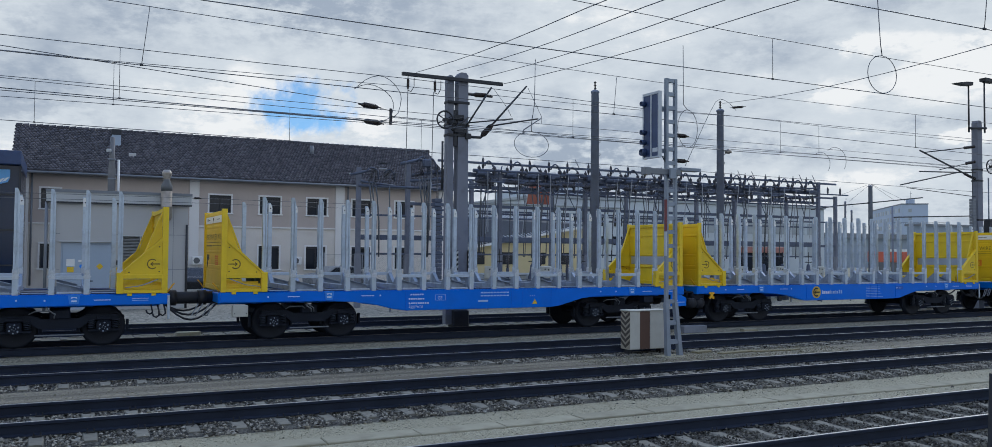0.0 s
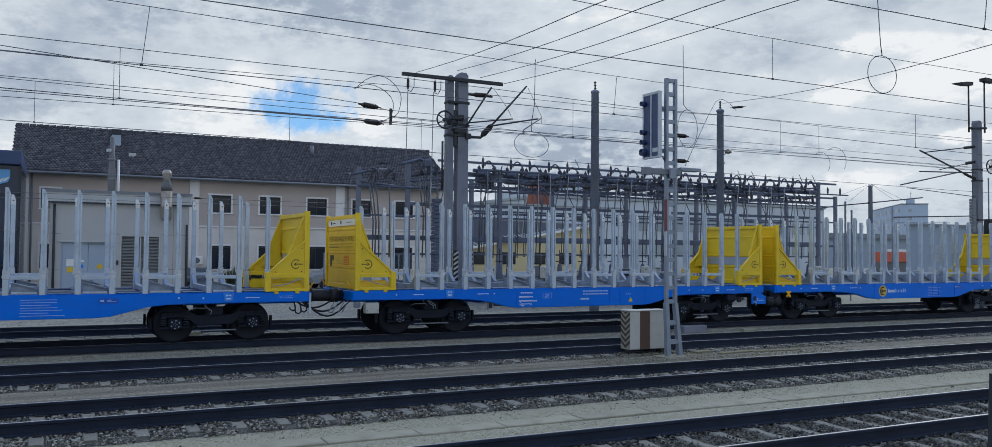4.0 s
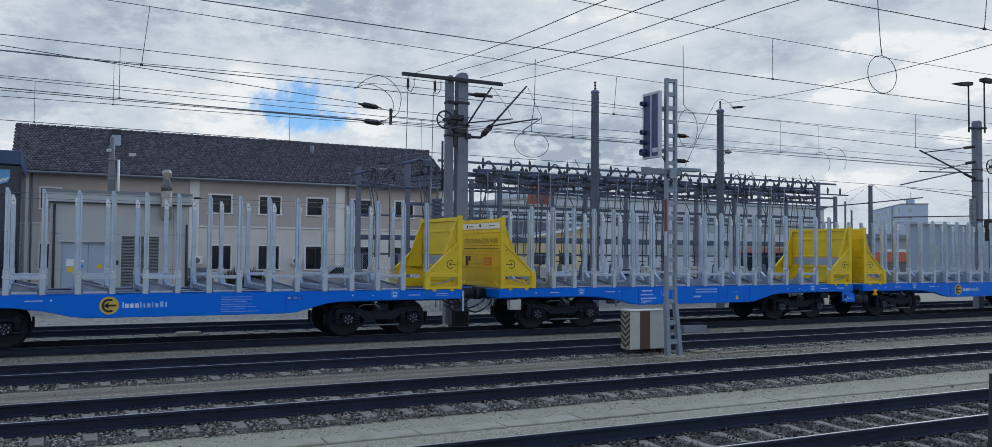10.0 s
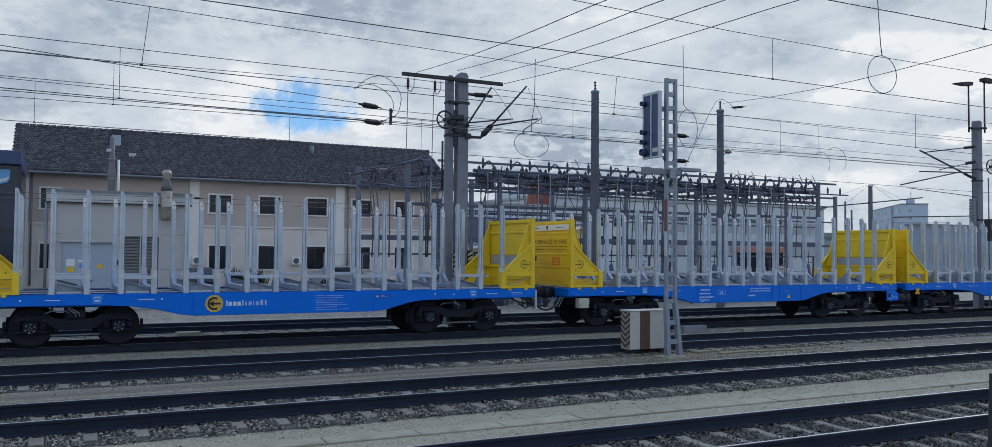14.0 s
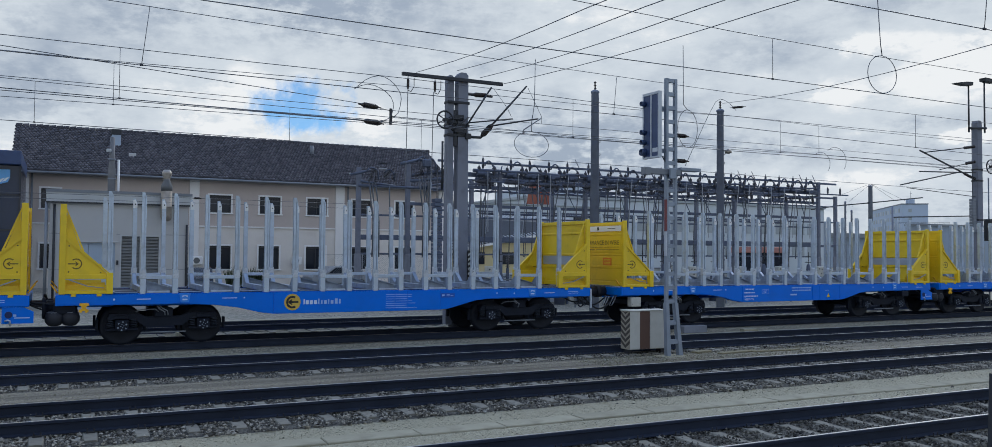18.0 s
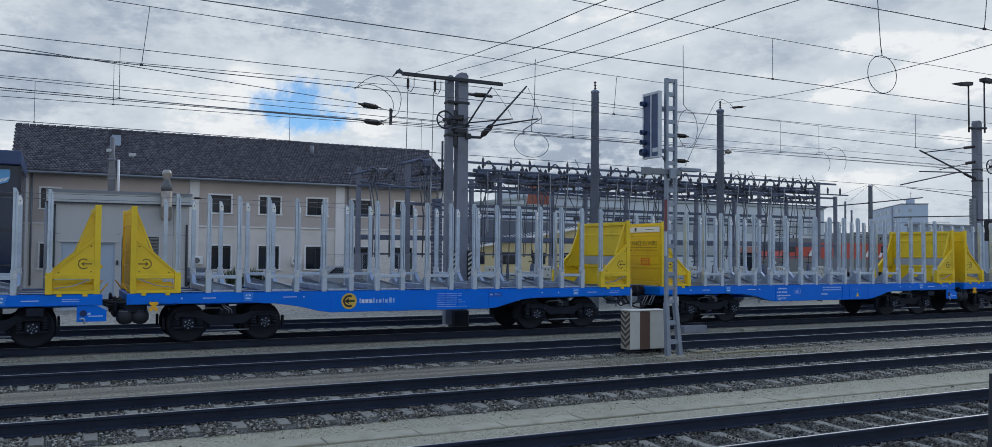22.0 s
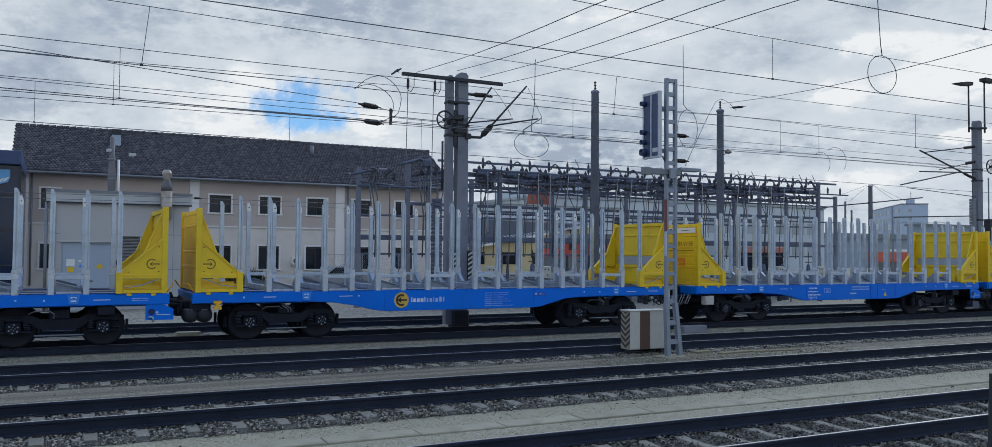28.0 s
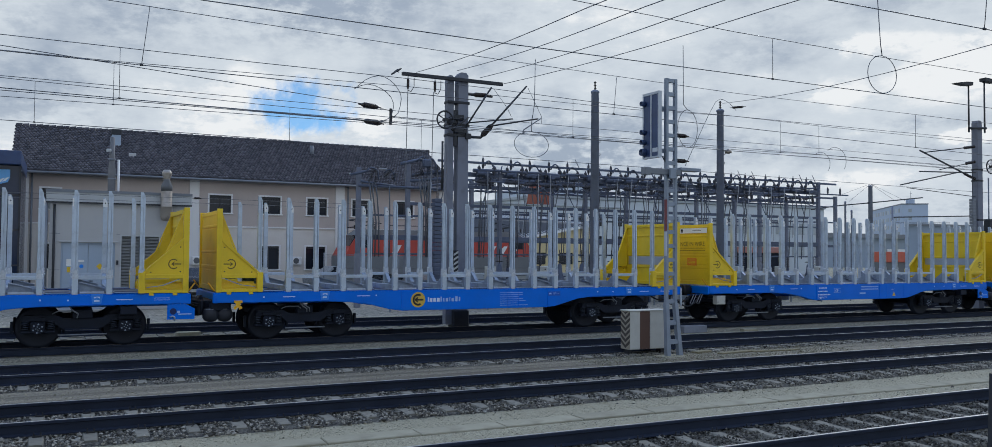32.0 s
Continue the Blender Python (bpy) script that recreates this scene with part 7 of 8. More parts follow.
mesh_fence = thing("mesh_fence", pose(0, 51.0, -0.19), "low chain-link fence with thin grey posts", "fence")
for i in range(5):
    x = 14.4 + 2.4 * i
    part("fence_post", tube(B(), (x, 0, -0.1), (x, 0, 2.35), 0.035, 0.035, 8), M_STEELGREY, mesh_fence)
b = B()
for i in range(-14, 80):
    for s_ in (-1, 1):
        xa = 14.4 + 0.12 * i
        lo_, hi_ = (xa, xa + 1.7) if s_ > 0 else (xa + 1.7, xa)
        if min(lo_, hi_) >= 14.4 and max(lo_, hi_) <= 24.0:
            tube(b, (lo_, 0, 0.55), (hi_, 0, 2.25), 0.0035, 0.0035, 3, False)
tagged(part("wire_mesh", b, M_STEELGREY, mesh_fence, "thin diagonal wire mesh"), kind="stuff")
part("top_wire", tube(B(), (14.4, 0, 2.26), (24.0, 0, 2.26), 0.012, 0.012, 5), M_STEELGREY, mesh_fence)


def grass_clump(x, y, h, seed):
    g = random.Random(seed)
    b = B()
    for i in range(70):
        a, r = g.uniform(0, 6.28), g.uniform(0, 0.28)
        px, py = x + r * math.cos(a), y + r * math.sin(a)
        lean, hh = g.uniform(0.05, 0.3), h * g.uniform(0.6, 1.1)
        p = [b.verts.new(q) for q in ((px - 0.02, py, -0.2), (px + 0.02, py, -0.2), (px + 0.02 + lean * math.cos(a) * 0.5, py, hh * 0.6), (px + lean * math.cos(a), py + lean * math.sin(a), hh))]
        b.faces.new(p)
    return solid("ornamental_grass", b, M_LEAF, "dark green ornamental grass clump by the building", "plant", "grass clumps")


for i in range(6):
    grass_clump(10.2 + 0.42 * i, 58.3, 0.95 + 0.3 * math.sin(i * 2.1), i)
for i in range(3):
    grass_clump(16.9 + 0.6 * i, 58.3, 0.85 + 0.25 * math.sin(i * 3.1), 20 + i)


def equipment_house():
    s = thing("equipment_house", pose(0, 0, 0), "flat-roofed grey equipment house with blue double door", "building")
    y = 38.0
    hole = [(0.14, 2.10, -0.15, 2.50), (2.28, 3.80, 0.0, 2.83)]
    part("front_wall", wall_with_openings(-0.28, 4.88, y, y + 0.25, -0.3, 4.08, hole), M_PANEL, s, "grey clad front wall")
    part("side_wall", box(B(), -0.28, -0.03, y + 0.251, y + 6, -0.3, 4.08), M_PANEL, s)
    part("side_wall", box(B(), 4.63, 4.88, y + 0.251, y + 6, -0.3, 4.08), M_PANEL, s)
    part("rear_wall", box(B(), -0.02, 4.62, y + 5.8, y + 6, -0.3, 4.08), M_PANEL, s)
    part("roof_slab", box(B(), -0.42, 5.0, y - 0.12, y + 6.1, 4.081, 4.56, 0.02), M_FASCIA, s, "light grey roof fascia")
    part("fascia_trim", box(B(), -0.44, 5.02, y - 0.15, y - 0.121, 4.49, 4.60), M_STEELGREY, s)
    part("fascia_trim", box(B(), -0.43, 5.01, y - 0.14, y - 0.121, 4.06, 4.12), M_DARKSTEEL, s)
    part("door_frame", wall_with_openings(0.14, 2.10, y + 0.06, y + 0.16, -0.15, 2.50, [(0.20, 2.04, -0.14, 2.44)]), M_DOOR, s)
    for x0, x1 in ((0.20, 1.115), (1.125, 2.04)):
        part("door_leaf", box(B(), x0, x1, y + 0.08, y + 0.13, -0.14, 2.44, 0.006), M_DOOR, s, "blue-grey steel door leaf")
    part("door_handle", box(B(), 1.15, 1.30, y + 0.03, y + 0.06, 0.95, 0.99), M_DARKSTEEL, s)
    part("notice", box(B(), 0.34, 0.64, y + 0.070, y + 0.0795, 1.56, 1.85), M_WHITE, s, "white notice sheet")
    part("notice_warning", box(B(), 0.37, 0.61, y + 0.070, y + 0.0795, 1.32, 1.53), M_SIGNYEL, s, "small yellow warning sign")
    b = B()
    prism(b, ((1.42, 1.55), (1.55, 1.42), (1.68, 1.55), (1.55, 1.68)), y + 0.070, y + 0.0795, "y")
    part("warning_sign", b, M_SIGNYEL, s, "yellow diamond sign")
    part("door_plate", box(B(), 0.77, 0.98, y + 0.070, y + 0.0795, 1.735, 1.815), M_WHITE, s, "small white door plate")
    part("mandatory_sign", tube(B(), (0.885, y + 0.0795, 1.56), (0.885, y + 0.070, 1.56), 0.075, 0.075, 16), M_BLUEPALE, s, "small round blue sign")
    lou = part("louvre_frame", wall_with_openings(2.28, 3.80, y - 0.02, y + 0.2, 0.0, 2.83, [(2.33, 3.02, 0.05, 2.78), (3.07, 3.75, 0.05, 2.78)]), M_FASCIA, s)
    sl = None
    for x0 in (2.33, 3.07):
        for i in range(45):
            at = pose(x0, y + 0.02, 0.06 + 0.06 * i)
            if sl is None:
                b = B()
                prism(b, ((0.0, 0.0), (0.09, 0.045), (0.09, 0.058), (0.0, 0.022)), 0, 0.68, "x")
                sl = part("slat", b, M_SLAT, lou, "", at)
            else:
                again(sl, at)
        part("louvre_back", box(B(), x0, x0 + 0.68, y + 0.14, y + 0.18, 0.05, 2.78), M_LOUVRE, lou)
    # joints of the cladding and a drip rail over the door
    for x0, x1, z in ((-0.27, 0.10, 2.86), (2.14, 2.26, 2.86), (3.84, 4.87, 2.86), (3.84, 4.87, 1.42), (-0.27, 0.10, 1.42)):
        part("cladding_joint", box(B(), x0, x1, y - 0.004, y - 0.0005, z - 0.010, z + 0.010), M_STEELGREY, s)
    part("cladding_joint", box(B(), 4.30, 4.315, y - 0.004, y - 0.0005, 0.0, 4.05), M_STEELGREY, s)
    part("drip_rail", box(B(), 0.06, 2.20, y - 0.07, y - 0.001, 2.52, 2.57, 0.006), M_FASCIA, s, "pale drip rail over the door")
    part("wall_box", box(B(), 2.15, 2.23, y - 0.05, y - 0.001, 1.62, 1.80, 0.006), M_DARKSTEEL, s, "small dark switch box")
    part("cable_riser", tube(B(), (-0.12, y - 0.05, -0.2), (-0.12, y - 0.05, 4.0), 0.045, 0.045, 8), M_DARKSTEEL, s)
    part("downpipe", tube(B(), (-0.4, y - 0.05, -0.2), (-0.4, y - 0.05, 4.1), 0.06, 0.06, 8), M_STEELGREY, s)
    part("cable_riser", tube(B(), (4.84, y - 0.05, -0.2), (4.84, y - 0.05, 3.3), 0.05, 0.05, 8), M_DARKSTEEL, s)
    return s


equipment_house()
flue = thing("exhaust_flue", pose(3.97, 37.6, 0), "stainless steel exhaust flue with conical cap", "flue")
b = B()
lathe(b, ((0.10, 3.42), (0.19, 3.48), (0.225, 3.60), (0.225, 3.98), (0.232, 3.99), (0.232, 4.03), (0.225, 4.04), (0.225, 4.86), (0.12, 5.09), (0.115, 5.13), (0.20, 5.36), (0.195, 5.43), (0.12, 5.54)), (0, 0, 0), "z", 18)
part("pipe", b, M_STAINLESS, flue)
b = B()
lathe(b, ((0.227, 4.66), (0.229, 4.87), (0.124, 5.10), (0.12, 5.14)), (0, 0, 0), "z", 18)
part("sooty_collar", b, M_LOUVRE, flue, "sooty neck below the cap")
part("wall_bracket", box(B(), -0.05, 0.05, 0.1, 0.42, 3.7, 3.76), M_DARKSTEEL, flue)
flue2 = thing("exhaust_flue", pose(2.08, 41.0, 4.4), "grey sheet metal flue on the equipment house roof", "flue")
b = B()
lathe(b, ((0.155, 0.0), (0.155, 1.3), (0.11, 1.7), (0.10, 2.75)), (-0.02, 0, 0), "z", 14)
part("pipe", b, M_FLUE, flue2)
part("lamp", box(B(), -0.27, -0.06, -0.22, -0.10, 2.08, 2.22, 0.03), M_FASCIA, flue2, "small pale lamp")
for z in (0.9, 1.75):
    part("pipe_clamp", tube(B(), (-0.02, 0, z), (-0.02, 0, z + 0.06), 0.165, 0.165, 14), M_STEELGREY, flue2)
part("mast_pipe", tube(B(), (0.25, 0, 0), (0.25, 0, 1.78), 0.055, 0.055, 8), M_FRAME, flue2)

glass_house = thing("glass_building", pose(0, 0, 0), "modern building with dark blue glass facade", "building")
part("facade", box(B(), -14, -1.72, 50.0, 58, -0.3, 6.5, 0.03), M_BLUEGLASS, glass_house, "dark blue reflecting glass")
part("roof_slab", box(B(), -14.5, -1.70, 49.5, 58.5, 6.501, 7.2, 0.03), M_SIGNAL, glass_house, "dark roof edge")
# a blue panel with white strokes, painted as sky reflected in the glass
b = B()
prism(b, ((-4.4, 4.9), (-2.30, 5.62), (-2.20, 5.85), (-2.20, 6.26), (-4.4, 6.26)), 49.90, 49.935, "y")
banner = part("banner", b, mat("light_blue_banner", (0.16, 0.42, 0.78), 0.6), glass_house, "light blue panel painted as a sky reflection, with white strokes")
b = B()
for k in range(3):
    prism(b, ((-2.95 + 0.2 * k, 5.50 + 0.06 * k), (-2.80 + 0.2 * k, 5.55 + 0.06 * k), (-2.62 + 0.2 * k, 5.78 + 0.05 * k), (-2.78 + 0.2 * k, 5.73 + 0.05 * k)), 49.89, 49.8995, "y")
part("banner_stroke", b, M_WHITE, banner)
for i in range(9):
    part("mullion", box(B(), -1.75 - 1.4 * i - 0.04, -1.75 - 1.4 * i + 0.04, 49.94, 49.999, -0.2, 6.5), M_DARKSTEEL, glass_house)
for z in (1.4, 3.2, 5.0):
    part("transom", box(B(), -14, -1.72, 49.94, 49.998, z - 0.04, z + 0.04), M_DARKSTEEL, glass_house)


# ---- buildings and hills beyond ----
def shed():
    """A yellow shed whose eave climbs along the slope of a ramp, under a ribbed roof."""
    s = thing("yellow_shed", pose(0, 0, 0), "pale yellow shed with striped ribbed roof", "building")
    low = lambda x: 2.88 + 0.176 * (x - 33.92)
    b = B()
    prism(b, ((29.0, -0.3), (46.4, -0.3), (46.4, low(46.4)), (29.0, low(29.0))), 70.0, 70.3, "y")
    part("wall", b, M_YELWALL, s)
    b = B()
    prism(b, ((70.31, -0.3), (80, -0.3), (80, 5.6), (76, 5.9), (70.31, low(46.2))), 46.1, 46.4, "x")
    part("gable_wall", b, M_YELWALL, s)
    b = B()
    v = [b.verts.new(p) for p in ((28.6, 69.4, low(28.6) + 0.02), (46.5, 69.4, low(46.5) + 0.02), (46.5, 76, 5.95), (26.0, 76, 5.95), (28.6, 69.4, low(28.6) - 0.12), (46.5, 69.4, low(46.5) - 0.12), (46.5, 76, 5.81), (26.0, 76, 5.81))]
    for q in ((0, 1, 2, 3), (7, 6, 5, 4), (0, 4, 5, 1), (1, 5, 6, 2), (2, 6, 7, 3), (3, 7, 4, 0)):
        b.faces.new([v[i] for i in q])
    part("roof", b, M_CORRUG, s, "dark ribbed roof")
    for i in range(54):
        x = 28.8 + 0.325 * i
        part("roof_rib", path_tube(B(), ((x, 69.4, low(x) + 0.04), (x - 2.6 * (46.5 - x) / 17.9, 76, 6.0)), 0.075, 4), M_RIM, s, "pale raised roof rib")
    b = B()
    prism(b, ((28.6, low(28.6) - 0.14), (46.5, low(46.5) - 0.14), (46.5, low(46.5) + 0.06), (28.6, low(28.6) + 0.06)), 69.30, 69.39, "y")
    part("fascia", b, M_FRAME, s, "white eave board")
    for x in (33.2, 36.4, 39.6, 42.6):
        part("window", box(B(), x, x + 1.4, 69.93, 69.999, 1.2, 2.3), M_GLASS, s)
    return s


shed()
tower = thing("red_tower", pose(0, 0, 0), "small red tower behind the switching yard", "tower")
b = B()
prism(b, ((49.7, -0.3), (52.3, -0.3), (52.2, 8.0), (51.5, 10.5), (50.2, 10.5), (49.8, 8.0)), 87.5, 89.5, "y")
part("shaft", b, M_BRICKRED, tower)
part("cap", box(B(), 50.1, 51.6, 87.4, 89.6, 10.501, 10.8, 0.02), M_DARKSTEEL, tower)

fac = thing("factory_hall", pose(0, 0, 0), "long pale factory hall with window bands", "building")
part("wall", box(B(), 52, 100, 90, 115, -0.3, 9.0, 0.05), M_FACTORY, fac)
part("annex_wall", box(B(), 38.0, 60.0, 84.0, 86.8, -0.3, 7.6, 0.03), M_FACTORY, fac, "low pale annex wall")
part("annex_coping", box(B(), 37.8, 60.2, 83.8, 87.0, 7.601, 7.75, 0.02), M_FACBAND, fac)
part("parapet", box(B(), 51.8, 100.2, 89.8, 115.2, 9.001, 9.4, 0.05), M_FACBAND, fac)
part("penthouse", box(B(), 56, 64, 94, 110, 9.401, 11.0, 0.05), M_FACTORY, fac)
for z in (3.3, 5.5):
    for i in range(8):
        part("annex_window", box(B(), 39.2 + 2.75 * i, 40.5 + 2.75 * i, 83.93, 83.999, z, z + 1.0), M_GLASS, fac, "small dark window")
for z in (2.2, 5.2):
    for i in range(15):
        part("window", box(B(), 53.2 + 3.1 * i, 55.6 + 3.1 * i, 89.93, 89.999, z, z + 1.6), M_FACBAND, fac)
apt = thing("apartment_block", pose(0, 0, 0), "distant white apartment block", "building")
apt.matrix_basis = pose(285.5, 220.0, 0, 0, 0, 50.5)
part("wall", box(B(), 0, 52, -9.3, 0, -1, 21.9), M_APART, apt, "white wall")
part("roof", box(B(), -0.15, 52.15, -9.45, 0.15, 21.901, 22.3), M_STEELGREY, apt)
part("stair_tower", box(B(), 1.5, 4.5, -5.0, -2.5, 22.301, 24.0, 0.05), M_APART, apt)
part("antenna", tube(tube(B(), (3.0, -4.0, 24.0), (3.0, -4.0, 27.2), 0.12, 0.08, 6), (1.6, -4.0, 26.3), (4.4, -4.0, 26.3), 0.08, 0.08, 6), M_STEELGREY, apt)
for r in range(6):
    for c in range(11):
        part("window", box(B(), 3.0 + 4.4 * c, 5.4 + 4.4 * c, 0.001, 0.1, 4.0 + 3.0 * r, 5.6 + 3.0 * r), M_FACBAND if (r + c) % 3 else M_RIM, apt)
    part("window", box(B(), -0.1, -0.001, -3.6, -2.4, 4.0 + 3.0 * r, 5.3 + 3.0 * r), M_FACBAND, apt)
sheds_far = thing("freight_shed", pose(0, 0, 0), "low pale grey freight shed in the distance", "building")
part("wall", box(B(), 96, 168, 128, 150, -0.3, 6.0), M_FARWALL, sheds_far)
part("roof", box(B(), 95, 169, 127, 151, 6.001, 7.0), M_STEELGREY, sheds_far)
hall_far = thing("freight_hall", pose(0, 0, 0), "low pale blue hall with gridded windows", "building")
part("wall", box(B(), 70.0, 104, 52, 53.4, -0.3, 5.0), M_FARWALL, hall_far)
part("roof", box(B(), 69.8, 104.2, 51.85, 53.5, 5.001, 5.22), M_STEELGREY, hall_far)
for i in range(9):
    x = 71.2 + 3.05 * i
    w = part("window", box(B(), x, x + 1.95, 51.96, 51.999, 1.7, 3.3), M_FACBAND, hall_far)
    for k in range(1, 4):
        part("glazing_bar", box(B(), x, x + 1.95, 51.94, 51.959, 1.68 + 0.4 * k, 1.74 + 0.4 * k), M_FARWALL, w)
    for k in range(1, 3):
        part("glazing_bar", box(B(), x + 0.63 * k, x + 0.63 * k + 0.05, 51.94, 51.959, 1.71, 3.29), M_FARWALL, w)
red_wagon = thing("red_van", pose(89.6, 70, 0), "parked red van wagon with pale stripe", "freight wagon")
part("body", box(B(), -3.1, 3.1, -1.4, 1.4, 1.5, 2.75, 0.05), mat("faded_red_wagon", (0.62, 0.14, 0.08), 0.6), red_wagon)
part("stripe", box(B(), -3.1, 3.1, -1.42, -1.4001, 2.755, 3.05), M_WHITE, red_wagon)
part("underframe", box(B(), -3.2, 3.2, -1.2, 1.2, 0.0, 1.499), M_LOCOGREY, red_wagon)
lorry = thing("parked_trailer", pose(68.4, 70, -0.235), "faded red lorry trailer parked in the yard", "trailer")
part("bed", box(B(), -3.6, 2.2, -1.2, 1.2, 2.7, 3.35, 0.06), mat("faded_orange_red", (0.36, 0.17, 0.145), 0.6), lorry)
part("chassis", box(B(), -3.5, 2.1, -0.9, 0.9, 0.5, 2.699), M_BLACK, lorry)
for x in (-2.8, 0.4, 1.5):
    for y in (-1.0, 1.0):
        part("wheel", tube(B(), (x, y - 0.13, 0.5), (x, y + 0.13, 0.5), 0.5, 0.5, 16), M_RUBBER, lorry)

bm = B()
prev = None
for i in range(81):
    a = radians(-60 + 2.2 * i)
    r = 3200
    h = 60 + 90 * noise.noise((i * 0.17, 2.2, 0)) + 40 * noise.noise((i * 0.6, 5.2, 0))
    p = (bm.verts.new((r * math.sin(a), r * math.cos(a), -30)), bm.verts.new((r * math.sin(a), r * math.cos(a), max(15, h))))
    if prev:
        bm.faces.new((prev[0], p[0], p[1], prev[1]))
    prev = p
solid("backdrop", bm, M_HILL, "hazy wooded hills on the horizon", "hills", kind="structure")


# ---- the red locomotive that passes behind the yard ----
def locomotive():
    s = thing("red_locomotive", pose(60, 55.5, 0), "red electric locomotive with grey skirt and roof gear", "locomotive")
    L = 7.1
    b = B()
    prism(b, ((-L + 0.9, 3.35), (-L + 0.35, 2.55), (-L, 1.9), (-L, 1.15), (L, 1.15), (L, 1.9), (L - 0.35, 2.55), (L - 0.9, 3.35)), -1.45, 1.45, "y")
    part("body", b, M_RED, s)
    b = B()
    prism(b, ((-L + 0.9, 3.355), (L - 0.9, 3.355), (L - 1.5, 3.72), (-L + 1.5, 3.72)), -1.25, 1.25, "y")
    part("roof", b, M_LOCOGREY, s, "grey roof")
    for d in (-1, 1):
        b = B()
        prism(b, ((d * (L - 0.86), 3.30), (d * (L - 0.40), 2.62), (d * (L - 0.36), 2.62), (d * (L - 0.80), 3.34)), -1.3, 1.3, "y")
        part("windscreen", b, M_GLASS, s)
        part("side_window", box(B(), min(d * (L - 1.7), d * (L - 1.0)), max(d * (L - 1.7), d * (L - 1.0)), -1.47, -1.451, 2.5, 3.15), M_GLASS, s)
        part("headlight", tube(B(), (d * L, -0.9, 1.6), (d * (L + 0.03), -0.9, 1.6), 0.12, 0.12, 12), M_WHITE, s)
        part("buffer", tube(B(), (d * L, -0.88, 1.05), (d * (L + 0.55), -0.88, 1.05), 0.2, 0.2, 12), M_BLACK, s)
        bg = part("bogie", box(B(), d * 3.9 - 2.0, d * 3.9 + 2.0, -1.1, 1.1, 0.35, 0.85, 0.03), M_BLACK, s)
        for ax in (-1.4, 1.4):
            for y in (-0.75, 0.75):
                part("wheel", tube(B(), (d * 3.9 + ax, y - 0.07, 0.58), (d * 3.9 + ax, y + 0.07, 0.58), 0.575, 0.575, 20), M_WHEEL, bg)
    part("skirt", box(B(), -L + 0.1, L - 0.1, -1.46, 1.46, 0.75, 1.149, 0.02), M_LOCOGREY, s, "grey skirt")
    part("grey_band", box(B(), -L - 0.004, L + 0.004, -1.462, 1.462, 1.152, 1.98), M_LOCOGREY, s, "grey lower band")
    for x in (-3.9, 3.2, 4.1, 5.0):
        b = B()
        prism(b, ((x, 2.10), (x + 0.45, 2.70), (x + 0.75, 2.70), (x + 0.4, 2.10)), -1.462, -1.4505, "y")
        part("white_mark", b, M_WHITE, s, "plain white stroke")
    for x in (-5.2, 5.2):
        b = B()
        path_tube(b, ((x - 1.1, -0.6, 3.85), (x + 0.9, -0.6, 4.15), (x - 0.9, -0.6, 4.35)), 0.04, 6)
        path_tube(b, ((x - 1.1, 0.6, 3.85), (x + 0.9, 0.6, 4.15), (x - 0.9, 0.6, 4.35)), 0.04, 6)
        tube(b, (x - 0.9, -0.9, 4.38), (x - 0.9, 0.9, 4.38), 0.04, 0.04, 6)
        part("pantograph", b, M_DARKSTEEL, s, "folded pantograph")
        b = B()
        for k in range(4):
            insulator(b, (x - 1.0 + 0.7 * k, -0.7, 3.72), (x - 1.0 + 0.7 * k, -0.7, 4.0), 0.08, 3)
        part("roof_insulator", b, M_INSUL, s)
    b = B()
    tube(b, (-3.8, -0.7, 4.02), (3.8, -0.7, 4.02), 0.03, 0.03, 6)
    part("roof_bar", b, M_DARKSTEEL, s)
    return s


LOCO = locomotive()


# ---- the bird ----
def small(b):
    bmesh.ops.scale(b, vec=(0.80, 0.80, 0.80), verts=b.verts)
    return b


def make_bird():
    s = thing("bird", pose(0, 0, 0), "dark grey bird perching on a catenary crossarm", "bird")
    b = B()
    lathe(b, ((0.008, -0.16), (0.035, -0.10), (0.055, -0.02), (0.055, 0.05), (0.035, 0.10), (0.03, 0.13), (0.036, 0.16), (0.022, 0.19), (0.006, 0.21)), (0, 0, 0), "x", 12)
    part("body", small(b), M_FEATHER, s)
    b = B()
    prism(b, ((-0.30, 0.03), (-0.30, -0.03), (-0.12, -0.022), (-0.12, 0.022)), -0.008, 0.008, "z")
    part("tail", small(b), M_FEATHER, s)
    b = B()
    tube(b, (0.20, 0, 0), (0.235, 0, -0.01), 0.010, 0.002, 6)
    part("beak", small(b), M_SIGNAL, s)
    b = B()
    for y in (-0.02, 0.02):
        tube(b, (0.01, y, -0.04), (0.02, y, -0.10), 0.006, 0.006, 5)
    part("legs", small(b), M_SIGNAL, s)
    wings = []
    for d in (-1, 1):
        b = B()
        prism(b, ((0.09, 0.0), (0.10, d * 0.12), (0.03, d * 0.30), (-0.05, d * 0.33), (-0.07, d * 0.15), (-0.09, 0.0)), -0.006, 0.006, "z")
        w = part("wing", small(b), M_FEATHER, s, "", pose(0, d * 0.03, 0.03))
        wings.append((w, d))
    return s, wings


BIRD, WINGS = make_bird()


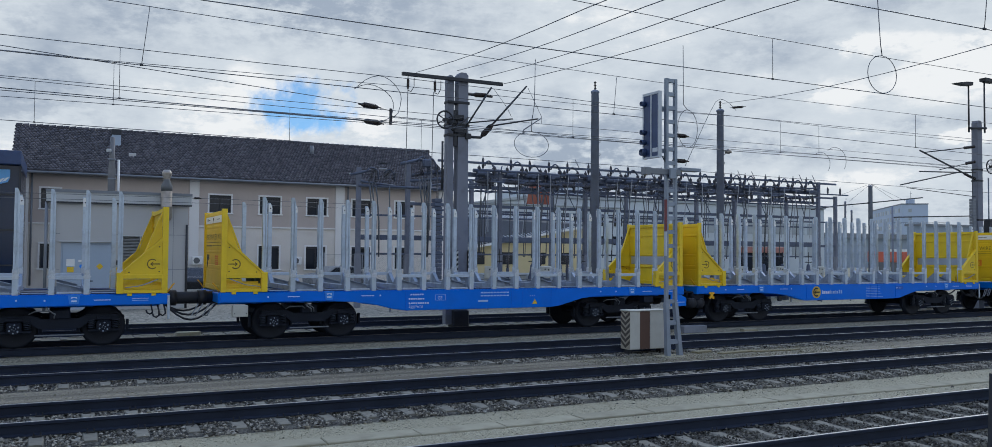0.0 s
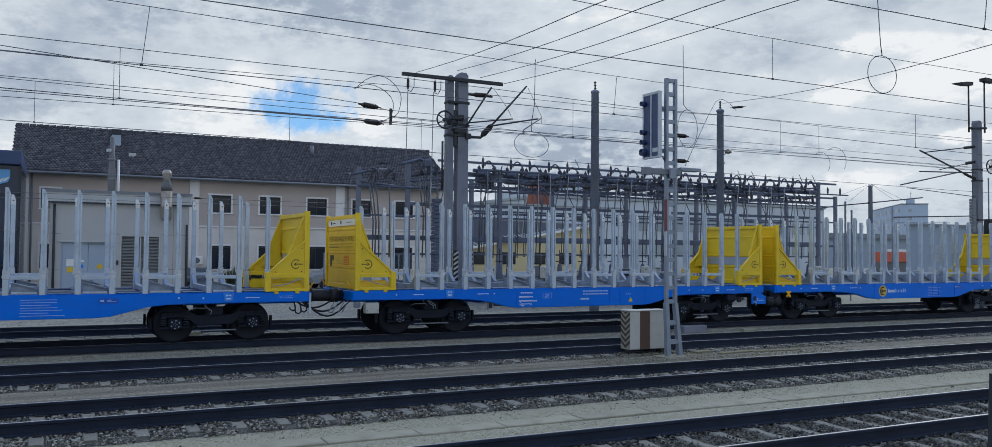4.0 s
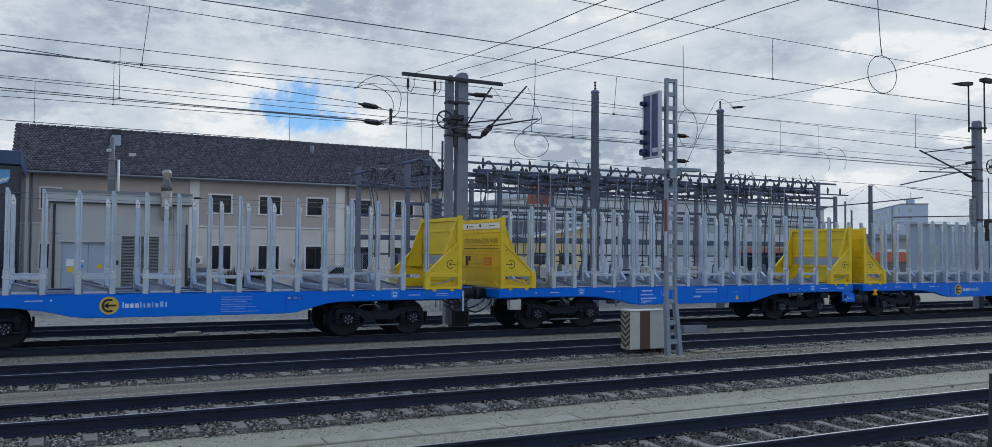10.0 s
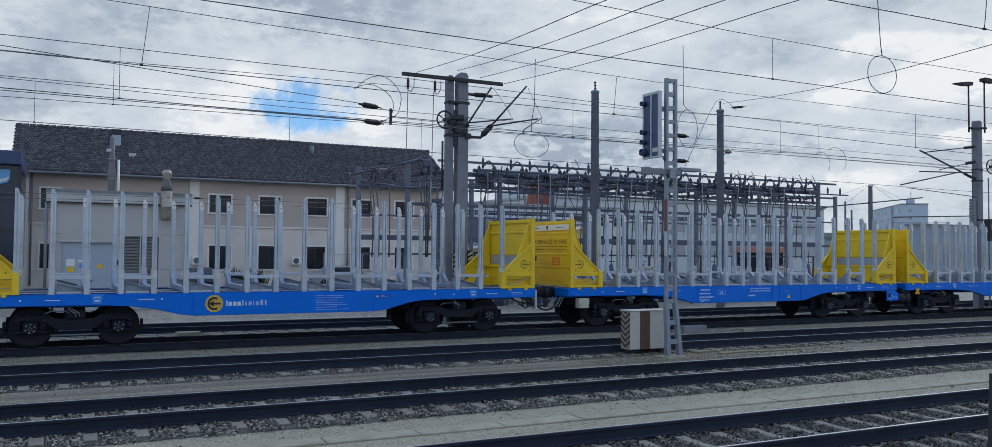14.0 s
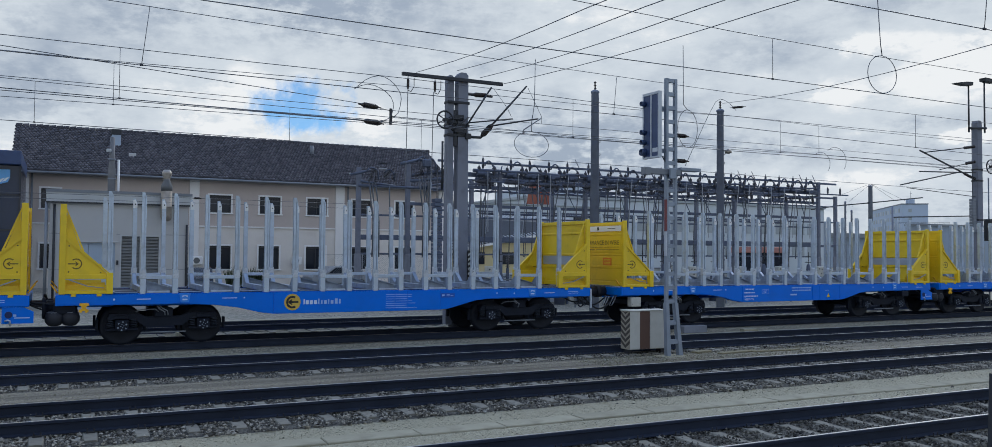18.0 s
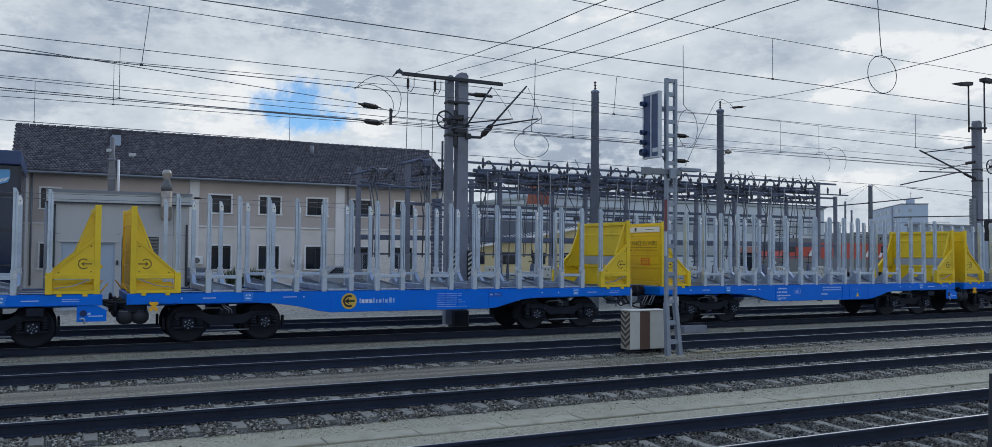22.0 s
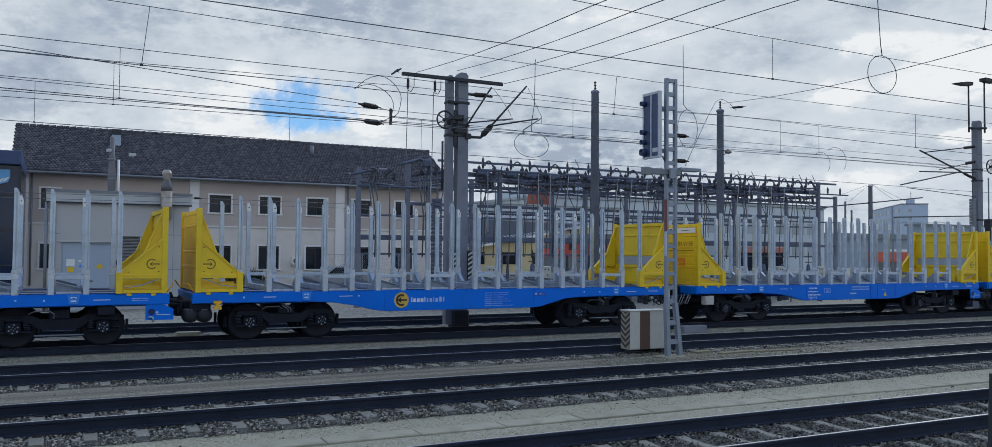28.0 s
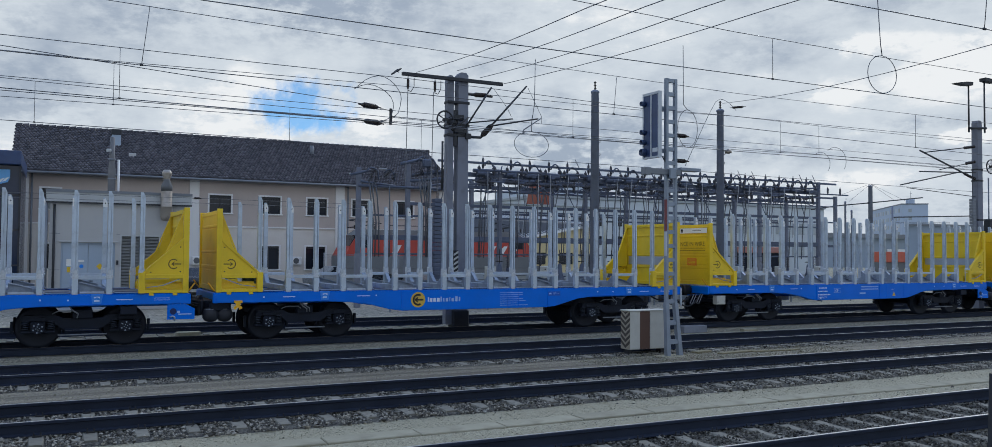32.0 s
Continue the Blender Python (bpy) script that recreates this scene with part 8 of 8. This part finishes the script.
# ---- what moves ----
def motions():
    for w, sets in WAGONS:
        x0 = w.location.x
        walk(w, [(t, pose(x0 + travelled(t), TRACK_Y, 0)) for t in range(0, 33)])
        for o in sets:
            p = o.location.copy()
            walk(o, [(t / 2, pose(p.x, p.y, p.z, 0, math.degrees(travelled(t / 2) / 0.462), 0)) for t in range(0, 65)])
    walk(LOCO, [(t, pose(23.7 + 4.15 * (32 - t) - 0.033 * (32 - t) ** 2, 55.5, 0)) for t in range(0, 33, 2)])
    # the bird sits in the yard, flies up to the crossarm and settles there
    sit = pose(12.6, 35.7, 6.12, 0, 0, 160)
    perch = pose(9.19, 24.72, 7.80, 0, -30, 12)
    rows = [(0, sit), (20.5, sit), (20.65, pose(12.0, 32.0, 6.05, 0, -10, 120)), (20.8, pose(9.44, 27.50, 5.78, 0, -20, 60)),
            (21.0, pose(9.09, 25.90, 6.13, 0, -35, 80)),
            (21.1, pose(8.84, 25.20, 6.32, 0, -40, 100)),
            (21.2, pose(8.90, 24.90, 6.46, 0, -40, 60)),
            (21.3, pose(8.91, 24.90, 6.77, 0, -45, 110)),
            (21.4, pose(9.06, 24.90, 6.94, 0, -40, 60)),
            (21.5, pose(9.07, 24.90, 7.17, 0, -45, 110)),
            (21.6, pose(9.14, 24.85, 7.33, 0, -45, 75)),
            (21.7, pose(9.14, 24.80, 7.56, 0, -50, 60)),
            (21.8, pose(9.16, 24.75, 7.69, 0, -50, 40)),
            (22.0, pose(9.19, 24.72, 7.76, 0, -45, 20)),
            (22.2, perch), (32, perch)]
    walk(BIRD, rows)
    for w, d in WINGS:
        rest = pose(0.0, d * 0.03, 0.03, d * -15, 4, d * 80)
        rows = [(0, rest), (20.5, rest)]
        for i in range(15):
            rows.append((20.6 + 0.1 * i, pose(0.0, d * 0.03, 0.03, d * (42 if i % 2 else -28), 0, d * 8)))
        rows += [(22.1, pose(0.0, d * 0.03, 0.03, d * 5, 0, d * 45)), (22.3, rest), (32, rest)]
        walk(w, rows)


motions()
